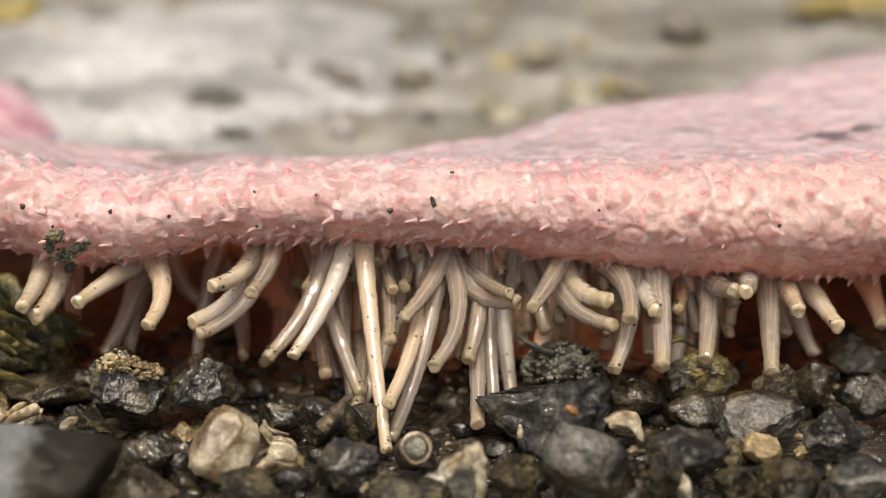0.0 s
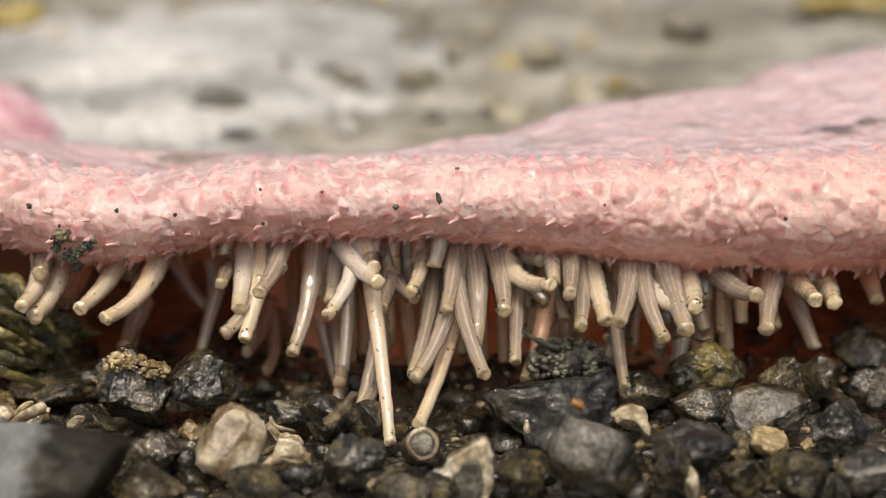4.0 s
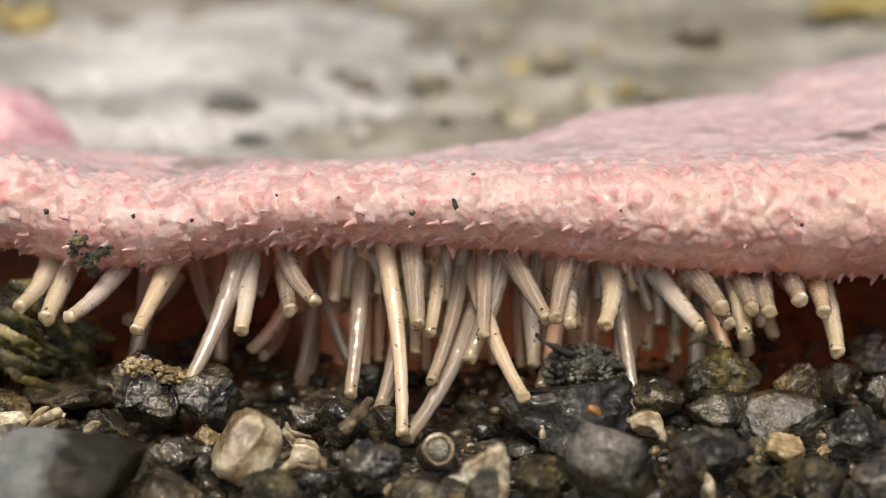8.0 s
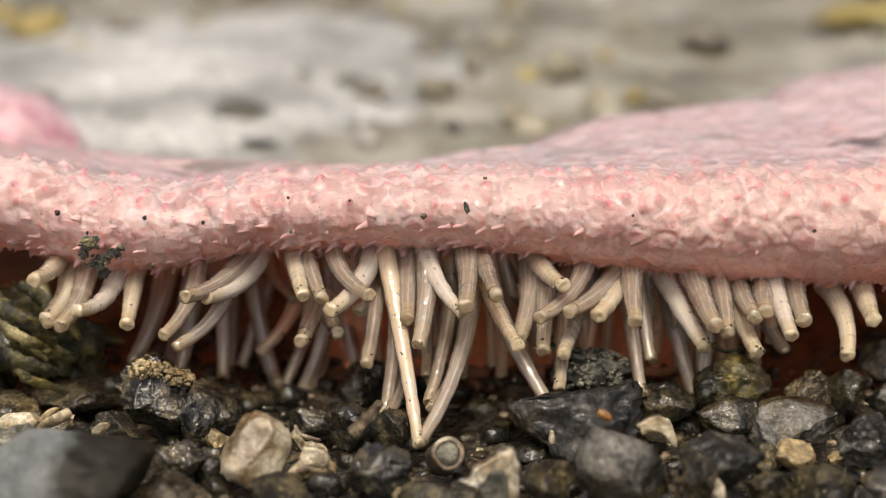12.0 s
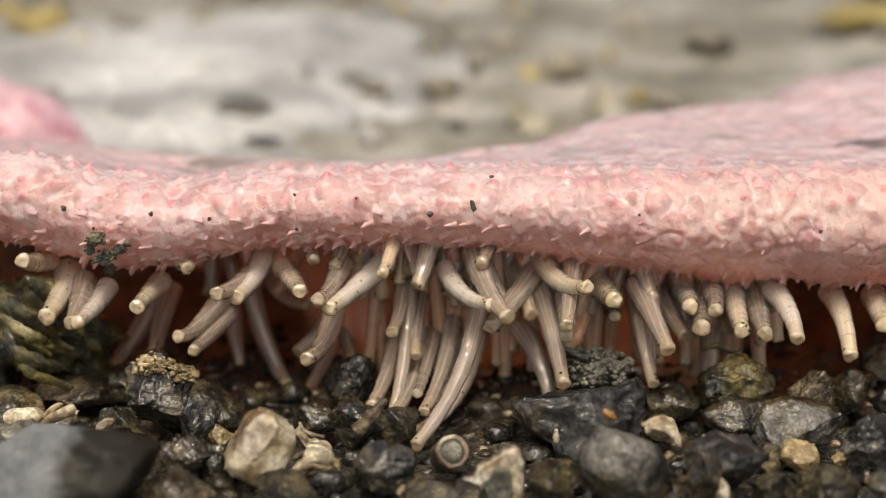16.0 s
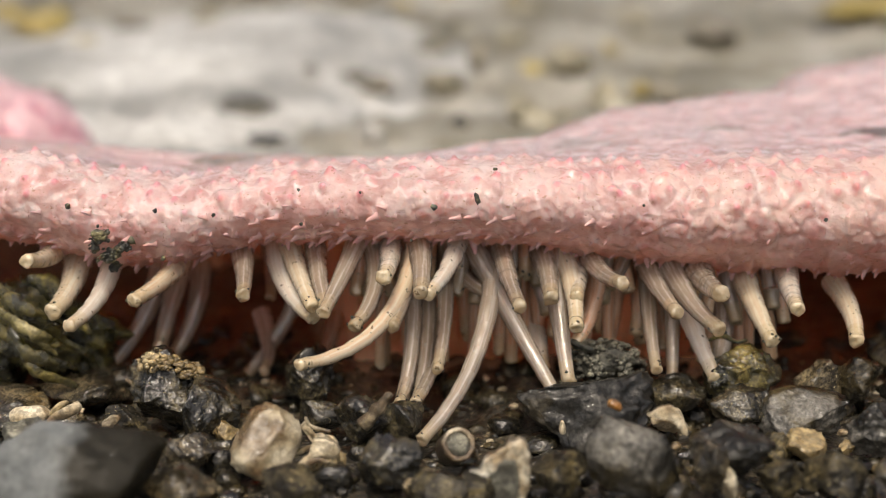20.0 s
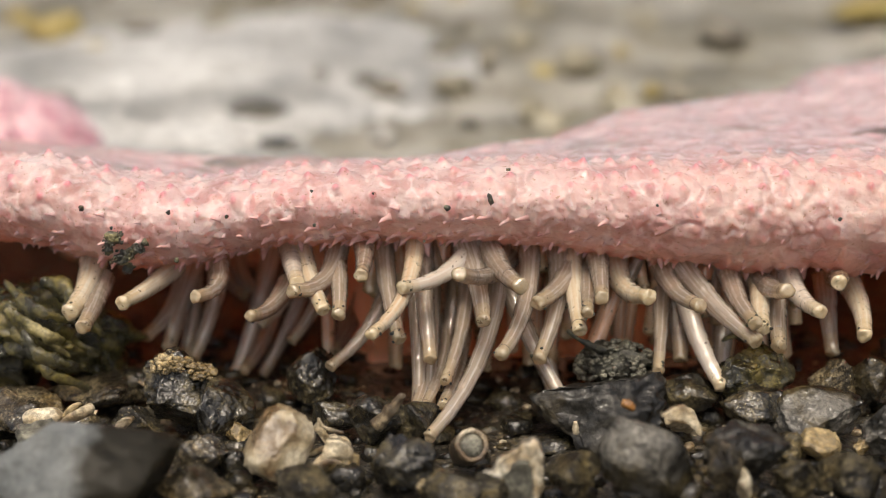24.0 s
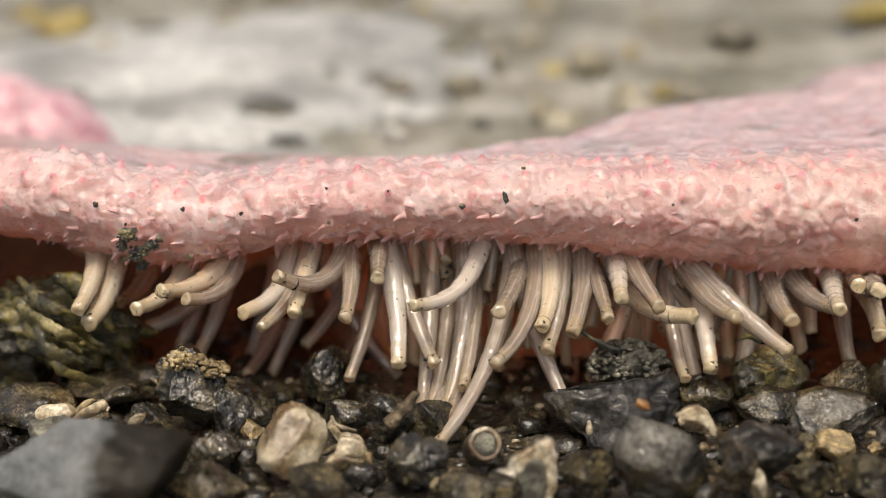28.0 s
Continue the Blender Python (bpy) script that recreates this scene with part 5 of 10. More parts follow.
tube_foot(0.87, 0.0056, -0.0055, 17, [
    (0, -26.0, 23.7, -26.0, 22.5, -26.0, 21.3),
    (2, -26.2, 12.3, -26.0, 13.2, -25.7, 13.8),
    (8, -26.0, 23.7, -26.0, 22.5, -26.0, 21.3),
    (9, -26.0, 18.7, -28.4, 13.7, -31.0, 9.2),
    (10, -27.2, 17.8, -28.7, 12.0, -32.3, 7.8),
    (11, -30.1, 12.1, -32.0, 8.9, -32.6, 7.4),
    (12, -28.1, 18.3, -29.4, 13.2, -33.1, 10.4),
    (15, -28.7, 17.1, -30.6, 11.9, -34.7, 8.8),
    (16, -30.4, 10.1, -31.8, 9.0, -32.1, 9.4),
    (17, -27.3, 17.7, -27.8, 13.9, -29.4, 10.7),
    (18, -27.6, 17.8, -27.2, 15.1, -27.9, 13.0),
    (19, -27.6, 22.8, -27.6, 21.6, -27.6, 20.4),
    (25, -25.1, 12.8, -26.4, 11.6, -27.8, 12.2),
    (26, -24.7, 22.8, -24.7, 21.6, -24.7, 20.4),
    (27, -24.7, 17.8, -25.2, 14.5, -26.9, 12.0),
    (28, -24.1, 17.8, -25.3, 14.1, -27.9, 11.7)])
tube_foot(0.95, 0.0066, -0.0043, 18, [
    (0, -22.0, 18.2, -23.1, 16.4, -25.4, 16.3),
    (1, -22.2, 17.7, -23.8, 16.3, -26.3, 16.6),
    (3, -21.5, 18.1, -22.0, 13.1, -23.0, 8.5),
    (6, -22.3, 19.4, -22.5, 16.9, -22.9, 14.7),
    (8, -22.7, 24.1, -22.7, 22.9, -22.7, 21.7),
    (9, -22.7, 19.1, -22.4, 17.6, -22.6, 16.4),
    (10, -22.1, 18.3, -21.7, 17.1, -21.7, 16.3),
    (11, -21.4, 14.7, -20.9, 15.1, -20.5, 15.9),
    (12, -21.6, 19.0, -20.6, 17.4, -19.4, 16.0),
    (15, -24.8, 18.0, -22.6, 16.8, -19.7, 16.4),
    (16, -23.6, 16.1, -21.6, 15.5, -20.4, 16.0),
    (17, -24.4, 18.3, -22.5, 16.8, -19.9, 15.9),
    (18, -24.5, 18.2, -22.9, 15.2, -19.5, 13.6),
    (19, -24.2, 18.3, -22.4, 16.6, -20.3, 15.3),
    (20, -23.3, 18.1, -21.6, 15.8, -19.7, 13.8),
    (21, -22.9, 18.6, -21.7, 16.6, -19.9, 14.9),
    (24, -23.7, 18.3, -21.9, 15.7, -20.0, 13.6),
    (25, -23.9, 12.5, -22.6, 12.0, -21.5, 11.5),
    (26, -22.9, 18.3, -19.7, 12.0, -16.8, 6.0),
    (27, -23.0, 18.0, -20.7, 14.8, -18.2, 12.0),
    (28, -23.8, 17.7, -24.2, 15.2, -24.7, 13.0)])
tube_foot(0.85, 0.0225, 0.0171, 19, [
    (0, -29.1, 14.3, -26.8, 8.2, -25.6, 2.8),
    (1, -27.6, 21.5, -27.6, 20.3, -27.6, 19.1),
    (3, -27.6, 21.5, -27.6, 20.3, -27.6, 19.1),
    (6, -26.6, 15.6, -25.4, 5.6, -22.0, -2.0),
    (8, -25.3, 22.7, -25.3, 21.5, -25.3, 20.3),
    (10, -24.6, 22.0, -24.6, 20.8, -24.6, 19.6),
    (12, -25.8, 14.9, -27.5, 7.9, -29.8, 1.2),
    (15, -28.4, 13.6, -29.5, 6.3, -31.3, -0.7),
    (17, -27.1, 20.8, -27.1, 19.6, -27.1, 18.4),
    (18, -24.5, 21.4, -24.5, 20.2, -24.5, 19.0),
    (19, -25.7, 14.3, -27.0, 6.2, -30.0, -0.7),
    (20, -21.7, 14.2, -25.2, 6.0, -30.2, -0.9),
    (21, -23.1, 14.7, -25.6, 6.4, -30.0, -0.4),
    (24, -23.5, 14.3, -26.2, 6.4, -30.1, -0.7),
    (26, -22.2, 14.3, -25.7, 6.4, -30.2, -0.6),
    (27, -21.2, 21.4, -21.2, 20.2, -21.2, 19.0),
    (28, -24.8, 13.7, -27.4, 6.2, -30.6, -1.0)])
tube_foot(0.89, 0.0192, 0.0126, 20, [
    (0, -28.6, 14.7, -30.1, 8.5, -30.9, 2.3),
    (1, -29.3, 14.1, -30.6, 8.1, -31.5, 2.0),
    (2, -28.6, 13.3, -30.8, 7.9, -32.0, 1.9),
    (3, -27.9, 14.6, -30.5, 8.5, -32.3, 2.3),
    (6, -26.9, 16.2, -27.4, 9.4, -28.5, 3.0),
    (7, -25.3, 11.7, -25.0, 11.2, -25.1, 11.0),
    (8, -25.4, 15.6, -25.1, 13.4, -25.4, 11.3),
    (9, -26.8, 16.0, -26.8, 11.1, -27.0, 6.3),
    (10, -26.9, 15.1, -25.8, 11.0, -24.6, 7.0),
    (11, -26.6, 12.1, -25.1, 10.3, -24.0, 9.5),
    (12, -26.4, 16.0, -25.1, 13.1, -22.6, 11.0),
    (15, -27.7, 14.8, -25.9, 11.6, -22.1, 10.4),
    (16, -26.8, 11.5, -24.6, 9.7, -21.7, 9.6),
    (17, -27.6, 15.2, -25.6, 10.9, -21.3, 8.8),
    (18, -27.5, 15.0, -27.5, 13.0, -27.7, 11.4),
    (19, -28.2, 15.0, -27.5, 13.0, -27.0, 11.1),
    (20, -27.4, 14.9, -26.9, 12.6, -26.6, 10.4),
    (21, -26.1, 22.0, -26.1, 20.8, -26.1, 19.6),
    (24, -25.2, 15.2, -26.3, 10.4, -29.2, 7.1),
    (26, -24.9, 15.2, -25.9, 10.7, -27.8, 6.7),
    (27, -24.5, 15.1, -21.6, 6.8, -16.2, 0.1),
    (28, -23.9, 15.1, -20.4, 6.8, -14.6, 0.1)])
tube_foot(0.86, 0.0187, 0.0120, 21, [
    (0, -18.3, 23.7, -18.3, 22.5, -18.3, 21.3),
    (3, -18.3, 23.7, -18.3, 22.5, -18.3, 21.3),
    (6, -19.2, 16.6, -21.2, 9.6, -24.6, 3.8),
    (7, -22.4, 6.7, -23.2, 4.3, -25.3, 3.8),
    (8, -20.6, 15.7, -22.2, 9.2, -26.3, 4.2),
    (9, -21.2, 16.3, -22.5, 8.9, -27.1, 4.1),
    (10, -21.5, 15.5, -22.6, 8.2, -27.4, 3.5),
    (11, -23.7, 7.8, -25.2, 4.2, -27.7, 3.0),
    (12, -21.6, 16.2, -22.6, 9.4, -26.4, 4.3),
    (15, -21.6, 22.4, -21.6, 21.2, -21.6, 20.0),
    (17, -22.7, 15.3, -25.0, 7.4, -29.1, 0.9),
    (18, -23.1, 15.5, -21.0, 11.7, -17.9, 9.0),
    (19, -22.0, 22.6, -22.0, 21.4, -22.0, 20.2),
    (20, -22.4, 22.9, -22.4, 21.7, -22.4, 20.5),
    (21, -23.5, 15.8, -21.6, 10.8, -18.8, 6.4),
    (24, -22.7, 15.5, -21.6, 8.9, -21.4, 2.7),
    (26, -21.0, 22.2, -21.0, 21.0, -21.0, 19.8),
    (27, -22.0, 15.1, -23.8, 8.9, -27.0, 3.6),
    (28, -21.0, 22.2, -21.0, 21.0, -21.0, 19.8)])
tube_foot(1.00, 0.0058, -0.0052, 22, [
    (0, -18.9, 23.4, -18.9, 22.2, -18.9, 21.0),
    (7, -21.3, 15.6, -20.5, 14.7, -19.6, 14.3),
    (16, -17.6, 10.1, -18.4, 8.3, -19.5, 8.4),
    (21, -18.9, 23.4, -18.9, 22.2, -18.9, 21.0),
    (24, -18.9, 18.4, -20.1, 15.6, -22.9, 15.8),
    (25, -20.3, 16.9, -21.4, 14.9, -23.6, 15.0),
    (26, -19.5, 18.5, -21.5, 15.5, -25.0, 16.1),
    (27, -19.8, 18.2, -22.3, 15.9, -25.8, 16.1),
    (28, -19.5, 18.2, -22.1, 15.2, -26.0, 17.1)])
tube_foot(0.91, 0.0063, -0.0046, 23, [
    (0, -20.8, 18.3, -22.6, 13.2, -27.0, 10.8),
    (1, -22.1, 17.7, -24.2, 13.2, -27.8, 10.2),
    (2, -22.9, 13.5, -24.9, 10.9, -28.3, 9.6),
    (3, -20.6, 18.1, -23.2, 12.7, -27.8, 9.3),
    (6, -20.0, 19.5, -18.8, 16.9, -16.9, 14.8),
    (7, -17.7, 16.2, -16.5, 14.9, -15.1, 14.4),
    (8, -21.5, 18.7, -19.7, 16.4, -16.9, 14.9),
    (9, -20.4, 19.2, -19.3, 16.6, -17.6, 14.5),
    (10, -20.5, 18.4, -19.4, 16.4, -17.9, 14.7),
    (11, -20.0, 16.1, -18.6, 15.5, -17.4, 15.3),
    (12, -20.2, 19.1, -18.9, 17.3, -17.3, 15.7),
    (15, -20.8, 18.1, -19.6, 16.8, -18.1, 15.8),
    (17, -20.8, 23.1, -20.8, 21.9, -20.8, 20.7),
    (18, -23.4, 23.4, -23.4, 22.2, -23.4, 21.0),
    (19, -23.4, 18.4, -20.7, 15.3, -17.2, 13.1),
    (20, -20.2, 18.2, -19.3, 15.9, -18.1, 13.8),
    (21, -20.7, 18.7, -19.5, 17.2, -17.7, 16.3),
    (24, -19.5, 18.3, -18.5, 15.4, -18.1, 13.0),
    (25, -19.7, 14.7, -19.1, 13.4, -19.7, 12.9),
    (26, -20.1, 18.4, -19.0, 15.2, -18.9, 12.7),
    (27, -20.1, 23.4, -20.1, 22.2, -20.1, 21.0),
    (28, -19.4, 18.1, -18.7, 15.0, -18.9, 12.4)])
tube_foot(0.89, 0.0187, 0.0120, 24, [
    (0, -16.7, 15.4, -15.2, 6.6, -12.7, -1.8),
    (1, -16.2, 14.8, -15.1, 6.4, -12.8, -1.7),
    (3, -17.7, 15.2, -16.2, 6.8, -14.1, -1.3),
    (6, -19.1, 16.6, -17.4, 8.9, -15.0, 1.6),
    (7, -17.4, 6.2, -15.7, 4.2, -14.4, 2.2),
    (8, -18.7, 15.7, -17.2, 9.2, -14.7, 3.0),
    (9, -17.8, 16.4, -16.2, 9.4, -14.1, 2.8),
    (10, -17.6, 15.5, -16.7, 8.4, -14.6, 1.9),
    (11, -17.2, 7.0, -16.0, 4.2, -14.5, 2.7),
    (12, -17.7, 16.3, -16.7, 9.4, -14.8, 2.8),
    (15, -17.9, 15.3, -16.9, 9.2, -15.5, 3.2),
    (16, -17.4, 6.4, -16.8, 4.3, -16.0, 3.2),
    (17, -17.4, 15.5, -17.8, 9.4, -18.5, 3.5),
    (18, -18.4, 15.5, -20.5, 8.8, -24.4, 3.4),
    (19, -16.3, 15.5, -19.3, 8.7, -24.2, 3.9),
    (20, -15.6, 22.6, -15.6, 21.4, -15.6, 20.2),
    (21, -17.2, 15.8, -20.4, 10.2, -24.1, 5.4),
    (24, -20.4, 15.4, -22.3, 9.8, -25.5, 5.1),
    (26, -19.9, 15.4, -22.4, 9.6, -26.4, 5.1),
    (27, -19.0, 22.5, -19.0, 21.3, -19.0, 20.1),
    (28, -18.8, 15.1, -21.5, 9.1, -25.4, 4.3)])
tube_foot(0.89, 0.0049, -0.0063, 25, [
    (0, -19.8, 18.7, -19.9, 17.1, -20.9, 16.2),
    (1, -20.4, 18.1, -20.5, 17.1, -20.7, 16.3),
    (2, -20.7, 16.2, -20.8, 16.0, -20.9, 15.9),
    (3, -20.0, 18.5, -20.1, 16.9, -20.9, 15.8),
    (6, -17.8, 19.8, -18.8, 17.6, -20.4, 16.3),
    (8, -17.7, 24.5, -17.7, 23.3, -17.7, 22.1),
    (9, -17.7, 19.5, -16.7, 17.8, -15.0, 16.6),
    (10, -17.3, 18.7, -16.4, 17.1, -14.9, 15.8),
    (12, -16.9, 19.5, -15.1, 17.3, -12.0, 16.5),
    (15, -14.4, 18.6, -13.0, 16.6, -10.8, 15.3),
    (16, -16.4, 16.6, -17.2, 15.3, -18.0, 15.6),
    (17, -14.2, 18.8, -16.2, 16.2, -19.7, 16.8),
    (18, -14.8, 18.7, -17.3, 16.8, -20.8, 17.1),
    (19, -15.4, 18.8, -17.6, 16.9, -20.7, 16.5),
    (20, -15.3, 18.5, -16.6, 15.9, -18.0, 13.7),
    (21, -15.2, 19.0, -15.7, 17.0, -16.6, 15.4),
    (24, -15.8, 18.7, -15.4, 18.2, -15.3, 17.9),
    (25, -16.2, 17.0, -16.0, 17.1, -15.3, 17.5),
    (26, -16.0, 18.7, -15.6, 18.2, -15.5, 17.9),
    (27, -16.3, 18.4, -15.8, 17.8, -15.4, 17.4),
    (28, -15.8, 18.4, -15.4, 17.8, -15.1, 17.4)])
tube_foot(0.83, 0.0106, -0.0000, 26, [
    (0, -12.8, 17.4, -12.0, 9.4, -10.7, 1.8),
    (1, -12.6, 16.8, -11.6, 9.2, -11.0, 1.9),
    (2, -15.4, 7.9, -14.0, 5.3, -12.4, 2.9),
    (3, -12.6, 17.2, -12.1, 9.0, -13.0, 1.2),
    (6, -12.1, 18.5, -12.2, 9.6, -13.4, 1.1),
    (7, -11.6, 12.9, -12.3, 10.8, -13.0, 10.7),
    (8, -13.6, 23.3, -13.6, 22.1, -13.6, 20.9),
    (9, -13.6, 18.3, -13.9, 15.3, -15.6, 13.5),
    (10, -13.6, 23.3, -13.6, 22.1, -13.6, 20.9),
    (12, -13.6, 23.3, -13.6, 22.1, -13.6, 20.9),
    (15, -12.4, 17.3, -12.2, 12.4, -11.9, 7.8),
    (16, -9.3, 15.2, -9.5, 11.7, -10.2, 10.2),
    (17, -11.8, 17.5, -13.0, 11.1, -15.4, 5.6),
    (18, -11.8, 22.5, -11.8, 21.3, -11.8, 20.1),
    (19, -11.9, 17.5, -11.7, 15.8, -12.7, 14.8),
    (20, -11.9, 22.5, -11.9, 21.3, -11.9, 20.1),
    (21, -12.1, 17.7, -14.5, 10.7, -19.0, 5.2),
    (24, -12.6, 17.4, -14.5, 10.3, -19.4, 5.6),
    (25, -15.4, 13.5, -14.7, 10.7, -16.4, 8.7),
    (26, -13.2, 17.4, -16.3, 10.5, -20.6, 4.9),
    (27, -13.7, 17.1, -16.0, 11.0, -19.4, 6.0),
    (28, -16.0, 17.1, -17.0, 10.2, -19.0, 4.0)])
tube_foot(0.92, 0.0059, -0.0051, 27, [
    (0, -12.7, 23.3, -12.7, 22.1, -12.7, 20.9),
    (1, -12.7, 23.3, -12.7, 22.1, -12.7, 20.9),
    (3, -12.7, 18.3, -10.7, 17.2, -8.2, 16.6),
    (6, -13.5, 19.6, -11.1, 17.5, -7.7, 16.5),
    (8, -13.2, 24.4, -13.2, 23.2, -13.2, 22.0),
    (9, -13.2, 19.4, -11.9, 17.4, -10.4, 15.9),
    (10, -12.0, 18.5, -12.9, 15.8, -15.2, 15.0),
    (11, -13.6, 15.5, -13.9, 14.9, -15.1, 14.8),
    (12, -11.7, 19.3, -13.3, 16.0, -16.0, 14.4),
    (15, -12.2, 18.3, -14.0, 15.4, -16.6, 13.7),
    (16, -11.5, 16.7, -14.4, 15.1, -16.8, 14.3),
    (17, -11.0, 18.6, -11.8, 15.5, -13.3, 12.9),
    (18, -10.8, 18.6, -11.4, 16.6, -12.2, 14.8),
    (19, -10.6, 18.6, -11.0, 15.8, -12.4, 13.6),
    (20, -11.3, 18.3, -11.1, 17.6, -11.4, 17.2),
    (21, -11.7, 18.9, -11.1, 15.2, -11.4, 11.8),
    (24, -14.1, 23.5, -14.1, 22.3, -14.1, 21.1),
    (26, -14.1, 18.5, -13.8, 13.4, -15.8, 9.5),
    (27, -14.7, 18.2, -14.4, 13.0, -15.4, 8.3),
    (28, -15.2, 18.2, -13.6, 12.5, -13.1, 7.3)])
tube_foot(0.98, 0.0067, -0.0041, 28, [
    (0, -13.4, 18.3, -15.6, 12.5, -19.5, 8.1),
    (1, -14.3, 17.7, -16.7, 12.2, -20.7, 8.1),
    (2, -17.3, 11.2, -19.2, 8.7, -21.4, 8.1),
    (3, -15.1, 18.1, -15.9, 11.7, -18.7, 6.4),
    (6, -18.9, 19.4, -17.5, 16.2, -14.7, 14.0),
    (8, -18.4, 24.1, -18.4, 22.9, -18.4, 21.7),
    (9, -18.4, 19.1, -20.2, 11.4, -20.6, 4.7),
    (10, -18.4, 24.1, -18.4, 22.9, -18.4, 21.7),
    (11, -18.2, 9.7, -16.9, 8.6, -15.8, 9.0),
    (15, -16.0, 23.3, -16.0, 22.1, -16.0, 20.9),
    (17, -16.0, 18.3, -16.5, 15.8, -17.8, 13.9),
    (18, -16.0, 23.3, -16.0, 22.1, -16.0, 20.9),
    (19, -14.4, 18.4, -15.1, 17.1, -16.5, 16.6),
    (20, -13.5, 18.1, -12.9, 14.2, -14.8, 11.4),
    (21, -14.4, 18.6, -13.1, 14.1, -13.1, 9.9),
    (24, -13.7, 18.3, -12.9, 14.0, -11.5, 10.1),
    (25, -13.0, 15.9, -12.1, 12.5, -11.7, 9.9),
    (26, -13.8, 18.3, -12.4, 13.3, -11.1, 8.5),
    (27, -13.3, 18.0, -11.8, 12.4, -9.9, 7.3),
    (28, -14.6, 18.0, -12.1, 12.3, -9.3, 7.0)])
tube_foot(0.92, 0.0237, 0.0139, 29, [
    (0, -21.5, 14.1, -20.0, 11.2, -18.0, 8.7),
    (1, -22.8, 13.5, -23.2, 6.1, -24.0, -0.8),
    (3, -20.4, 13.9, -20.0, 11.3, -18.5, 9.2),
    (6, -20.7, 15.4, -19.9, 6.1, -21.7, -1.7),
    (8, -19.3, 14.5, -19.7, 5.9, -21.4, -2.1),
    (9, -18.6, 15.2, -18.7, 6.0, -21.5, -1.9),
    (10, -16.3, 14.1, -19.9, 5.9, -23.6, -1.6),
    (12, -19.1, 15.0, -21.0, 6.7, -24.0, -0.9),
    (15, -16.1, 14.1, -18.0, 5.8, -21.4, -1.5),
    (17, -15.4, 21.2, -15.4, 20.0, -15.4, 18.8),
    (18, -15.1, 21.5, -15.1, 20.3, -15.1, 19.1),
    (19, -15.8, 14.4, -18.1, 9.0, -21.5, 4.9),
    (20, -15.1, 21.5, -15.1, 20.3, -15.1, 19.1),
    (25, -18.0, 5.6, -19.9, 2.4, -21.3, 0.6),
    (28, -15.1, 21.5, -15.1, 20.3, -15.1, 19.1)])
tube_foot(0.92, 0.0190, 0.0125, 30, [
    (0, -17.9, 15.3, -17.6, 13.8, -17.8, 12.3),
    (1, -17.0, 22.5, -17.0, 21.3, -17.0, 20.1),
    (3, -16.3, 17.3, -16.3, 16.3, -16.3, 15.3),
    (6, -16.9, 16.5, -16.1, 14.5, -15.2, 12.8),
    (7, -14.3, 10.7, -14.1, 9.3, -14.2, 9.1),
    (8, -18.2, 15.7, -16.5, 12.6, -15.3, 9.5),
    (9, -17.3, 22.9, -17.3, 21.7, -17.3, 20.5),
    (10, -18.1, 15.4, -18.6, 6.4, -21.3, -1.5),
    (12, -18.5, 16.1, -18.8, 6.9, -21.7, -1.1),
    (15, -16.2, 15.2, -17.7, 8.8, -21.2, 3.9),
    (17, -14.8, 15.4, -18.3, 8.6, -23.5, 3.8),
    (18, -14.2, 22.5, -14.2, 21.3, -14.2, 20.1),
    (19, -14.2, 15.5, -13.2, 9.2, -11.9, 3.0),
    (20, -13.6, 22.6, -13.6, 21.4, -13.6, 20.2),
    (28, -13.6, 22.6, -13.6, 21.4, -13.6, 20.2)])
tube_foot(0.90, 0.0099, 0.0033, 31, [
    (0, -14.6, 17.5, -14.7, 15.7, -15.5, 14.2),
    (1, -14.6, 16.9, -15.4, 15.3, -15.8, 13.6),
    (2, -14.8, 15.6, -15.2, 14.4, -15.4, 13.2),
    (3, -13.8, 17.4, -14.2, 14.8, -14.7, 12.3),
    (6, -12.5, 18.7, -11.9, 15.5, -11.4, 12.5),
    (7, -11.5, 15.2, -9.3, 13.9, -7.9, 12.8),
    (8, -11.7, 17.9, -9.3, 14.4, -7.5, 10.7),
    (9, -11.8, 18.4, -10.0, 14.5, -7.3, 11.2),
    (10, -12.1, 17.6, -10.2, 14.0, -7.6, 11.0),
    (11, -10.8, 14.5, -10.0, 13.2, -10.5, 12.1),
    (12, -11.0, 18.4, -10.9, 14.2, -13.4, 12.0),
    (15, -10.6, 17.4, -14.3, 15.2, -18.3, 13.6),
    (17, -10.9, 22.6, -10.9, 21.4, -10.9, 20.2),
    (18, -10.9, 17.6, -12.3, 13.5, -15.0, 10.4),
    (19, -13.4, 17.6, -14.0, 13.6, -15.6, 10.1),
    (20, -13.4, 22.6, -13.4, 21.4, -13.4, 20.2),
    (28, -13.4, 22.6, -13.4, 21.4, -13.4, 20.2)])
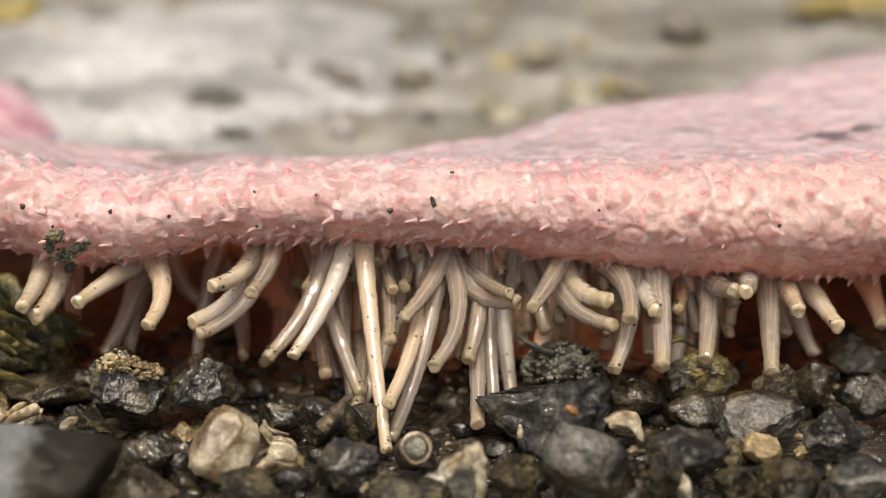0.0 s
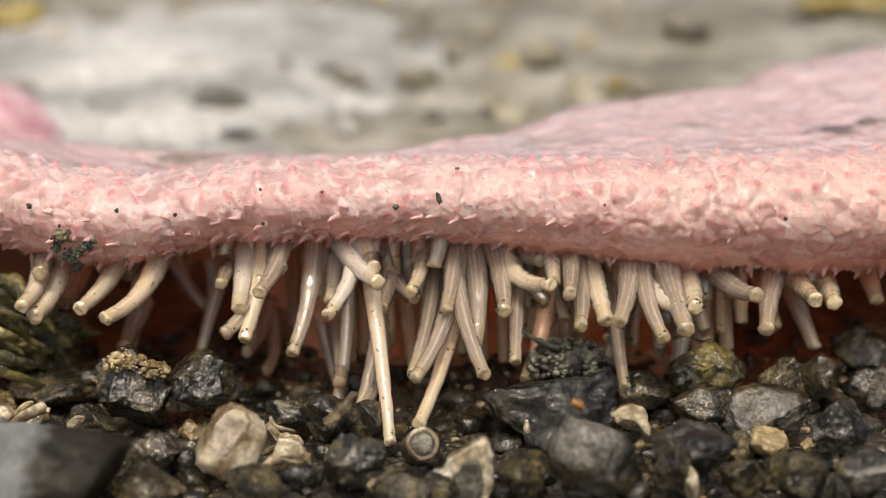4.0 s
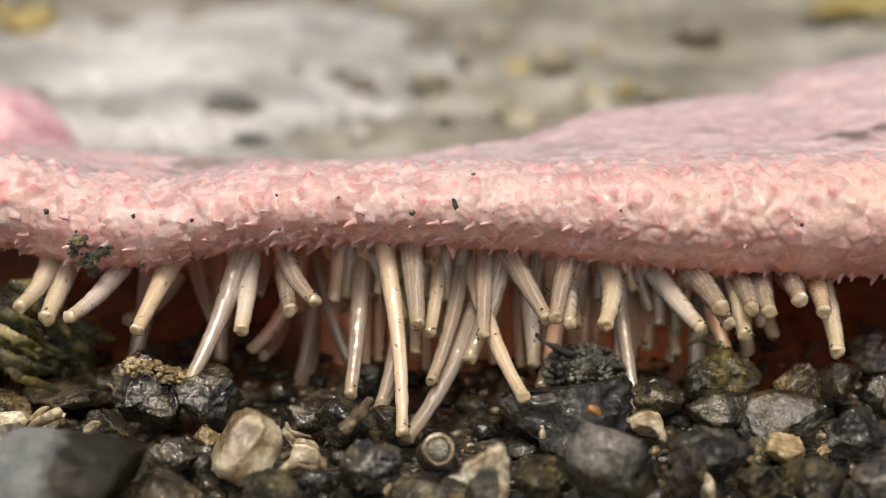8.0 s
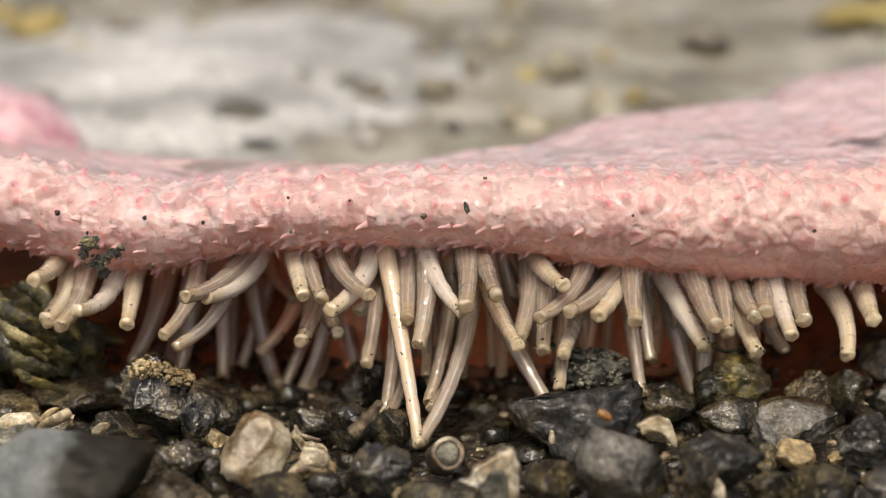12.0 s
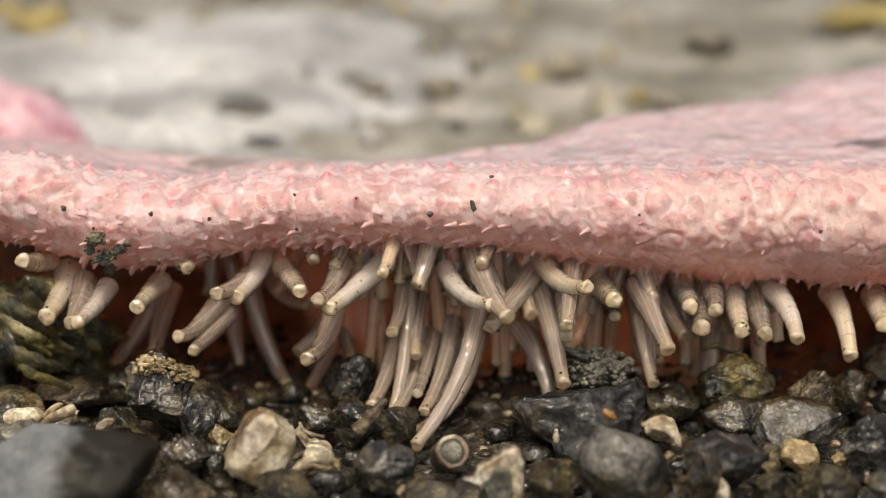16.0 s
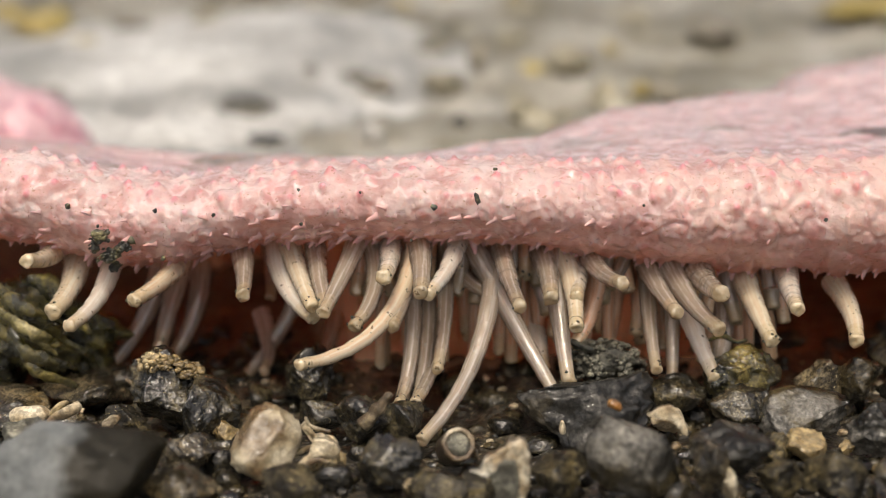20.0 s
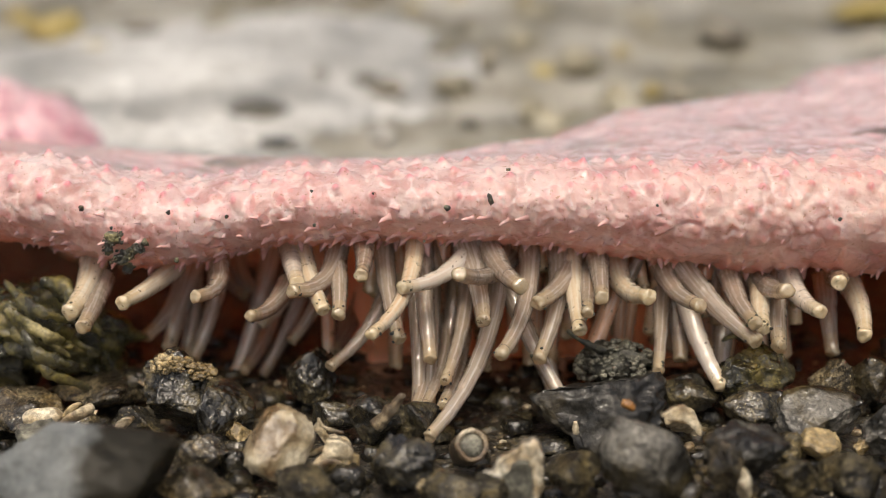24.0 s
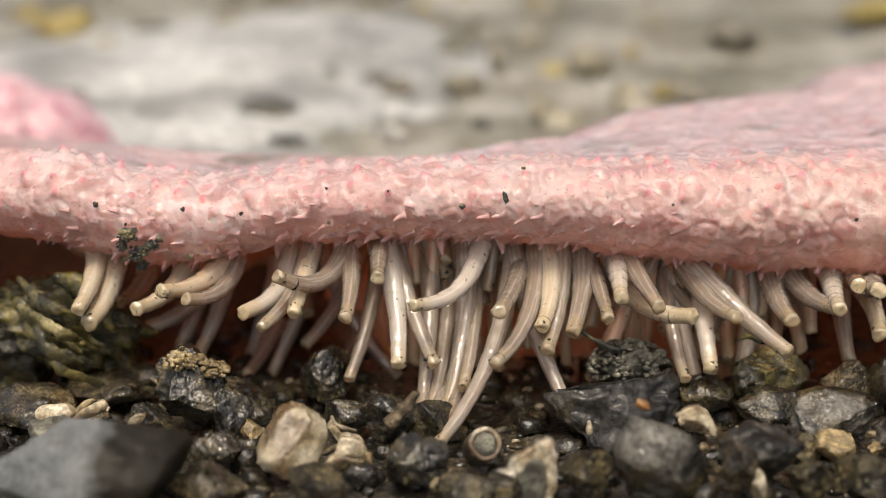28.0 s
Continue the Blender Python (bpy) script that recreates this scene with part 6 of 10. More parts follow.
tube_foot(0.88, 0.0099, -0.0046, 32, [
    (0, -15.9, 17.6, -12.9, 10.3, -9.5, 4.1),
    (1, -13.2, 17.0, -11.1, 9.2, -9.6, 2.2),
    (3, -13.2, 22.0, -13.2, 20.8, -13.2, 19.6),
    (6, -13.2, 18.7, -14.2, 11.4, -15.6, 4.8),
    (7, -12.4, 6.6, -12.5, 4.6, -13.2, 3.0),
    (8, -12.4, 17.9, -12.5, 10.6, -13.1, 4.1),
    (9, -11.1, 18.4, -11.7, 11.6, -13.2, 5.5),
    (10, -10.7, 17.6, -11.3, 12.0, -12.6, 7.1),
    (11, -12.1, 8.8, -12.0, 8.1, -12.4, 7.9),
    (12, -12.0, 18.4, -11.7, 12.9, -12.3, 8.2),
    (15, -11.0, 17.4, -10.7, 9.9, -11.7, 3.2),
    (16, -10.0, 6.8, -11.0, 4.1, -12.3, 2.8),
    (17, -9.7, 17.7, -10.2, 9.7, -12.9, 2.8),
    (18, -9.7, 22.7, -9.7, 21.5, -9.7, 20.3),
    (19, -9.8, 17.7, -9.2, 9.4, -10.7, 2.1),
    (20, -9.4, 17.4, -8.6, 9.4, -9.8, 2.5),
    (21, -9.1, 18.0, -8.6, 9.7, -9.7, 2.4),
    (24, -10.7, 17.6, -9.6, 9.3, -9.5, 1.9),
    (25, -10.2, 9.4, -9.4, 5.2, -10.1, 1.9),
    (26, -9.6, 17.6, -9.1, 9.3, -10.3, 2.0),
    (27, -9.6, 22.6, -9.6, 21.4, -9.6, 20.2),
    (28, -10.0, 17.3, -9.9, 8.8, -10.7, 1.1)])
tube_foot(0.90, 0.0044, -0.0141, 33, [
    (0, -9.3, 18.9, -7.8, 9.5, -6.1, 1.1),
    (1, -10.3, 18.4, -7.8, 9.7, -6.0, 1.9),
    (2, -9.4, 13.9, -7.7, 8.6, -6.3, 3.1),
    (3, -9.7, 18.7, -7.9, 9.5, -6.5, 1.2),
    (6, -10.0, 20.0, -8.2, 10.7, -6.5, 2.4),
    (7, -9.2, 12.5, -7.6, 9.1, -6.2, 3.6),
    (8, -9.5, 19.2, -7.6, 10.8, -6.9, 3.2),
    (9, -9.9, 19.7, -7.6, 10.6, -6.6, 2.4),
    (10, -9.9, 18.9, -7.5, 9.7, -6.3, 1.3),
    (11, -8.9, 11.8, -7.6, 7.8, -6.6, 3.6),
    (12, -10.7, 19.7, -8.3, 10.5, -6.3, 2.4),
    (15, -10.2, 24.0, -10.2, 22.8, -10.2, 21.6),
    (17, -10.2, 19.0, -10.5, 16.3, -11.8, 14.6),
    (18, -8.4, 19.0, -11.6, 11.4, -19.2, 9.6),
    (19, -10.2, 19.0, -12.6, 11.7, -19.9, 10.6),
    (20, -8.1, 18.6, -12.0, 11.5, -19.7, 10.0),
    (21, -9.4, 19.2, -10.5, 12.2, -14.0, 7.3),
    (24, -9.8, 18.8, -10.7, 15.2, -13.6, 13.5),
    (26, -9.1, 18.8, -8.3, 17.1, -7.8, 15.9),
    (27, -9.1, 23.8, -9.1, 22.6, -9.1, 21.4),
    (28, -9.1, 23.8, -9.1, 22.6, -9.1, 21.4)])
tube_foot(0.85, 0.0122, -0.0049, 34, [
    (0, -7.1, 16.9, -6.4, 13.3, -5.9, 10.2),
    (1, -7.1, 21.9, -7.1, 20.7, -7.1, 19.5),
    (3, -7.6, 16.8, -8.4, 8.8, -10.1, 1.8),
    (6, -7.3, 18.1, -8.1, 9.7, -10.1, 2.5),
    (8, -7.0, 17.3, -7.8, 9.1, -9.9, 2.1),
    (9, -8.3, 17.9, -8.7, 9.4, -10.0, 1.9),
    (10, -8.2, 17.0, -8.7, 8.5, -10.0, 1.1),
    (12, -9.7, 17.9, -9.5, 9.3, -10.4, 1.9),
    (15, -8.6, 16.9, -8.7, 9.0, -9.8, 2.0),
    (17, -9.4, 17.2, -8.7, 9.0, -10.0, 2.2),
    (18, -6.8, 17.1, -7.7, 9.1, -9.8, 2.2),
    (19, -7.8, 17.1, -7.3, 9.1, -8.7, 2.2),
    (20, -7.8, 16.8, -6.9, 8.8, -8.2, 1.9),
    (21, -8.2, 17.4, -7.3, 8.9, -8.4, 1.8),
    (24, -8.1, 17.0, -8.0, 8.9, -8.2, 1.7),
    (25, -7.6, 8.7, -7.7, 4.9, -9.2, 1.6),
    (26, -7.3, 17.0, -7.2, 8.8, -8.7, 1.8),
    (27, -6.8, 16.8, -7.4, 8.5, -9.8, 1.5),
    (28, -7.7, 16.8, -7.9, 8.8, -9.4, 1.9)])
tube_foot(0.96, 0.0067, -0.0042, 35, [
    (0, -8.2, 24.1, -8.2, 22.9, -8.2, 21.7),
    (2, -8.8, 16.1, -9.2, 16.1, -8.6, 16.6),
    (10, -8.2, 24.1, -8.2, 22.9, -8.2, 21.7),
    (12, -8.2, 19.1, -7.9, 16.1, -7.7, 13.3),
    (15, -8.1, 23.4, -8.1, 22.2, -8.1, 21.0),
    (17, -8.1, 18.4, -7.4, 14.0, -5.8, 10.0),
    (18, -8.1, 18.4, -8.3, 14.6, -8.7, 11.0),
    (19, -9.1, 18.5, -9.2, 14.8, -10.9, 12.0),
    (20, -9.2, 18.2, -9.3, 14.4, -10.6, 11.4),
    (21, -9.2, 18.7, -9.6, 14.6, -10.9, 10.9),
    (24, -9.1, 18.3, -8.7, 12.9, -8.0, 7.8),
    (25, -8.0, 12.4, -7.7, 11.1, -7.7, 10.7),
    (26, -6.1, 18.2, -6.1, 10.6, -7.4, 3.9),
    (27, -6.1, 23.2, -6.1, 22.0, -6.1, 20.8),
    (28, -5.6, 18.0, -5.8, 9.7, -7.5, 2.3)])
tube_foot(0.89, 0.0148, 0.0001, 36, [
    (0, -7.9, 16.3, -7.0, 15.4, -5.8, 14.7),
    (1, -7.9, 21.3, -7.9, 20.1, -7.9, 18.9),
    (3, -8.1, 16.1, -6.6, 13.6, -3.3, 13.5),
    (6, -7.6, 17.5, -6.8, 14.7, -6.7, 12.4),
    (7, -6.5, 13.9, -6.5, 12.3, -6.8, 11.6),
    (8, -6.4, 16.6, -6.0, 11.8, -5.8, 7.5),
    (9, -6.4, 21.6, -6.4, 20.4, -6.4, 19.2),
    (10, -6.4, 21.6, -6.4, 20.4, -6.4, 19.2),
    (12, -6.0, 17.1, -5.9, 10.9, -5.7, 5.3),
    (15, -5.7, 16.2, -6.0, 9.6, -5.7, 3.7),
    (16, -6.7, 14.2, -7.5, 10.4, -7.6, 7.4),
    (17, -5.7, 16.5, -6.0, 8.8, -7.6, 2.2),
    (18, -5.7, 16.4, -5.9, 8.2, -8.1, 1.1),
    (19, -5.7, 21.4, -5.7, 20.2, -5.7, 19.0),
    (25, -4.8, 5.0, -5.8, 2.9, -7.7, 2.6),
    (28, -5.7, 21.4, -5.7, 20.2, -5.7, 19.0)])
tube_foot(0.83, 0.0108, -0.0055, 37, [
    (0, 1.5, 16.7, 4.0, 15.5, 7.2, 15.7),
    (1, 1.5, 21.7, 1.5, 20.5, 1.5, 19.3),
    (3, -1.7, 17.0, -2.9, 9.9, -6.2, 4.2),
    (6, -1.8, 18.2, -0.8, 14.5, 1.7, 12.0),
    (8, -0.1, 17.4, -1.4, 11.2, -3.8, 6.0),
    (9, -2.7, 18.0, -3.2, 10.8, -4.5, 4.5),
    (10, -1.5, 17.1, -2.4, 10.1, -4.8, 4.3),
    (12, -2.6, 18.0, -3.3, 10.6, -5.3, 4.1),
    (15, -3.4, 17.1, -3.9, 10.0, -5.6, 3.9),
    (16, -2.4, 6.6, -4.0, 4.2, -5.5, 3.6),
    (17, -4.7, 17.4, -4.6, 10.5, -5.5, 4.5),
    (18, -3.9, 17.3, -3.8, 8.4, -6.3, 1.1),
    (19, -3.7, 17.4, -4.4, 11.7, -5.2, 6.8),
    (20, -5.2, 17.0, -4.8, 11.4, -5.6, 6.8),
    (21, -4.0, 17.6, -4.4, 11.3, -5.9, 6.0),
    (24, -3.9, 17.1, -4.2, 10.7, -6.2, 5.6),
    (26, -4.8, 17.2, -4.8, 10.4, -6.7, 5.0),
    (27, -4.4, 17.0, -5.0, 9.9, -6.9, 3.8),
    (28, -5.0, 17.0, -4.6, 10.4, -5.8, 4.8)])
tube_foot(0.85, 0.0125, 0.0028, 38, [
    (0, -4.7, 16.8, -4.3, 15.4, -4.5, 14.3),
    (1, -4.7, 21.8, -4.7, 20.6, -4.7, 19.4),
    (3, -4.7, 21.8, -4.7, 20.6, -4.7, 19.4),
    (6, -3.7, 18.0, -4.2, 9.3, -5.9, 1.1),
    (8, -3.7, 23.0, -3.7, 21.8, -3.7, 20.6),
    (11, -4.0, 5.1, -4.7, 3.0, -5.4, 1.8),
    (17, -3.9, 21.9, -3.9, 20.7, -3.9, 19.5),
    (18, -3.9, 16.9, -1.8, 14.1, 1.4, 12.7),
    (19, -5.1, 16.9, -2.8, 14.0, 1.0, 12.7),
    (20, -5.1, 16.6, -2.7, 14.0, 0.9, 12.6),
    (21, -5.1, 21.6, -5.1, 20.4, -5.1, 19.2),
    (24, -5.1, 16.8, -5.6, 9.1, -7.4, 2.1),
    (26, -5.1, 21.8, -5.1, 20.6, -5.1, 19.4),
    (28, -5.1, 21.8, -5.1, 20.6, -5.1, 19.4)])
tube_foot(0.88, 0.0047, -0.0065, 39, [
    (0, -11.2, 18.8, -13.3, 13.5, -16.4, 9.1),
    (1, -11.3, 18.3, -13.2, 14.1, -16.2, 11.0),
    (2, -11.7, 15.2, -13.0, 14.0, -14.4, 13.4),
    (3, -10.7, 18.6, -11.3, 15.9, -13.2, 14.1),
    (6, -10.3, 19.9, -11.5, 15.3, -13.4, 11.4),
    (8, -7.2, 24.6, -7.2, 23.4, -7.2, 22.2),
    (9, -7.2, 19.6, -6.6, 15.7, -5.7, 12.1),
    (10, -6.6, 18.7, -5.3, 15.1, -3.8, 11.9),
    (11, -6.2, 16.5, -4.5, 13.9, -3.5, 11.6),
    (12, -6.2, 19.5, -4.4, 16.6, -1.8, 14.6),
    (15, -5.2, 18.6, -3.4, 15.9, -0.3, 14.4),
    (16, -4.1, 16.0, -2.1, 14.8, 0.7, 15.1),
    (17, -3.4, 18.8, -2.7, 16.9, -1.7, 15.3),
    (18, -3.8, 18.8, -3.8, 16.9, -4.4, 15.2),
    (20, -3.4, 18.4, -4.6, 16.7, -6.4, 15.6),
    (21, -4.0, 19.0, -5.6, 17.2, -7.9, 16.1),
    (24, -3.0, 18.5, -6.4, 16.4, -10.6, 16.4),
    (25, -5.9, 17.3, -8.1, 16.1, -10.7, 16.2),
    (26, -3.6, 18.6, -6.7, 16.7, -10.2, 15.7),
    (27, -4.2, 18.4, -7.2, 16.3, -10.2, 14.5),
    (28, -3.8, 18.4, -6.4, 14.5, -11.0, 14.2)])
tube_foot(0.95, 0.0047, -0.0066, 40, [
    (0, -6.3, 24.1, -6.3, 22.9, -6.3, 21.7),
    (2, -8.9, 2.6, -9.0, 2.5, -9.3, 2.5),
    (6, -6.3, 24.1, -6.3, 22.9, -6.3, 21.7),
    (8, -6.3, 19.1, -5.8, 15.9, -5.3, 12.9),
    (9, -5.9, 19.6, -5.1, 15.9, -4.7, 12.4),
    (10, -3.8, 18.7, -4.4, 14.8, -5.3, 11.3),
    (11, -6.9, 14.4, -5.5, 11.9, -4.1, 11.6),
    (12, -5.7, 19.5, -5.6, 15.1, -6.3, 11.1),
    (15, -5.4, 18.6, -6.4, 14.2, -8.1, 10.2),
    (17, -6.3, 23.9, -6.3, 22.7, -6.3, 21.5),
    (18, -6.3, 18.9, -6.5, 16.0, -6.9, 13.3),
    (19, -5.9, 18.9, -6.6, 16.9, -7.6, 15.3),
    (20, -7.9, 18.6, -7.4, 17.2, -7.3, 15.9),
    (21, -5.5, 19.0, -3.4, 15.5, 0.8, 14.5),
    (24, -3.9, 18.5, -2.6, 15.4, -2.0, 12.8),
    (25, -3.0, 13.5, -3.0, 12.7, -4.2, 12.8),
    (26, -2.0, 18.6, -2.8, 14.9, -5.9, 13.2),
    (27, -3.6, 18.4, -4.5, 14.9, -7.7, 13.6),
    (28, -3.6, 23.4, -3.6, 22.2, -3.6, 21.0)])
tube_foot(1.01, 0.0049, -0.0092, 41, [
    (0, -0.6, 24.6, -0.6, 23.4, -0.6, 22.2),
    (2, -2.2, 2.5, -3.7, 1.5, -5.4, 1.2),
    (3, -0.6, 24.6, -0.6, 23.4, -0.6, 22.2),
    (6, -0.6, 19.6, -1.5, 9.8, -4.6, 1.1),
    (8, -1.4, 24.4, -1.4, 23.2, -1.4, 22.0),
    (9, -1.4, 19.4, -1.8, 15.9, -2.5, 12.9),
    (10, -1.9, 18.6, -2.2, 16.1, -1.9, 14.0),
    (12, -1.3, 19.3, -0.9, 17.4, -1.2, 16.0),
    (15, -1.3, 18.4, -0.3, 17.5, 0.9, 17.1),
    (17, -0.5, 18.5, 1.2, 14.8, 4.1, 12.2),
    (18, -0.5, 23.5, -0.5, 22.3, -0.5, 21.1),
    (20, -0.3, 23.7, -0.3, 22.5, -0.3, 21.3),
    (21, -0.3, 18.7, 0.8, 17.2, 0.4, 16.2),
    (24, -1.1, 18.2, 0.1, 17.3, 1.9, 17.2),
    (25, 0.7, 14.8, 1.5, 16.0, 1.9, 17.2),
    (26, -1.3, 18.3, 0.3, 17.1, 2.6, 17.0),
    (27, -1.3, 23.3, -1.3, 22.1, -1.3, 20.9),
    (28, -1.3, 23.3, -1.3, 22.1, -1.3, 20.9)])
tube_foot(0.90, 0.0112, -0.0029, 42, [
    (0, -4.4, 17.2, -6.1, 8.5, -9.7, 1.1),
    (1, -4.4, 22.2, -4.4, 21.0, -4.4, 19.8),
    (3, -3.2, 16.9, -3.4, 16.2, -3.9, 15.7),
    (6, -2.1, 18.2, -2.7, 14.9, -5.0, 12.7),
    (7, -1.9, 14.1, -2.9, 12.5, -4.4, 12.5),
    (8, -3.0, 17.4, -3.3, 13.9, -4.0, 10.8),
    (9, -2.7, 17.9, -1.2, 14.5, 1.2, 12.0),
    (10, -1.6, 16.9, -0.2, 12.7, 2.5, 9.5),
    (12, -1.6, 21.9, -1.6, 20.7, -1.6, 19.5),
    (16, -0.3, 7.2, -2.4, 1.6, -6.9, -0.8),
    (17, -0.7, 21.9, -0.7, 20.7, -0.7, 19.5),
    (18, -0.7, 16.9, 3.5, 9.4, 7.8, 2.9),
    (19, -0.7, 21.9, -0.7, 20.7, -0.7, 19.5),
    (25, -0.9, 9.0, -2.4, 4.0, -7.0, -0.1),
    (26, -0.9, 21.7, -0.9, 20.5, -0.9, 19.3),
    (27, -0.9, 16.7, 0.3, 13.9, 2.3, 11.9),
    (28, -0.9, 21.7, -0.9, 20.5, -0.9, 19.3)])
tube_foot(0.90, 0.0067, -0.0046, 43, [
    (0, 0.5, 18.0, -1.4, 15.0, -4.2, 12.8),
    (1, 0.3, 17.4, -1.6, 13.8, -4.4, 10.9),
    (2, -0.1, 14.6, -0.9, 12.1, -1.9, 10.4),
    (3, 1.0, 17.7, 0.4, 14.9, -0.7, 12.5),
    (6, -0.4, 19.0, 0.3, 17.2, 0.8, 15.7),
    (7, 0.8, 14.5, 0.7, 14.7, 0.8, 15.2),
    (8, 2.6, 18.0, 2.2, 14.4, 2.0, 11.0),
    (9, 2.0, 18.3, 4.4, 10.2, 7.0, 2.8),
    (10, 0.7, 17.5, 4.1, 9.5, 8.3, 2.6),
    (11, 1.5, 10.4, 5.6, 6.6, 8.3, 3.0),
    (12, -0.2, 18.4, 3.7, 10.0, 8.4, 2.8),
    (15, -1.4, 17.7, 3.3, 9.9, 8.1, 3.3),
    (17, -1.4, 22.7, -1.4, 21.5, -1.4, 20.3),
    (18, -1.8, 23.0, -1.8, 21.8, -1.8, 20.6),
    (19, -1.8, 18.0, 3.8, 10.2, 7.9, 2.5),
    (20, -1.5, 17.7, 3.1, 10.1, 7.7, 3.1),
    (21, 1.6, 18.1, 3.8, 10.2, 7.2, 3.0),
    (24, -0.4, 17.8, 2.8, 9.6, 7.1, 2.5),
    (26, -0.1, 17.9, 2.7, 9.3, 5.7, 1.3),
    (27, 0.2, 17.4, 2.8, 8.9, 5.5, 1.1),
    (28, -0.1, 17.7, 2.3, 9.3, 5.9, 1.7)])
tube_foot(0.99, 0.0075, -0.0134, 44, [
    (0, -0.0, 17.7, 1.8, 13.2, -0.8, 10.1),
    (1, -0.4, 17.2, 0.5, 13.5, 1.2, 10.5),
    (2, 0.9, 13.0, 1.8, 11.2, 1.6, 10.1),
    (3, 0.3, 17.5, 1.2, 12.8, 2.9, 9.2),
    (6, -0.3, 18.7, 1.9, 12.3, 5.2, 7.5),
    (7, 4.9, 13.6, 4.2, 13.8, 3.6, 15.5),
    (8, 0.4, 23.7, 0.4, 22.5, 0.4, 21.3),
    (9, 0.4, 18.7, -1.2, 9.5, -5.6, 2.5),
    (10, 1.2, 17.8, -0.9, 8.6, -5.6, 1.7),
    (11, -0.2, 6.6, -1.9, 4.5, -5.2, 3.3),
    (12, 0.1, 18.7, -1.5, 9.4, -5.8, 2.5),
    (15, 0.6, 17.8, -1.5, 8.5, -6.6, 1.6),
    (17, 0.3, 18.1, -1.5, 8.4, -7.1, 1.8),
    (18, 0.3, 23.1, 0.3, 21.9, 0.3, 20.7),
    (19, 1.5, 18.0, -1.1, 8.3, -7.2, 1.8),
    (20, 1.0, 17.6, -1.1, 7.9, -7.0, 1.5),
    (21, 0.8, 18.2, -1.4, 8.5, -7.5, 2.0),
    (26, -0.1, 17.9, -2.2, 8.4, -7.8, 2.0),
    (27, 1.1, 17.7, -1.5, 8.3, -7.3, 1.7),
    (28, 0.0, 17.6, -2.5, 8.0, -8.2, 1.1)])
tube_foot(0.89, 0.0113, -0.0130, 45, [
    (0, -1.3, 17.1, -2.8, 10.6, -5.7, 5.8),
    (1, 1.5, 16.4, -1.7, 7.7, -6.1, 1.1),
    (3, 2.1, 16.7, -1.0, 8.1, -5.8, 1.7),
    (6, 2.5, 17.6, 3.3, 11.5, 4.0, 6.7),
    (7, 2.2, 6.1, 4.6, 6.4, 5.7, 6.9),
    (8, 0.5, 16.9, 2.7, 10.8, 6.0, 6.6),
    (9, 0.5, 21.9, 0.5, 20.7, 0.5, 19.5),
    (10, 0.5, 21.9, 0.5, 20.7, 0.5, 19.5),
    (12, 0.3, 17.5, 1.8, 14.4, 4.2, 12.8),
    (15, 0.3, 22.5, 0.3, 21.3, 0.3, 20.1),
    (17, 0.4, 22.1, 0.4, 20.9, 0.4, 19.7),
    (18, 0.4, 17.1, -1.1, 7.7, -7.0, 1.9),
    (19, 0.4, 22.1, 0.4, 20.9, 0.4, 19.7),
    (20, -0.1, 22.3, -0.1, 21.1, -0.1, 19.9),
    (21, -0.1, 17.3, 0.0, 16.8, -1.4, 18.2),
    (24, -0.1, 22.3, -0.1, 21.1, -0.1, 19.9),
    (25, 1.5, 6.7, 1.5, 7.6, -0.6, 9.5),
    (26, 1.2, 21.6, 1.2, 20.4, 1.2, 19.2),
    (27, 1.2, 16.6, 1.1, 11.0, 0.8, 6.7),
    (28, 1.2, 21.6, 1.2, 20.4, 1.2, 19.2)])
tube_foot(0.93, 0.0117, -0.0103, 46, [
    (0, 3.7, 16.4, 3.9, 8.9, 3.8, 2.5),
    (1, 2.9, 15.7, 3.5, 8.4, 3.4, 2.3),
    (2, 4.4, 2.4, 4.6, 1.8, 3.9, 1.9),
    (3, 3.8, 16.2, 3.8, 8.5, 3.8, 1.9),
    (6, 4.0, 17.7, 2.7, 12.4, 0.7, 8.4),
    (8, 3.3, 17.1, -0.4, 7.9, -6.3, 1.1),
    (9, 3.3, 22.1, 3.3, 20.9, 3.3, 19.7),
    (15, 3.5, 21.4, 3.5, 20.2, 3.5, 19.0),
    (17, 3.5, 16.4, 5.6, 10.0, 7.8, 4.9),
    (18, 3.5, 21.4, 3.5, 20.2, 3.5, 19.0),
    (21, 2.2, 21.6, 2.2, 20.4, 2.2, 19.2),
    (24, 2.2, 16.6, -0.7, 16.1, -4.4, 18.8),
    (25, 0.5, 13.8, -2.6, 15.9, -5.3, 19.3),
    (26, 1.0, 16.8, -1.7, 15.8, -5.5, 17.6),
    (27, 1.1, 16.6, -0.6, 15.7, -2.6, 15.6),
    (28, 1.4, 16.5, 0.2, 15.1, -1.8, 14.6)])
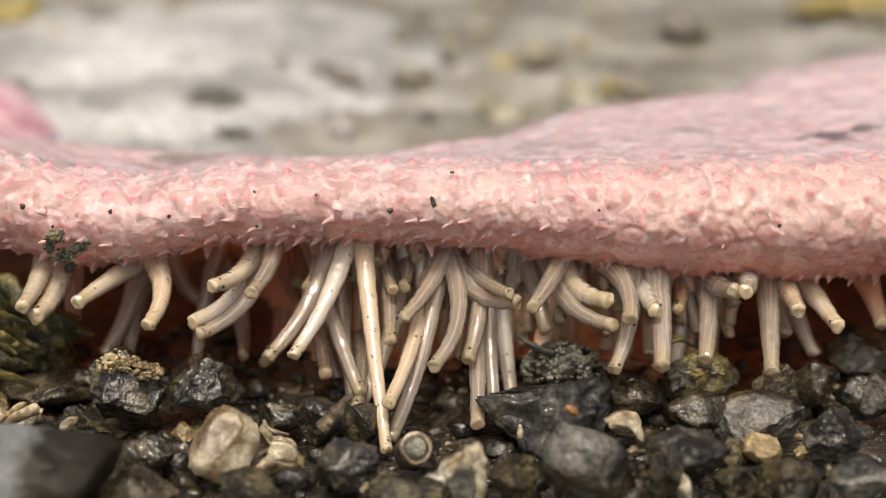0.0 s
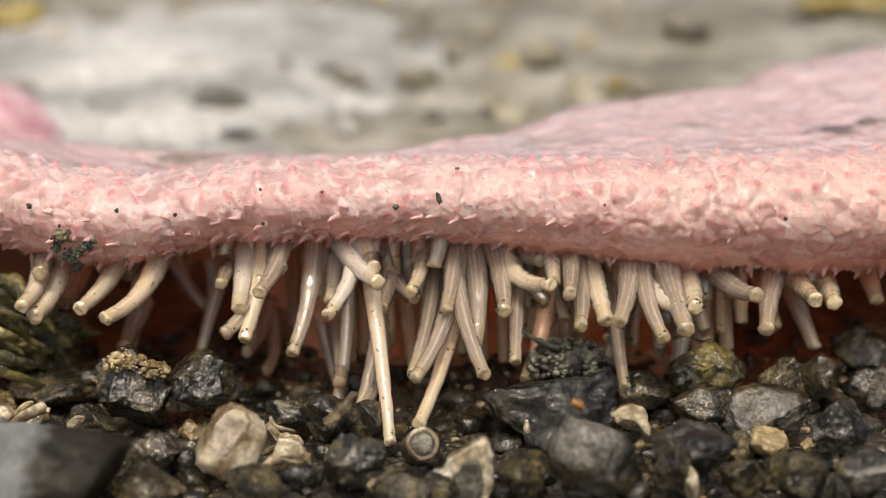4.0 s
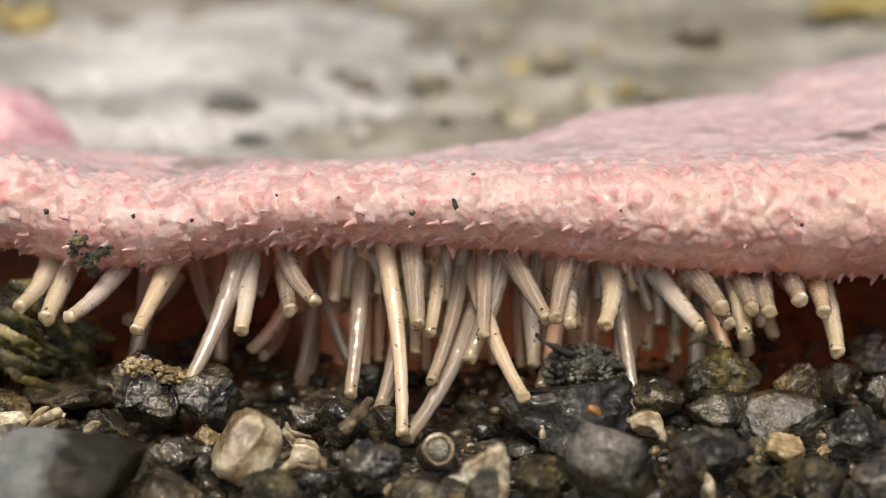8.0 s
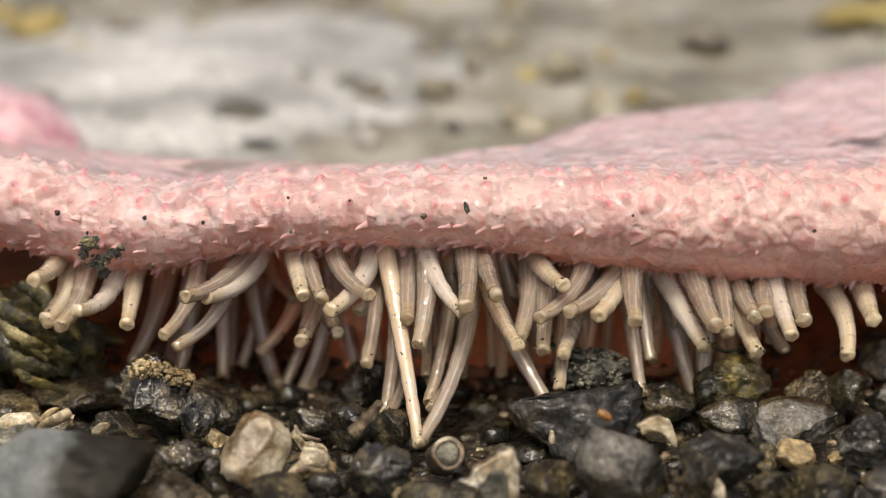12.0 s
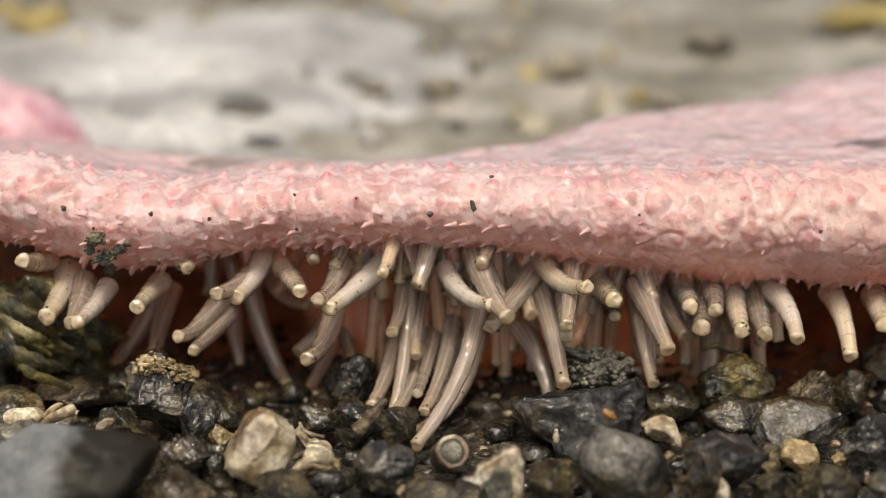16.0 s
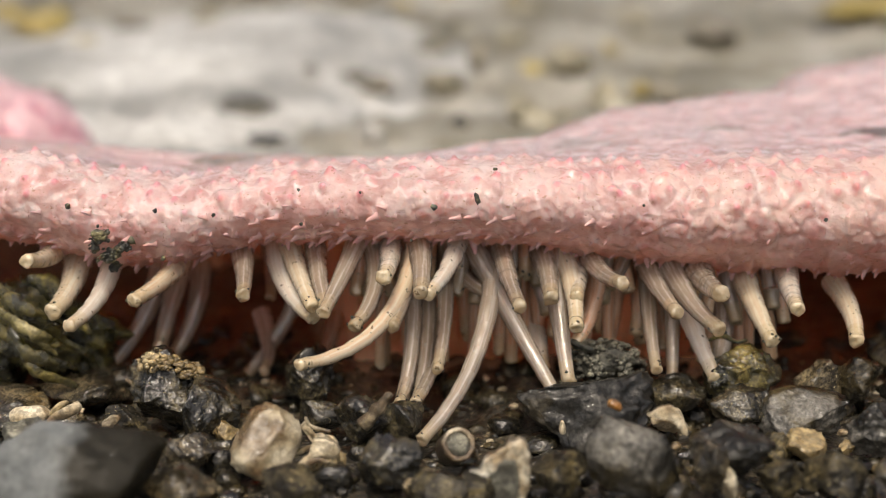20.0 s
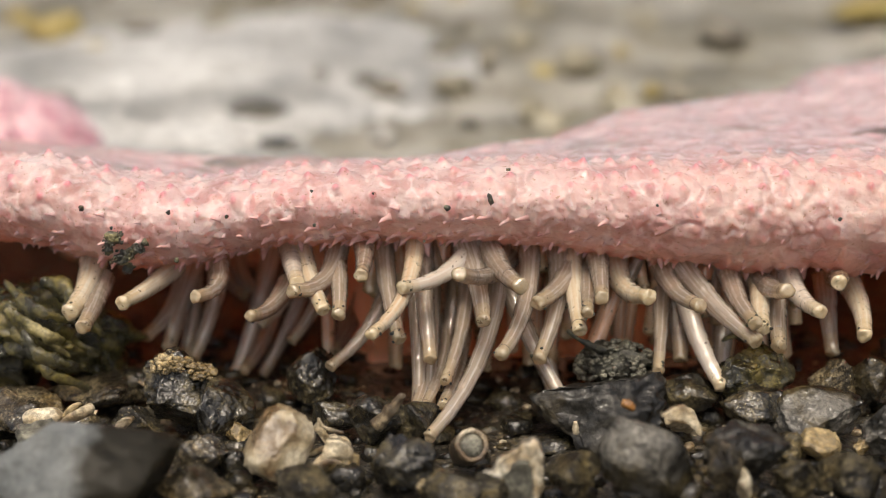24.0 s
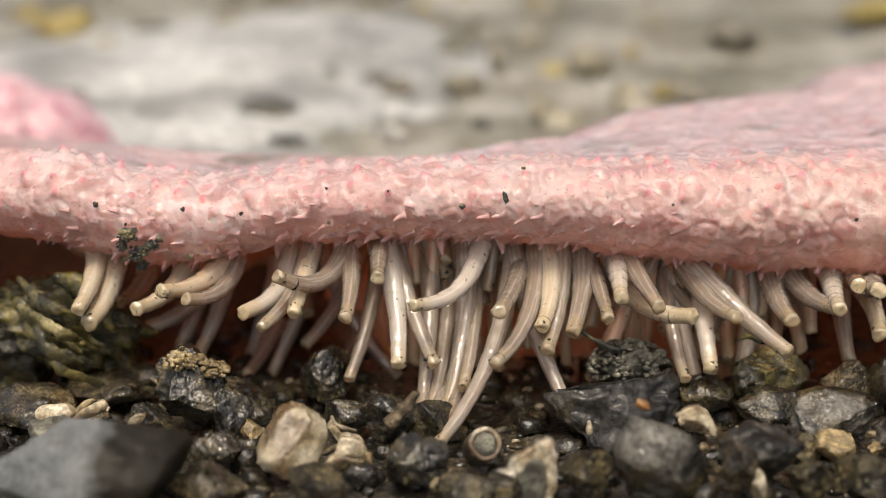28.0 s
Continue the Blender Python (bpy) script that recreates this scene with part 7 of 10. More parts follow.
tube_foot(1.01, 0.0066, -0.0108, 47, [
    (0, -0.3, 18.2, -2.1, 8.9, -5.5, 1.1),
    (1, -0.3, 23.2, -0.3, 22.0, -0.3, 20.8),
    (3, 1.5, 17.8, 0.3, 12.7, -2.9, 9.4),
    (6, -0.5, 19.3, -1.9, 9.9, -5.5, 2.1),
    (8, 0.2, 23.8, 0.2, 22.6, 0.2, 21.4),
    (9, 0.2, 18.8, 0.5, 17.8, 0.8, 17.1),
    (10, 1.2, 17.9, 1.2, 17.1, 1.2, 16.7),
    (11, 1.1, 15.3, 1.6, 16.2, 1.7, 17.3),
    (12, 0.5, 18.7, 1.2, 18.0, 2.0, 17.7),
    (15, 1.2, 23.2, 1.2, 22.0, 1.2, 20.8),
    (17, 1.2, 18.2, 0.3, 17.0, -1.1, 16.5),
    (18, 1.2, 23.2, 1.2, 22.0, 1.2, 20.8),
    (19, 1.2, 18.0, 2.1, 16.9, 3.4, 16.4),
    (20, 1.7, 17.6, 2.4, 16.3, 3.3, 15.4),
    (21, 3.1, 18.1, 3.7, 14.7, 5.2, 12.2),
    (24, 3.5, 17.6, 2.7, 13.0, 0.0, 10.2),
    (26, 4.6, 17.7, 2.5, 12.3, -1.7, 9.3),
    (27, 2.3, 17.7, 1.0, 12.7, -2.2, 9.1),
    (28, 2.6, 17.6, 1.6, 12.1, -2.1, 9.1)])
tube_foot(0.92, 0.0065, -0.0044, 48, [
    (0, 6.6, 22.1, 6.6, 20.9, 6.6, 19.7),
    (1, 6.6, 22.1, 6.6, 20.9, 6.6, 19.7),
    (3, 6.6, 17.1, 8.0, 14.8, 10.9, 15.4),
    (6, 4.8, 18.5, 7.5, 16.7, 11.2, 16.9),
    (8, 5.8, 23.1, 5.8, 21.9, 5.8, 20.7),
    (9, 5.8, 18.1, 7.4, 16.7, 9.7, 16.6),
    (10, 7.8, 17.0, 8.9, 16.1, 10.1, 15.8),
    (12, 6.9, 18.0, 8.0, 17.1, 9.5, 17.0),
    (15, 6.5, 17.1, 8.4, 15.6, 11.3, 16.5),
    (17, 8.0, 17.3, 9.3, 16.1, 11.4, 16.7),
    (18, 8.0, 22.3, 8.0, 21.1, 8.0, 19.9),
    (19, 8.3, 17.2, 9.7, 15.2, 12.1, 14.3),
    (20, 9.1, 16.8, 9.9, 14.0, 9.9, 11.3),
    (21, 8.3, 17.5, 9.3, 14.5, 8.1, 11.9),
    (24, 8.3, 16.9, 8.5, 13.8, 8.7, 11.0),
    (25, 8.1, 12.3, 8.2, 11.7, 8.3, 11.6),
    (26, 6.2, 17.2, 7.1, 14.6, 8.4, 12.5),
    (27, 6.2, 22.2, 6.2, 21.0, 6.2, 19.8),
    (28, 3.9, 17.4, 4.2, 14.0, 3.0, 11.3)])
tube_foot(0.89, 0.0062, -0.0048, 49, [
    (0, 4.4, 17.7, 4.3, 12.6, 2.9, 8.2),
    (1, 5.4, 17.1, 4.4, 12.0, 2.6, 7.6),
    (2, 5.3, 14.7, 6.4, 14.2, 8.4, 14.1),
    (3, 5.4, 17.4, 5.8, 14.7, 4.6, 12.6),
    (6, 5.2, 18.6, 6.7, 15.1, 10.5, 14.7),
    (7, 6.2, 14.6, 8.6, 13.4, 10.1, 12.9),
    (8, 4.9, 17.9, 7.0, 15.4, 8.9, 12.9),
    (9, 5.3, 18.3, 6.7, 15.1, 8.1, 12.2),
    (10, 5.6, 17.4, 6.9, 14.6, 7.9, 12.0),
    (11, 6.8, 15.4, 6.9, 12.8, 5.5, 11.7),
    (12, 8.2, 18.1, 8.0, 13.8, 7.4, 9.9),
    (15, 6.6, 17.3, 7.8, 12.4, 9.0, 7.7),
    (16, 7.0, 13.0, 8.4, 9.0, 9.1, 5.8),
    (17, 6.8, 17.6, 8.3, 11.4, 9.1, 5.6),
    (18, 7.3, 17.5, 8.1, 11.4, 8.9, 5.6),
    (19, 6.4, 17.5, 7.9, 11.3, 9.1, 5.5),
    (20, 7.7, 17.0, 8.3, 10.9, 9.0, 5.1),
    (21, 6.0, 17.8, 7.3, 11.4, 8.8, 5.4),
    (24, 7.1, 17.3, 6.4, 12.2, 4.3, 7.9),
    (25, 5.4, 9.6, 4.8, 7.8, 3.6, 7.5),
    (26, 5.2, 17.6, 4.9, 12.0, 3.1, 7.3),
    (27, 6.6, 17.3, 5.5, 11.9, 3.2, 7.2),
    (28, 5.4, 17.3, 5.1, 12.7, 3.6, 8.8)])
tube_foot(0.93, 0.0094, 0.0027, 50, [
    (0, 9.5, 16.3, 11.0, 12.7, 12.0, 9.2),
    (1, 8.9, 15.6, 10.1, 11.7, 11.6, 8.2),
    (2, 12.3, 10.3, 11.7, 9.2, 12.1, 8.8),
    (3, 6.6, 16.2, 9.2, 12.0, 12.8, 8.9),
    (6, 6.6, 21.2, 6.6, 20.0, 6.6, 18.8),
    (16, 4.8, 7.8, 7.1, 4.6, 8.4, 0.4),
    (24, 6.0, 21.7, 6.0, 20.5, 6.0, 19.3),
    (26, 6.0, 16.7, 6.2, 13.1, 6.0, 9.8),
    (27, 6.4, 16.4, 7.5, 13.2, 8.4, 10.3),
    (28, 6.4, 21.4, 6.4, 20.2, 6.4, 19.0)])
tube_foot(0.96, 0.0115, 0.0018, 51, [
    (0, 6.7, 16.1, 7.2, 8.4, 8.1, 1.1),
    (1, 5.9, 15.2, 9.1, 15.1, 10.8, 15.0),
    (2, 8.9, 14.7, 10.0, 13.6, 10.7, 13.5),
    (3, 7.0, 15.9, 9.1, 15.1, 11.7, 15.4),
    (6, 7.2, 21.3, 7.2, 20.1, 7.2, 18.9),
    (8, 7.2, 16.3, 7.8, 10.7, 8.0, 5.5),
    (9, 7.2, 21.3, 7.2, 20.1, 7.2, 18.9),
    (25, 5.3, 2.3, 6.1, 1.0, 6.5, -0.9),
    (28, 7.2, 21.3, 7.2, 20.1, 7.2, 18.9)])
tube_foot(0.95, 0.0073, -0.0035, 52, [
    (0, 0.4, 17.7, 3.2, 14.2, 8.0, 14.1),
    (1, 1.0, 17.0, 3.8, 13.5, 5.4, 9.8),
    (2, 3.3, 13.1, 5.2, 11.1, 4.4, 9.1),
    (3, 2.2, 17.4, 3.4, 13.0, 4.0, 8.9),
    (6, 3.8, 18.6, 3.0, 13.4, -0.2, 9.4),
    (7, 3.9, 15.0, 3.0, 11.0, 0.0, 9.3),
    (8, 4.6, 17.9, 2.9, 12.5, 0.5, 7.8),
    (9, 3.0, 18.4, 3.2, 12.9, 2.4, 7.8),
    (10, 3.5, 17.5, 4.0, 13.2, 4.8, 9.3),
    (11, 3.8, 15.1, 4.6, 14.5, 5.7, 13.3),
    (12, 6.1, 18.1, 6.2, 14.2, 4.9, 10.8),
    (15, 6.6, 17.3, 4.7, 14.4, 1.3, 13.3),
    (16, 6.3, 15.4, 3.8, 13.4, 1.2, 11.9),
    (17, 5.7, 17.5, 5.5, 13.1, 4.4, 9.2),
    (18, 6.1, 17.4, 6.2, 14.5, 5.9, 11.8),
    (19, 6.1, 17.4, 6.8, 15.3, 6.5, 13.4),
    (20, 6.5, 17.0, 7.0, 15.6, 7.1, 14.3),
    (21, 5.3, 17.7, 6.1, 16.1, 7.2, 14.9),
    (24, 8.8, 16.8, 7.2, 14.7, 4.3, 13.8),
    (25, 8.8, 15.2, 6.2, 14.2, 3.6, 14.3),
    (26, 8.3, 17.0, 6.3, 14.7, 2.8, 14.2),
    (27, 9.2, 16.7, 6.7, 14.3, 3.6, 12.7),
    (28, 8.1, 16.8, 7.8, 13.4, 6.5, 10.4)])
tube_foot(0.89, 0.0090, -0.0057, 53, [
    (0, 5.2, 16.9, 5.4, 8.7, 5.9, 1.1),
    (1, 5.5, 16.2, 5.6, 9.1, 5.3, 2.5),
    (3, 7.9, 16.5, 7.0, 11.4, 6.2, 6.9),
    (6, 9.3, 17.4, 9.9, 13.5, 10.5, 10.1),
    (8, 9.3, 22.4, 9.3, 21.2, 9.3, 20.0),
    (10, 10.8, 22.1, 10.8, 20.9, 10.8, 19.7),
    (11, 10.4, 13.3, 8.9, 12.5, 7.6, 12.5),
    (12, 10.8, 17.1, 10.3, 11.2, 9.3, 5.8),
    (15, 10.8, 22.1, 10.8, 20.9, 10.8, 19.7),
    (17, 13.3, 21.4, 13.3, 20.2, 13.3, 19.0),
    (18, 13.3, 16.4, 11.0, 15.6, 7.7, 17.6),
    (19, 13.3, 21.4, 13.3, 20.2, 13.3, 19.0),
    (20, 11.5, 21.6, 11.5, 20.4, 11.5, 19.2),
    (21, 11.5, 16.6, 11.2, 15.8, 10.8, 15.2),
    (24, 10.4, 16.1, 10.1, 14.6, 9.5, 13.3),
    (25, 10.3, 13.0, 10.2, 12.6, 10.1, 12.6),
    (26, 10.3, 16.2, 10.3, 14.1, 9.6, 12.5),
    (28, 9.0, 16.1, 9.7, 14.1, 10.1, 12.6)])
tube_foot(0.99, 0.0075, -0.0032, 54, [
    (0, 14.2, 16.2, 15.5, 14.2, 18.2, 14.3),
    (1, 17.2, 15.1, 18.6, 13.9, 19.7, 12.7),
    (2, 17.1, 14.0, 18.3, 12.7, 19.0, 11.9),
    (3, 16.2, 15.7, 17.2, 13.5, 18.1, 11.4),
    (6, 16.6, 17.0, 16.6, 14.3, 15.9, 11.9),
    (7, 16.4, 12.8, 15.6, 11.9, 14.7, 11.4),
    (8, 17.2, 16.0, 17.1, 13.7, 15.8, 11.7),
    (9, 16.9, 16.7, 16.4, 14.7, 15.5, 13.0),
    (10, 14.7, 15.8, 15.5, 14.1, 15.9, 12.8),
    (12, 17.6, 16.7, 16.3, 14.6, 13.8, 13.3),
    (15, 15.2, 16.1, 14.9, 14.4, 14.7, 12.9),
    (16, 14.1, 13.7, 14.6, 14.1, 14.7, 14.9),
    (17, 14.7, 16.4, 14.7, 15.6, 14.7, 15.1),
    (18, 14.7, 21.4, 14.7, 20.2, 14.7, 19.0),
    (19, 14.7, 16.3, 14.6, 15.7, 14.7, 15.3),
    (20, 14.7, 21.3, 14.7, 20.1, 14.7, 18.9),
    (21, 15.8, 16.3, 15.7, 14.6, 16.1, 13.2),
    (24, 13.7, 16.0, 14.3, 13.9, 16.3, 14.2),
    (25, 13.5, 13.7, 14.7, 12.4, 17.2, 13.8),
    (26, 13.6, 16.1, 15.0, 13.6, 18.0, 13.7),
    (27, 13.6, 15.6, 16.2, 12.9, 19.6, 12.2),
    (28, 11.9, 15.9, 14.6, 12.0, 19.4, 11.9)])
tube_foot(0.93, 0.0059, -0.0051, 55, [
    (0, 12.0, 21.6, 12.0, 20.4, 12.0, 19.2),
    (7, 12.2, 14.0, 12.0, 13.4, 11.9, 13.0),
    (11, 11.5, 9.9, 10.8, 9.5, 9.8, 9.2),
    (16, 10.0, 12.4, 9.9, 11.9, 9.4, 11.5),
    (27, 12.0, 21.6, 12.0, 20.4, 12.0, 19.2),
    (28, 12.0, 16.6, 11.8, 15.5, 11.6, 14.7)])
tube_foot(0.89, 0.0050, -0.0062, 56, [
    (0, 13.8, 17.0, 12.1, 15.6, 10.0, 14.5),
    (1, 13.0, 16.4, 12.6, 13.4, 11.9, 10.7),
    (2, 13.6, 15.0, 13.1, 13.2, 12.2, 12.1),
    (3, 14.1, 16.6, 13.9, 15.9, 13.3, 15.2),
    (6, 14.5, 17.9, 14.0, 16.9, 13.2, 16.1),
    (7, 10.1, 15.6, 10.7, 16.1, 11.2, 17.4),
    (8, 12.2, 17.4, 11.0, 15.3, 10.0, 13.4),
    (9, 12.7, 17.9, 11.3, 15.0, 8.7, 12.9),
    (10, 12.9, 17.0, 11.6, 14.6, 9.0, 13.1),
    (11, 12.1, 14.3, 11.1, 13.8, 10.2, 14.0),
    (12, 13.0, 18.0, 10.9, 15.2, 7.2, 13.9),
    (15, 10.7, 17.3, 10.0, 14.7, 9.4, 12.5),
    (17, 10.9, 17.5, 10.2, 15.3, 9.2, 13.3),
    (18, 12.5, 17.3, 11.8, 13.0, 10.0, 9.4),
    (19, 11.7, 17.3, 11.5, 15.9, 11.0, 14.8),
    (20, 12.2, 16.7, 13.2, 16.2, 14.6, 16.6),
    (21, 12.5, 17.3, 13.3, 16.3, 14.7, 16.0),
    (24, 11.4, 16.9, 11.3, 15.9, 11.0, 15.1),
    (25, 11.6, 14.4, 11.3, 14.5, 11.0, 14.7),
    (26, 11.1, 17.0, 11.3, 15.8, 11.4, 14.9),
    (27, 12.9, 16.7, 14.0, 15.2, 15.8, 14.4),
    (28, 13.2, 16.6, 14.4, 15.2, 15.5, 14.0)])
tube_foot(0.95, 0.0090, 0.0022, 57, [
    (0, 13.9, 16.1, 12.6, 9.7, 10.4, 3.8),
    (1, 12.7, 15.6, 11.4, 9.3, 9.7, 3.2),
    (3, 11.8, 16.0, 11.2, 9.1, 9.2, 2.8),
    (6, 12.5, 17.3, 11.8, 9.4, 8.9, 2.7),
    (8, 12.1, 16.5, 11.1, 9.3, 9.1, 2.6),
    (9, 14.0, 17.0, 11.9, 9.4, 8.7, 2.4),
    (10, 13.6, 16.0, 12.2, 8.9, 9.3, 2.3),
    (12, 13.6, 21.0, 13.6, 19.8, 13.6, 18.6),
    (15, 13.4, 16.0, 12.9, 11.5, 11.7, 7.2),
    (16, 12.3, 10.8, 11.4, 8.3, 10.0, 7.6),
    (17, 12.4, 16.3, 12.6, 11.1, 11.9, 6.1),
    (18, 12.4, 21.3, 12.4, 20.1, 12.4, 18.9),
    (19, 12.6, 16.2, 12.4, 10.9, 11.2, 6.0),
    (20, 13.2, 15.8, 12.6, 11.0, 10.4, 6.9),
    (21, 13.8, 16.4, 12.8, 11.1, 10.6, 6.2),
    (24, 14.4, 15.8, 12.6, 9.7, 9.5, 4.3),
    (25, 12.7, 9.5, 11.1, 6.9, 8.9, 2.8),
    (26, 14.0, 15.9, 12.4, 9.5, 9.3, 3.7),
    (28, 14.8, 15.7, 12.6, 9.1, 9.2, 3.2)])
tube_foot(0.84, 0.0110, 0.0046, 58, [
    (0, 12.8, 15.5, 12.9, 12.4, 13.8, 9.6),
    (1, 12.8, 20.5, 12.8, 19.3, 12.8, 18.1),
    (3, 12.0, 15.4, 12.6, 12.3, 13.6, 9.4),
    (6, 12.2, 16.7, 12.8, 13.2, 13.6, 10.0),
    (7, 14.7, 11.1, 14.3, 9.9, 13.8, 9.1),
    (8, 12.6, 15.8, 12.9, 12.5, 13.2, 9.4),
    (9, 13.9, 16.3, 13.6, 15.0, 13.0, 13.9),
    (10, 13.9, 21.3, 13.9, 20.1, 13.9, 18.9),
    (12, 13.9, 21.3, 13.9, 20.1, 13.9, 18.9),
    (15, 17.8, 15.0, 17.6, 9.6, 17.0, 4.4),
    (16, 15.6, 10.3, 15.8, 10.5, 15.8, 10.7),
    (17, 17.3, 20.1, 17.3, 18.9, 17.3, 17.7),
    (18, 17.3, 15.1, 17.8, 9.6, 19.7, 4.5),
    (19, 17.3, 20.1, 17.3, 18.9, 17.3, 17.7),
    (24, 17.1, 19.7, 17.1, 18.5, 17.1, 17.3),
    (26, 17.1, 14.7, 18.3, 9.0, 19.9, 3.5),
    (27, 17.1, 19.7, 17.1, 18.5, 17.1, 17.3),
    (28, 17.3, 14.6, 19.0, 12.4, 20.9, 10.7)])
tube_foot(0.82, 0.0102, -0.0020, 59, [
    (0, 19.7, 19.5, 19.7, 18.3, 19.7, 17.1),
    (1, 19.7, 19.5, 19.7, 18.3, 19.7, 17.1),
    (3, 19.7, 14.5, 19.7, 8.8, 20.0, 3.6),
    (6, 19.2, 15.9, 19.4, 8.9, 20.0, 2.4),
    (8, 18.3, 15.1, 18.8, 7.9, 19.6, 1.2),
    (9, 17.1, 15.8, 18.2, 8.1, 19.5, 1.1),
    (10, 17.7, 14.8, 18.5, 8.3, 19.3, 2.3),
    (12, 17.9, 15.8, 18.3, 9.6, 18.9, 3.9),
    (15, 18.4, 14.9, 19.0, 9.1, 19.9, 3.8),
    (17, 18.8, 15.2, 18.6, 10.4, 19.3, 6.1),
    (18, 18.8, 20.2, 18.8, 19.0, 18.8, 17.8),
    (19, 19.1, 15.1, 18.9, 10.3, 19.0, 6.0),
    (20, 19.4, 14.6, 19.1, 9.8, 19.2, 5.5),
    (21, 19.2, 15.3, 18.6, 10.5, 18.6, 6.2),
    (24, 19.6, 14.6, 18.9, 9.9, 17.9, 5.5),
    (26, 19.6, 19.6, 19.6, 18.4, 19.6, 17.2),
    (27, 18.1, 19.7, 18.1, 18.5, 18.1, 17.3),
    (28, 18.1, 14.7, 18.3, 9.3, 19.2, 4.5)])
tube_foot(0.93, 0.0095, 0.0027, 60, [
    (0, 22.2, 20.5, 22.2, 19.3, 22.2, 18.1),
    (2, 20.6, 5.2, 19.6, 3.4, 18.2, 2.5),
    (8, 22.2, 20.5, 22.2, 19.3, 22.2, 18.1),
    (9, 22.2, 15.5, 22.3, 9.1, 22.4, 2.9),
    (10, 22.3, 14.6, 22.3, 8.5, 23.0, 2.7),
    (12, 22.3, 19.6, 22.3, 18.4, 22.3, 17.2),
    (15, 22.0, 14.8, 22.6, 12.1, 23.9, 9.8),
    (16, 21.5, 12.1, 22.5, 10.6, 23.7, 9.2),
    (17, 21.4, 15.0, 21.7, 8.6, 22.4, 2.4),
    (18, 21.4, 20.0, 21.4, 18.8, 21.4, 17.6),
    (19, 21.3, 14.6, 24.0, 8.3, 26.7, 2.7),
    (20, 21.3, 19.6, 21.3, 18.4, 21.3, 17.2),
    (21, 21.3, 19.6, 21.3, 18.4, 21.3, 17.2),
    (24, 21.0, 14.5, 21.0, 9.9, 21.1, 5.4),
    (26, 20.8, 14.7, 20.8, 9.3, 21.2, 4.1),
    (27, 20.8, 19.7, 20.8, 18.5, 20.8, 17.3),
    (28, 18.8, 14.7, 19.8, 8.5, 21.2, 2.6)])
tube_foot(0.94, 0.0065, -0.0043, 61, [
    (0, 12.5, 16.5, 14.5, 12.7, 18.7, 11.7),
    (1, 12.8, 15.8, 14.5, 12.7, 17.4, 10.8),
    (2, 15.7, 11.8, 15.9, 11.0, 15.5, 10.3),
    (3, 14.8, 16.1, 15.3, 13.3, 14.8, 11.1),
    (6, 15.7, 17.3, 15.2, 14.3, 14.4, 11.6),
    (8, 15.7, 22.2, 15.7, 21.0, 15.7, 19.8),
    (9, 15.7, 17.2, 14.4, 13.7, 11.3, 12.0),
    (10, 15.6, 16.3, 14.5, 14.1, 12.6, 12.5),
    (11, 16.2, 13.6, 14.0, 13.4, 12.3, 13.9),
    (12, 17.6, 17.4, 14.4, 14.9, 10.5, 14.0),
    (15, 18.7, 21.1, 18.7, 19.9, 18.7, 18.7),
    (17, 18.7, 16.1, 19.5, 12.2, 20.8, 8.8),
    (18, 18.8, 16.0, 19.6, 12.7, 20.9, 9.8),
    (19, 18.3, 16.0, 19.2, 13.3, 21.0, 11.4),
    (20, 18.9, 15.5, 19.7, 14.0, 20.9, 12.8),
    (21, 18.9, 16.2, 19.2, 14.4, 20.3, 13.2),
    (24, 19.1, 15.4, 20.0, 13.8, 21.8, 13.5),
    (25, 20.8, 13.6, 21.3, 12.9, 22.0, 12.8),
    (26, 20.8, 15.3, 21.5, 13.7, 23.1, 13.0),
    (27, 20.7, 15.3, 22.1, 13.8, 23.8, 12.9),
    (28, 20.1, 15.2, 21.8, 13.1, 24.2, 12.2)])
tube_foot(0.96, 0.0052, -0.0060, 62, [
    (0, 19.4, 16.1, 20.9, 15.0, 20.7, 13.2),
    (1, 20.9, 15.3, 19.9, 12.6, 19.1, 10.3),
    (2, 20.6, 12.2, 20.6, 12.1, 20.0, 12.1),
    (3, 21.6, 15.6, 20.9, 13.7, 19.3, 12.2),
    (6, 19.5, 17.2, 18.9, 14.5, 17.8, 12.1),
    (7, 18.9, 12.7, 17.9, 11.9, 16.9, 11.9),
    (8, 18.3, 22.0, 18.3, 20.8, 18.3, 19.6),
    (9, 18.3, 17.0, 17.7, 15.5, 17.1, 14.1),
    (10, 18.5, 16.1, 18.2, 14.6, 18.1, 13.2),
    (11, 18.4, 14.3, 17.7, 14.8, 17.4, 15.3),
    (12, 18.1, 17.1, 17.8, 15.2, 17.5, 13.5),
    (15, 18.1, 16.2, 18.8, 13.4, 20.0, 11.1),
    (16, 18.6, 14.0, 19.6, 12.2, 20.5, 10.2),
    (18, 21.0, 16.1, 22.2, 13.8, 23.7, 11.9),
    (19, 21.4, 15.9, 22.6, 13.2, 24.5, 11.2),
    (20, 21.5, 15.4, 23.1, 12.9, 25.3, 11.3),
    (21, 21.7, 16.1, 22.7, 13.1, 24.2, 10.7),
    (24, 21.4, 15.5, 24.4, 12.3, 27.8, 10.0),
    (25, 22.9, 13.9, 25.3, 12.0, 28.1, 9.7),
    (26, 21.8, 15.6, 25.2, 12.1, 29.4, 10.2),
    (27, 21.6, 15.5, 25.4, 11.8, 29.8, 9.5),
    (28, 20.9, 15.5, 25.2, 11.9, 29.6, 8.8)])
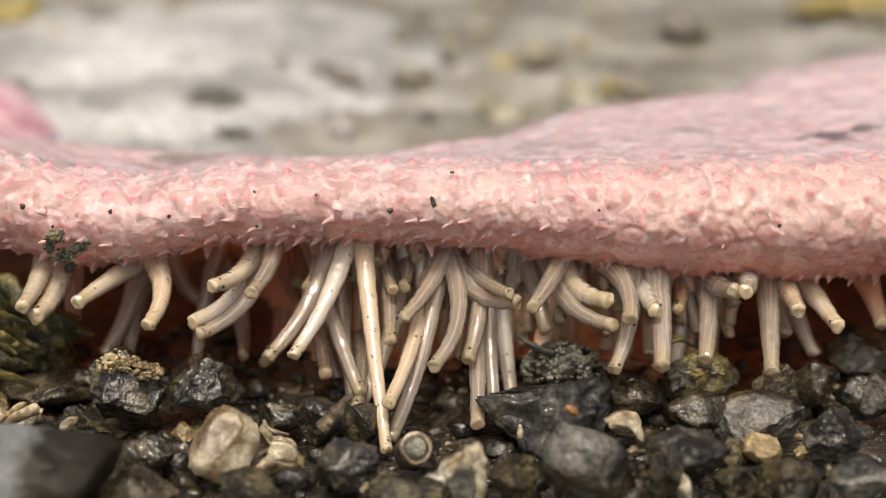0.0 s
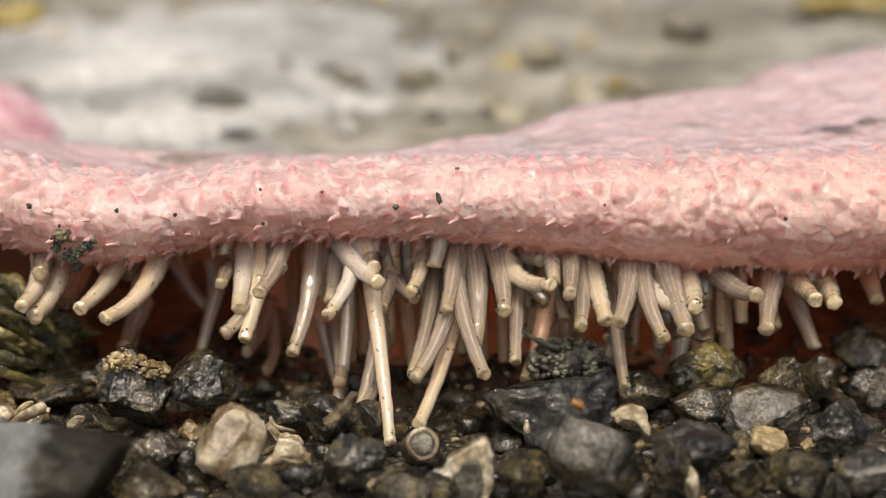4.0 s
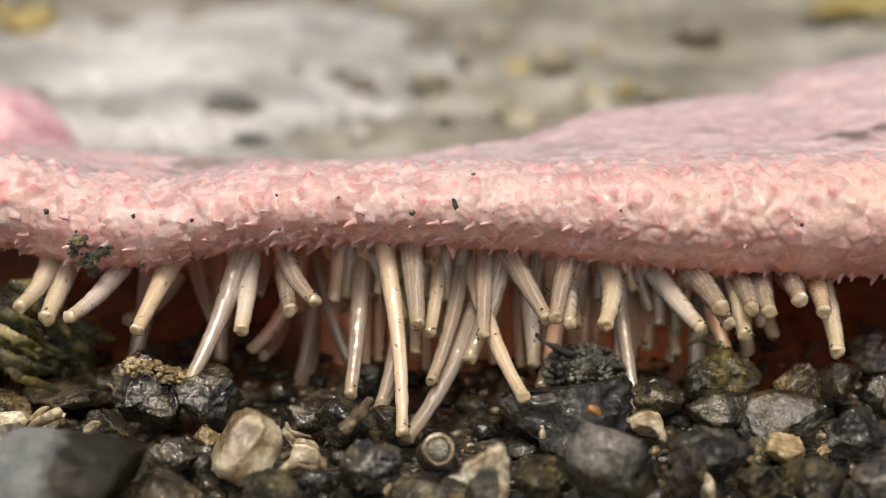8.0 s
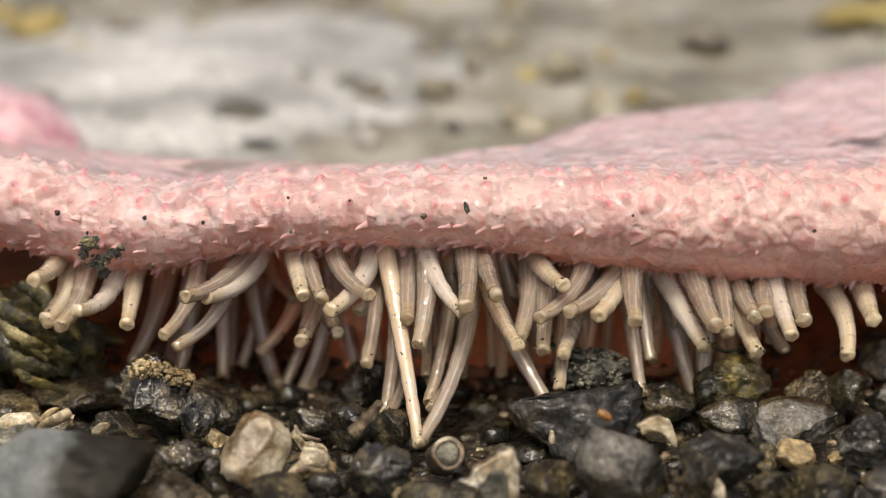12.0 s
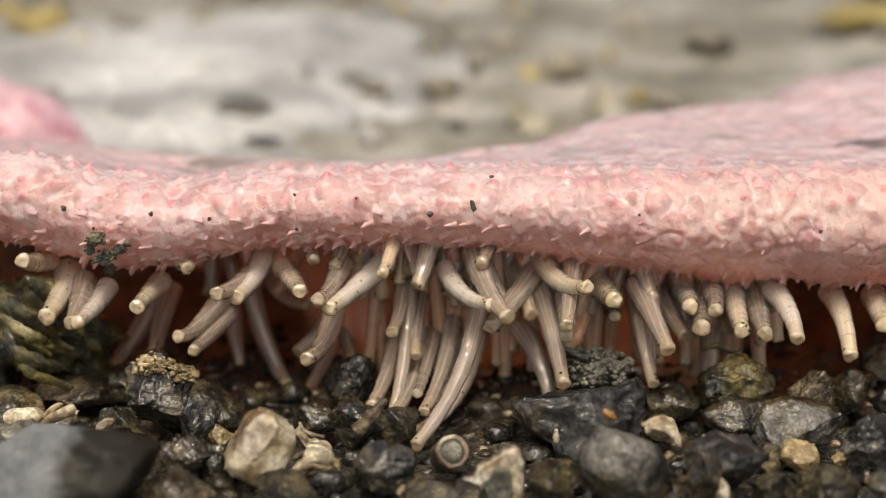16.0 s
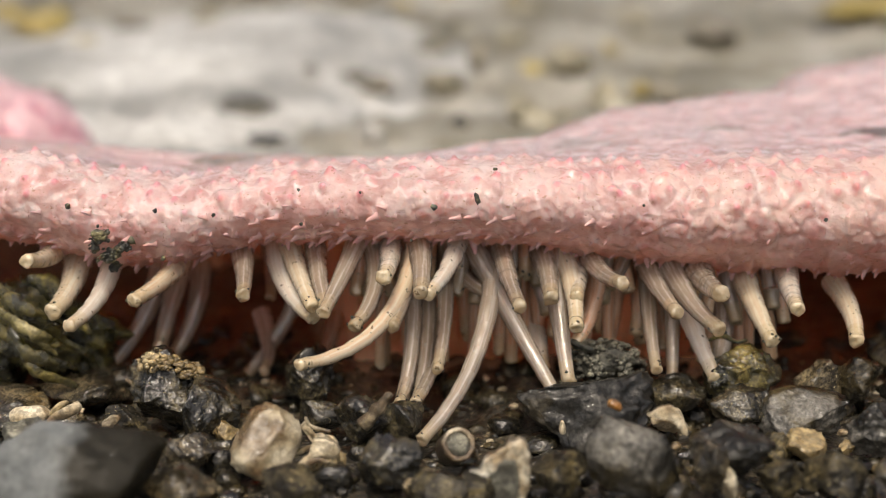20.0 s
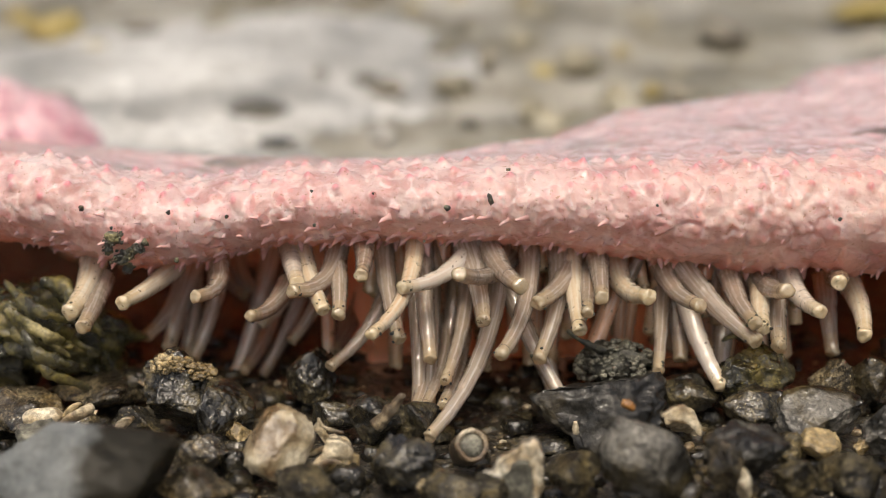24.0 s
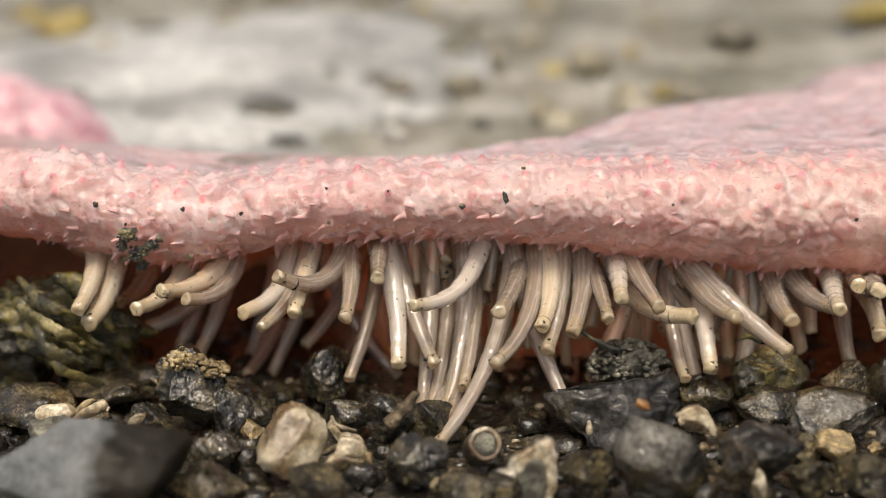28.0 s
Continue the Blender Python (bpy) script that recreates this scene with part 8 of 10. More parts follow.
tube_foot(0.93, 0.0076, -0.0030, 63, [
    (0, 23.5, 15.0, 23.4, 13.7, 23.9, 13.0),
    (1, 23.0, 14.1, 23.3, 13.5, 23.2, 13.0),
    (2, 23.6, 12.9, 23.6, 12.3, 23.4, 12.5),
    (3, 22.2, 14.9, 23.4, 13.5, 25.1, 12.7),
    (6, 21.9, 16.1, 23.6, 12.6, 27.3, 12.0),
    (7, 24.2, 12.7, 25.5, 11.4, 26.9, 10.6),
    (8, 22.4, 15.2, 24.4, 12.9, 26.5, 11.0),
    (9, 21.1, 15.8, 23.4, 12.6, 26.1, 10.2),
    (10, 22.1, 14.9, 23.8, 12.2, 25.8, 10.0),
    (11, 23.1, 13.3, 25.3, 11.7, 25.8, 10.2),
    (12, 22.0, 15.9, 23.7, 12.6, 25.6, 9.6),
    (15, 24.2, 14.9, 23.7, 13.8, 23.5, 12.9),
    (16, 24.3, 13.0, 24.0, 13.4, 23.4, 14.1),
    (17, 23.5, 15.2, 23.3, 14.7, 23.4, 14.4),
    (18, 23.5, 20.2, 23.5, 19.0, 23.5, 17.8),
    (19, 22.5, 15.1, 23.3, 14.6, 24.5, 14.9),
    (20, 22.1, 14.6, 23.8, 9.4, 25.7, 4.8),
    (21, 20.9, 15.5, 22.5, 10.0, 25.2, 5.5),
    (24, 21.4, 14.8, 22.5, 8.9, 24.8, 3.8),
    (25, 21.7, 9.8, 23.0, 6.5, 24.3, 3.1),
    (26, 21.3, 15.0, 22.7, 8.7, 24.6, 3.0),
    (27, 21.5, 14.9, 22.2, 9.0, 23.7, 3.6),
    (28, 22.0, 14.8, 21.9, 10.2, 22.0, 5.9)])
tube_foot(0.83, 0.0090, 0.0021, 64, [
    (0, 21.2, 19.9, 21.2, 18.7, 21.2, 17.5),
    (1, 21.2, 19.9, 21.2, 18.7, 21.2, 17.5),
    (3, 21.2, 14.9, 20.3, 8.7, 17.9, 3.2),
    (6, 21.8, 16.1, 20.6, 9.1, 17.9, 2.7),
    (7, 20.1, 5.9, 18.7, 4.2, 17.4, 3.2),
    (8, 18.5, 15.5, 18.6, 8.8, 17.7, 2.5),
    (9, 22.2, 15.8, 20.7, 9.8, 17.6, 4.5),
    (10, 21.4, 14.9, 20.3, 9.4, 17.9, 4.3),
    (12, 19.2, 15.9, 19.8, 11.2, 20.3, 6.7),
    (15, 19.6, 15.2, 19.3, 10.8, 19.3, 6.6),
    (17, 20.2, 15.3, 20.4, 8.9, 20.6, 2.6),
    (18, 20.2, 20.3, 20.2, 19.1, 20.2, 17.9),
    (19, 20.6, 15.1, 20.9, 8.7, 21.9, 2.5),
    (20, 22.4, 14.5, 22.1, 8.5, 21.7, 2.7),
    (21, 22.1, 15.3, 21.8, 9.2, 21.2, 3.4),
    (24, 22.1, 20.3, 22.1, 19.1, 22.1, 17.9),
    (25, 21.6, 6.5, 21.5, 5.5, 21.3, 4.8),
    (28, 22.1, 20.3, 22.1, 19.1, 22.1, 17.9)])
tube_foot(1.01, 0.0045, -0.0068, 65, [
    (0, 24.9, 15.4, 24.9, 11.5, 24.3, 7.9),
    (1, 23.5, 14.9, 23.9, 11.4, 24.4, 8.2),
    (2, 27.2, 10.9, 27.3, 11.6, 27.2, 12.6),
    (3, 25.3, 14.9, 25.5, 12.3, 25.5, 10.2),
    (6, 25.7, 16.2, 26.6, 15.2, 27.8, 14.6),
    (7, 27.1, 12.8, 27.8, 13.1, 28.0, 14.4),
    (8, 26.9, 15.1, 27.6, 14.8, 28.0, 14.4),
    (9, 24.4, 16.1, 25.2, 14.6, 26.9, 14.3),
    (10, 24.4, 15.2, 25.1, 13.9, 26.6, 13.8),
    (11, 26.9, 13.8, 26.7, 13.0, 26.5, 11.7),
    (12, 25.3, 16.0, 25.6, 14.4, 26.1, 13.1),
    (15, 24.0, 15.4, 24.3, 14.0, 24.6, 13.0),
    (16, 26.2, 11.8, 25.2, 12.1, 24.1, 12.7),
    (17, 25.0, 15.6, 24.5, 13.8, 24.3, 12.2),
    (18, 24.2, 15.7, 24.6, 14.0, 25.1, 12.5),
    (19, 23.6, 15.5, 24.5, 13.5, 26.2, 12.4),
    (20, 24.8, 15.0, 24.9, 15.0, 25.4, 15.4),
    (21, 24.5, 15.7, 24.4, 13.9, 24.7, 12.6),
    (24, 24.5, 20.7, 24.5, 19.5, 24.5, 18.3),
    (28, 24.5, 20.7, 24.5, 19.5, 24.5, 18.3)])
tube_foot(0.94, 0.0106, 0.0032, 66, [
    (0, 24.0, 19.8, 24.0, 18.6, 24.0, 17.4),
    (8, 24.0, 19.8, 24.0, 18.6, 24.0, 17.4),
    (9, 24.0, 14.8, 24.3, 8.3, 25.1, 2.0),
    (10, 23.8, 13.9, 24.3, 7.3, 25.5, 1.1),
    (12, 23.0, 14.9, 24.0, 8.3, 25.6, 2.1),
    (15, 25.6, 14.0, 25.3, 8.3, 24.6, 2.8),
    (17, 25.6, 19.0, 25.6, 17.8, 25.6, 16.6),
    (28, 25.6, 19.0, 25.6, 17.8, 25.6, 16.6)])
tube_foot(0.90, 0.0048, -0.0064, 67, [
    (0, 22.3, 15.9, 21.4, 11.3, 19.2, 7.4),
    (1, 21.0, 15.5, 19.5, 10.6, 17.6, 6.1),
    (2, 19.6, 10.2, 18.0, 10.2, 16.8, 10.9),
    (3, 22.2, 15.5, 22.5, 13.2, 23.9, 11.7),
    (6, 23.6, 16.5, 23.4, 11.2, 22.8, 6.3),
    (7, 28.3, 7.9, 27.6, 8.6, 27.0, 9.4),
    (8, 27.1, 15.0, 28.1, 13.7, 29.0, 12.6),
    (9, 28.6, 15.4, 28.3, 14.2, 28.3, 13.2),
    (10, 28.5, 14.4, 28.4, 13.3, 28.3, 12.3),
    (11, 28.3, 13.7, 28.3, 13.2, 27.6, 12.9),
    (12, 28.1, 15.5, 28.2, 13.9, 27.6, 12.3),
    (15, 26.8, 14.9, 26.6, 14.4, 26.5, 14.2),
    (16, 27.1, 13.8, 26.5, 14.3, 25.6, 14.7),
    (17, 26.4, 15.4, 25.7, 15.2, 25.5, 15.3),
    (18, 26.4, 20.4, 26.4, 19.2, 26.4, 18.0),
    (21, 26.8, 19.5, 26.8, 18.3, 26.8, 17.1),
    (24, 26.8, 14.5, 27.0, 13.0, 27.7, 12.1),
    (26, 27.1, 14.7, 27.5, 11.7, 27.8, 9.0),
    (27, 27.1, 19.7, 27.1, 18.5, 27.1, 17.3),
    (28, 27.1, 19.7, 27.1, 18.5, 27.1, 17.3)])
tube_foot(0.95, 0.0112, 0.0048, 68, [
    (0, 29.3, 13.1, 28.7, 7.5, 27.5, 2.1),
    (1, 29.3, 12.3, 28.7, 7.0, 27.8, 1.8),
    (2, 27.0, 9.0, 27.6, 5.6, 27.6, 2.1),
    (3, 28.8, 13.0, 28.1, 7.4, 27.3, 1.9),
    (6, 29.3, 14.2, 28.6, 8.0, 27.3, 2.1),
    (7, 28.4, 5.2, 28.0, 3.3, 27.1, 1.9),
    (8, 28.8, 13.3, 28.2, 7.5, 27.5, 1.9),
    (9, 28.9, 14.0, 28.1, 7.8, 27.1, 1.8),
    (10, 28.5, 13.1, 28.1, 7.0, 27.1, 1.2),
    (11, 28.1, 4.7, 27.8, 2.9, 27.5, 1.8),
    (12, 28.7, 14.1, 27.9, 7.8, 26.9, 1.6),
    (15, 29.3, 13.3, 28.6, 7.4, 27.2, 1.9),
    (16, 28.5, 8.8, 27.8, 4.8, 27.0, 1.9),
    (17, 29.9, 13.5, 28.8, 7.5, 27.1, 1.7),
    (18, 28.4, 13.6, 27.9, 7.5, 26.9, 1.7),
    (19, 28.4, 18.6, 28.4, 17.4, 28.4, 16.2),
    (20, 28.9, 12.8, 28.6, 7.2, 27.5, 1.8),
    (21, 29.3, 13.5, 28.6, 7.6, 27.3, 1.8),
    (24, 27.3, 13.1, 26.9, 7.4, 26.2, 1.8),
    (25, 28.2, 5.1, 27.3, 3.2, 26.5, 1.8),
    (26, 28.4, 13.1, 28.0, 7.5, 27.0, 2.0),
    (27, 28.3, 13.1, 27.8, 7.1, 26.8, 1.2),
    (28, 29.5, 12.9, 28.3, 7.3, 26.9, 1.9)])
tube_foot(0.83, 0.0099, 0.0033, 69, [
    (0, 28.4, 13.5, 28.5, 12.3, 27.6, 11.4),
    (1, 29.2, 13.4, 29.0, 12.2, 29.1, 11.8),
    (2, 28.4, 11.9, 28.9, 11.4, 29.4, 10.9),
    (3, 28.5, 13.2, 29.3, 12.2, 29.4, 11.1),
    (6, 28.9, 18.4, 28.9, 17.2, 28.9, 16.0),
    (8, 28.9, 13.4, 29.5, 9.9, 30.6, 6.8),
    (9, 27.9, 14.0, 29.0, 10.1, 31.0, 6.9),
    (10, 28.9, 13.0, 29.4, 9.6, 30.7, 6.6),
    (12, 28.9, 18.0, 28.9, 16.8, 28.9, 15.6),
    (15, 27.3, 13.8, 27.0, 13.1, 26.7, 12.4),
    (17, 29.6, 19.3, 29.6, 18.1, 29.6, 16.9),
    (18, 29.6, 14.3, 28.3, 13.7, 27.1, 13.3),
    (19, 29.6, 19.3, 29.6, 18.1, 29.6, 16.9),
    (28, 29.6, 19.3, 29.6, 18.1, 29.6, 16.9)])
tube_foot(0.86, 0.0118, 0.0056, 70, [
    (0, 40.5, 12.4, 40.6, 10.1, 40.9, 7.9),
    (1, 41.4, 11.4, 41.7, 10.9, 42.0, 10.7),
    (2, 41.1, 8.4, 41.0, 7.9, 40.5, 7.8),
    (3, 38.8, 12.4, 39.2, 10.2, 39.4, 8.3),
    (6, 35.4, 14.3, 36.2, 10.6, 37.1, 7.1),
    (7, 37.7, 10.7, 37.8, 9.1, 37.2, 7.9),
    (8, 35.9, 13.3, 36.2, 10.3, 36.7, 7.6),
    (9, 36.1, 14.0, 36.2, 10.5, 36.8, 7.2),
    (10, 35.5, 13.0, 36.0, 9.5, 36.8, 6.2),
    (11, 36.4, 7.5, 36.5, 7.0, 36.3, 6.5),
    (12, 33.6, 13.9, 34.6, 10.0, 36.6, 6.6),
    (15, 33.6, 18.9, 33.6, 17.7, 33.6, 16.5),
    (17, 32.6, 18.1, 32.6, 16.9, 32.6, 15.7),
    (18, 32.6, 13.1, 32.3, 9.0, 31.9, 5.0),
    (19, 30.7, 13.0, 29.7, 8.5, 28.4, 4.2),
    (20, 30.7, 18.0, 30.7, 16.8, 30.7, 15.6),
    (28, 30.7, 18.0, 30.7, 16.8, 30.7, 15.6)])
tube_foot(0.89, 0.0069, -0.0040, 71, [
    (0, 31.8, 14.3, 30.9, 11.0, 29.7, 7.9),
    (1, 32.4, 13.7, 31.3, 11.0, 30.4, 8.6),
    (2, 32.3, 11.3, 31.4, 10.5, 30.2, 10.1),
    (3, 32.4, 18.7, 32.4, 17.5, 32.4, 16.3),
    (6, 34.9, 15.5, 34.6, 14.2, 34.7, 13.1),
    (7, 34.5, 13.2, 34.7, 13.3, 34.3, 13.2),
    (8, 35.0, 14.5, 34.4, 13.8, 33.9, 13.2),
    (9, 34.2, 15.2, 34.1, 14.2, 34.1, 13.5),
    (10, 34.2, 14.2, 34.1, 13.3, 34.1, 12.6),
    (11, 33.7, 13.1, 33.2, 12.6, 32.8, 12.8),
    (12, 33.7, 15.2, 33.0, 14.5, 32.2, 13.9),
    (15, 33.7, 20.2, 33.7, 19.0, 33.7, 17.8),
    (20, 34.2, 19.8, 34.2, 18.6, 34.2, 17.4),
    (21, 34.2, 14.8, 33.6, 14.8, 32.2, 15.7),
    (24, 30.6, 13.8, 30.8, 13.8, 31.5, 14.9),
    (25, 31.8, 13.7, 32.0, 13.8, 31.5, 14.2),
    (26, 29.5, 13.9, 30.1, 13.4, 31.2, 14.8),
    (27, 30.9, 13.9, 31.6, 13.9, 32.5, 14.4),
    (28, 30.3, 13.7, 30.1, 12.4, 30.5, 11.7)])
tube_foot(0.99, 0.0067, -0.0042, 72, [
    (0, 27.5, 19.0, 27.5, 17.8, 27.5, 16.6),
    (1, 27.5, 19.0, 27.5, 17.8, 27.5, 16.6),
    (2, 25.8, 13.1, 25.7, 13.3, 25.4, 13.8),
    (3, 27.5, 14.0, 27.3, 13.4, 26.4, 13.6),
    (6, 29.9, 15.2, 30.3, 13.2, 30.7, 11.5),
    (7, 29.8, 12.9, 29.8, 12.0, 30.1, 11.3),
    (8, 32.2, 14.4, 31.8, 12.4, 31.3, 10.6),
    (9, 30.4, 14.9, 30.3, 12.4, 30.7, 10.2),
    (10, 30.5, 14.0, 30.6, 11.4, 30.8, 9.0),
    (11, 31.2, 9.7, 31.5, 9.2, 31.3, 9.7),
    (12, 29.9, 15.0, 30.4, 11.9, 31.3, 9.3),
    (15, 29.9, 14.2, 30.4, 11.7, 29.8, 9.3),
    (16, 29.9, 13.0, 29.5, 12.1, 29.0, 11.7),
    (17, 29.9, 14.4, 29.4, 14.0, 28.8, 13.7),
    (18, 29.9, 19.4, 29.9, 18.2, 29.9, 17.0),
    (19, 30.5, 14.3, 30.5, 12.2, 31.1, 10.7),
    (20, 30.5, 13.8, 31.0, 11.4, 31.7, 9.4),
    (21, 30.4, 14.5, 30.1, 12.5, 30.3, 10.8),
    (24, 30.8, 13.8, 29.8, 12.2, 29.1, 10.8),
    (25, 30.8, 12.7, 29.8, 11.5, 28.8, 10.4),
    (26, 31.0, 14.0, 30.3, 12.0, 29.8, 10.3),
    (27, 31.9, 14.0, 30.9, 12.5, 30.1, 11.2),
    (28, 31.9, 19.0, 31.9, 17.8, 31.9, 16.6)])
tube_foot(0.92, 0.0068, -0.0040, 73, [
    (0, 31.4, 13.9, 32.1, 14.4, 32.5, 15.5),
    (1, 32.7, 13.6, 32.9, 14.4, 32.8, 15.3),
    (2, 31.6, 13.1, 32.5, 13.9, 33.0, 15.4),
    (3, 31.5, 14.0, 32.9, 13.7, 34.6, 14.6),
    (6, 32.2, 15.3, 32.3, 14.0, 33.1, 13.5),
    (7, 32.5, 13.2, 32.4, 13.0, 32.3, 13.3),
    (8, 32.1, 14.3, 32.4, 14.0, 32.0, 13.5),
    (9, 31.6, 15.0, 31.8, 13.8, 32.5, 13.2),
    (10, 31.2, 14.0, 31.7, 12.9, 32.5, 12.3),
    (11, 32.4, 13.1, 32.0, 12.6, 31.5, 12.1),
    (12, 30.7, 15.0, 30.7, 14.0, 31.0, 13.2),
    (15, 30.5, 19.5, 30.5, 18.3, 30.5, 17.1),
    (16, 32.6, 12.2, 32.2, 11.4, 31.7, 11.3),
    (17, 30.5, 14.5, 30.9, 12.0, 31.8, 10.1),
    (18, 29.8, 14.3, 30.6, 11.8, 31.7, 9.7),
    (19, 31.9, 14.4, 32.2, 11.8, 31.9, 9.3),
    (20, 31.9, 19.4, 31.9, 18.2, 31.9, 17.0),
    (21, 32.4, 14.6, 32.1, 11.7, 31.2, 9.1),
    (24, 32.8, 13.9, 31.8, 11.2, 31.0, 8.7),
    (25, 32.6, 10.6, 31.8, 9.4, 31.1, 8.4),
    (26, 32.7, 14.1, 31.9, 11.2, 31.3, 8.6),
    (27, 32.7, 19.1, 32.7, 17.9, 32.7, 16.7),
    (28, 32.6, 14.0, 33.7, 12.9, 35.4, 13.0)])
tube_foot(0.88, 0.0068, -0.0040, 74, [
    (0, 38.7, 14.1, 38.0, 10.0, 37.2, 6.3),
    (1, 38.8, 13.5, 38.1, 9.6, 37.2, 6.3),
    (2, 38.7, 12.0, 38.0, 9.1, 36.9, 6.1),
    (3, 38.9, 13.8, 36.8, 11.2, 35.0, 8.8),
    (6, 37.9, 15.0, 37.7, 15.1, 37.5, 15.4),
    (7, 39.2, 13.9, 38.4, 14.6, 37.2, 15.8),
    (8, 38.5, 14.2, 37.9, 14.6, 37.3, 14.5),
    (9, 38.5, 19.2, 38.5, 18.0, 38.5, 16.8),
    (10, 36.9, 14.0, 37.5, 12.9, 38.5, 12.5),
    (11, 37.1, 13.1, 37.8, 12.9, 38.7, 13.1),
    (12, 37.4, 15.0, 36.9, 13.9, 36.5, 12.9),
    (15, 37.4, 20.0, 37.4, 18.8, 37.4, 17.6),
    (24, 33.5, 19.2, 33.5, 18.0, 33.5, 16.8),
    (26, 33.5, 14.2, 33.2, 14.3, 33.0, 15.4),
    (27, 34.6, 14.2, 34.1, 13.9, 34.1, 14.1),
    (28, 34.6, 19.2, 34.6, 18.0, 34.6, 16.8)])
tube_foot(0.93, 0.0053, -0.0058, 75, [
    (0, 35.8, 14.7, 34.9, 15.2, 33.4, 16.0),
    (1, 35.8, 19.7, 35.8, 18.5, 35.8, 17.3),
    (2, 36.0, 13.5, 35.1, 14.0, 34.0, 14.9),
    (3, 35.8, 19.7, 35.8, 18.5, 35.8, 17.3),
    (6, 36.5, 15.5, 36.6, 13.8, 37.0, 12.5),
    (8, 35.8, 20.5, 35.8, 19.3, 35.8, 18.1),
    (9, 35.8, 15.5, 36.2, 14.5, 37.2, 14.3),
    (10, 35.0, 14.7, 34.7, 12.9, 34.7, 11.5),
    (11, 35.7, 13.5, 35.2, 12.7, 34.6, 12.0),
    (12, 34.5, 15.7, 34.6, 13.6, 34.7, 11.8),
    (15, 34.6, 15.0, 35.3, 12.4, 36.0, 10.2),
    (16, 34.5, 13.7, 35.0, 12.9, 34.8, 11.5),
    (17, 34.4, 15.2, 34.7, 13.3, 35.5, 12.0),
    (18, 34.1, 15.0, 34.7, 13.2, 35.6, 11.9),
    (19, 34.5, 15.0, 34.7, 13.0, 35.4, 11.5),
    (20, 35.2, 14.5, 34.5, 13.9, 34.0, 13.5),
    (21, 35.3, 15.3, 34.4, 15.0, 33.6, 14.9),
    (24, 33.9, 14.4, 33.9, 13.3, 34.8, 13.1),
    (25, 35.2, 11.7, 35.5, 12.2, 35.8, 12.8),
    (26, 32.7, 14.7, 33.6, 13.1, 35.5, 13.3),
    (27, 34.9, 14.7, 34.7, 13.7, 34.9, 13.3),
    (28, 37.0, 14.3, 36.0, 13.8, 35.3, 13.5)])
tube_foot(0.84, 0.0119, 0.0056, 76, [
    (0, 42.6, 12.1, 43.1, 8.6, 44.3, 5.4),
    (1, 42.3, 11.3, 43.1, 8.3, 44.0, 5.4),
    (2, 43.2, 8.0, 43.9, 6.0, 44.2, 5.3),
    (3, 41.6, 11.8, 43.2, 8.8, 44.6, 5.8),
    (6, 40.2, 13.4, 40.3, 8.8, 40.4, 4.3),
    (8, 38.7, 18.3, 38.7, 17.1, 38.7, 15.9),
    (9, 38.7, 13.3, 39.4, 8.9, 40.1, 4.7),
    (10, 39.8, 12.4, 40.0, 8.0, 40.3, 3.7),
    (12, 39.8, 17.4, 39.8, 16.2, 39.8, 15.0),
    (17, 39.8, 17.9, 39.8, 16.7, 39.8, 15.5),
    (18, 39.8, 12.9, 39.7, 8.7, 39.9, 4.6),
    (19, 39.8, 17.9, 39.8, 16.7, 39.8, 15.5),
    (20, 39.4, 18.0, 39.4, 16.8, 39.4, 15.6),
    (21, 39.4, 13.0, 39.5, 9.0, 39.4, 5.1),
    (24, 39.7, 12.2, 39.5, 8.5, 39.4, 5.0),
    (26, 39.7, 17.2, 39.7, 16.0, 39.7, 14.8),
    (27, 39.6, 17.4, 39.6, 16.2, 39.6, 15.0),
    (28, 39.6, 12.4, 39.4, 8.3, 39.6, 4.4)])
tube_foot(0.99, 0.0074, -0.0034, 77, [
    (0, 40.8, 13.4, 40.4, 13.3, 39.9, 13.2),
    (1, 40.8, 18.4, 40.8, 17.2, 40.8, 16.0),
    (2, 41.2, 12.5, 40.5, 13.0, 39.8, 13.5),
    (3, 41.2, 12.7, 41.6, 12.8, 41.2, 13.4),
    (6, 41.0, 14.3, 40.6, 14.1, 40.5, 14.2),
    (7, 41.1, 12.6, 40.7, 13.1, 40.0, 13.3),
    (8, 41.7, 14.0, 41.1, 13.4, 40.2, 13.0),
    (9, 40.3, 14.2, 40.3, 13.2, 40.3, 12.3),
    (10, 40.3, 19.2, 40.3, 18.0, 40.3, 16.8),
    (21, 40.0, 18.5, 40.0, 17.3, 40.0, 16.1),
    (24, 40.0, 13.5, 38.9, 14.6, 37.5, 15.7),
    (25, 38.9, 13.9, 38.2, 14.9, 37.1, 16.0),
    (26, 39.3, 13.8, 38.9, 14.5, 37.8, 15.5),
    (27, 39.3, 18.8, 39.3, 17.6, 39.3, 16.4),
    (28, 40.2, 13.6, 39.1, 14.3, 37.9, 15.4)])
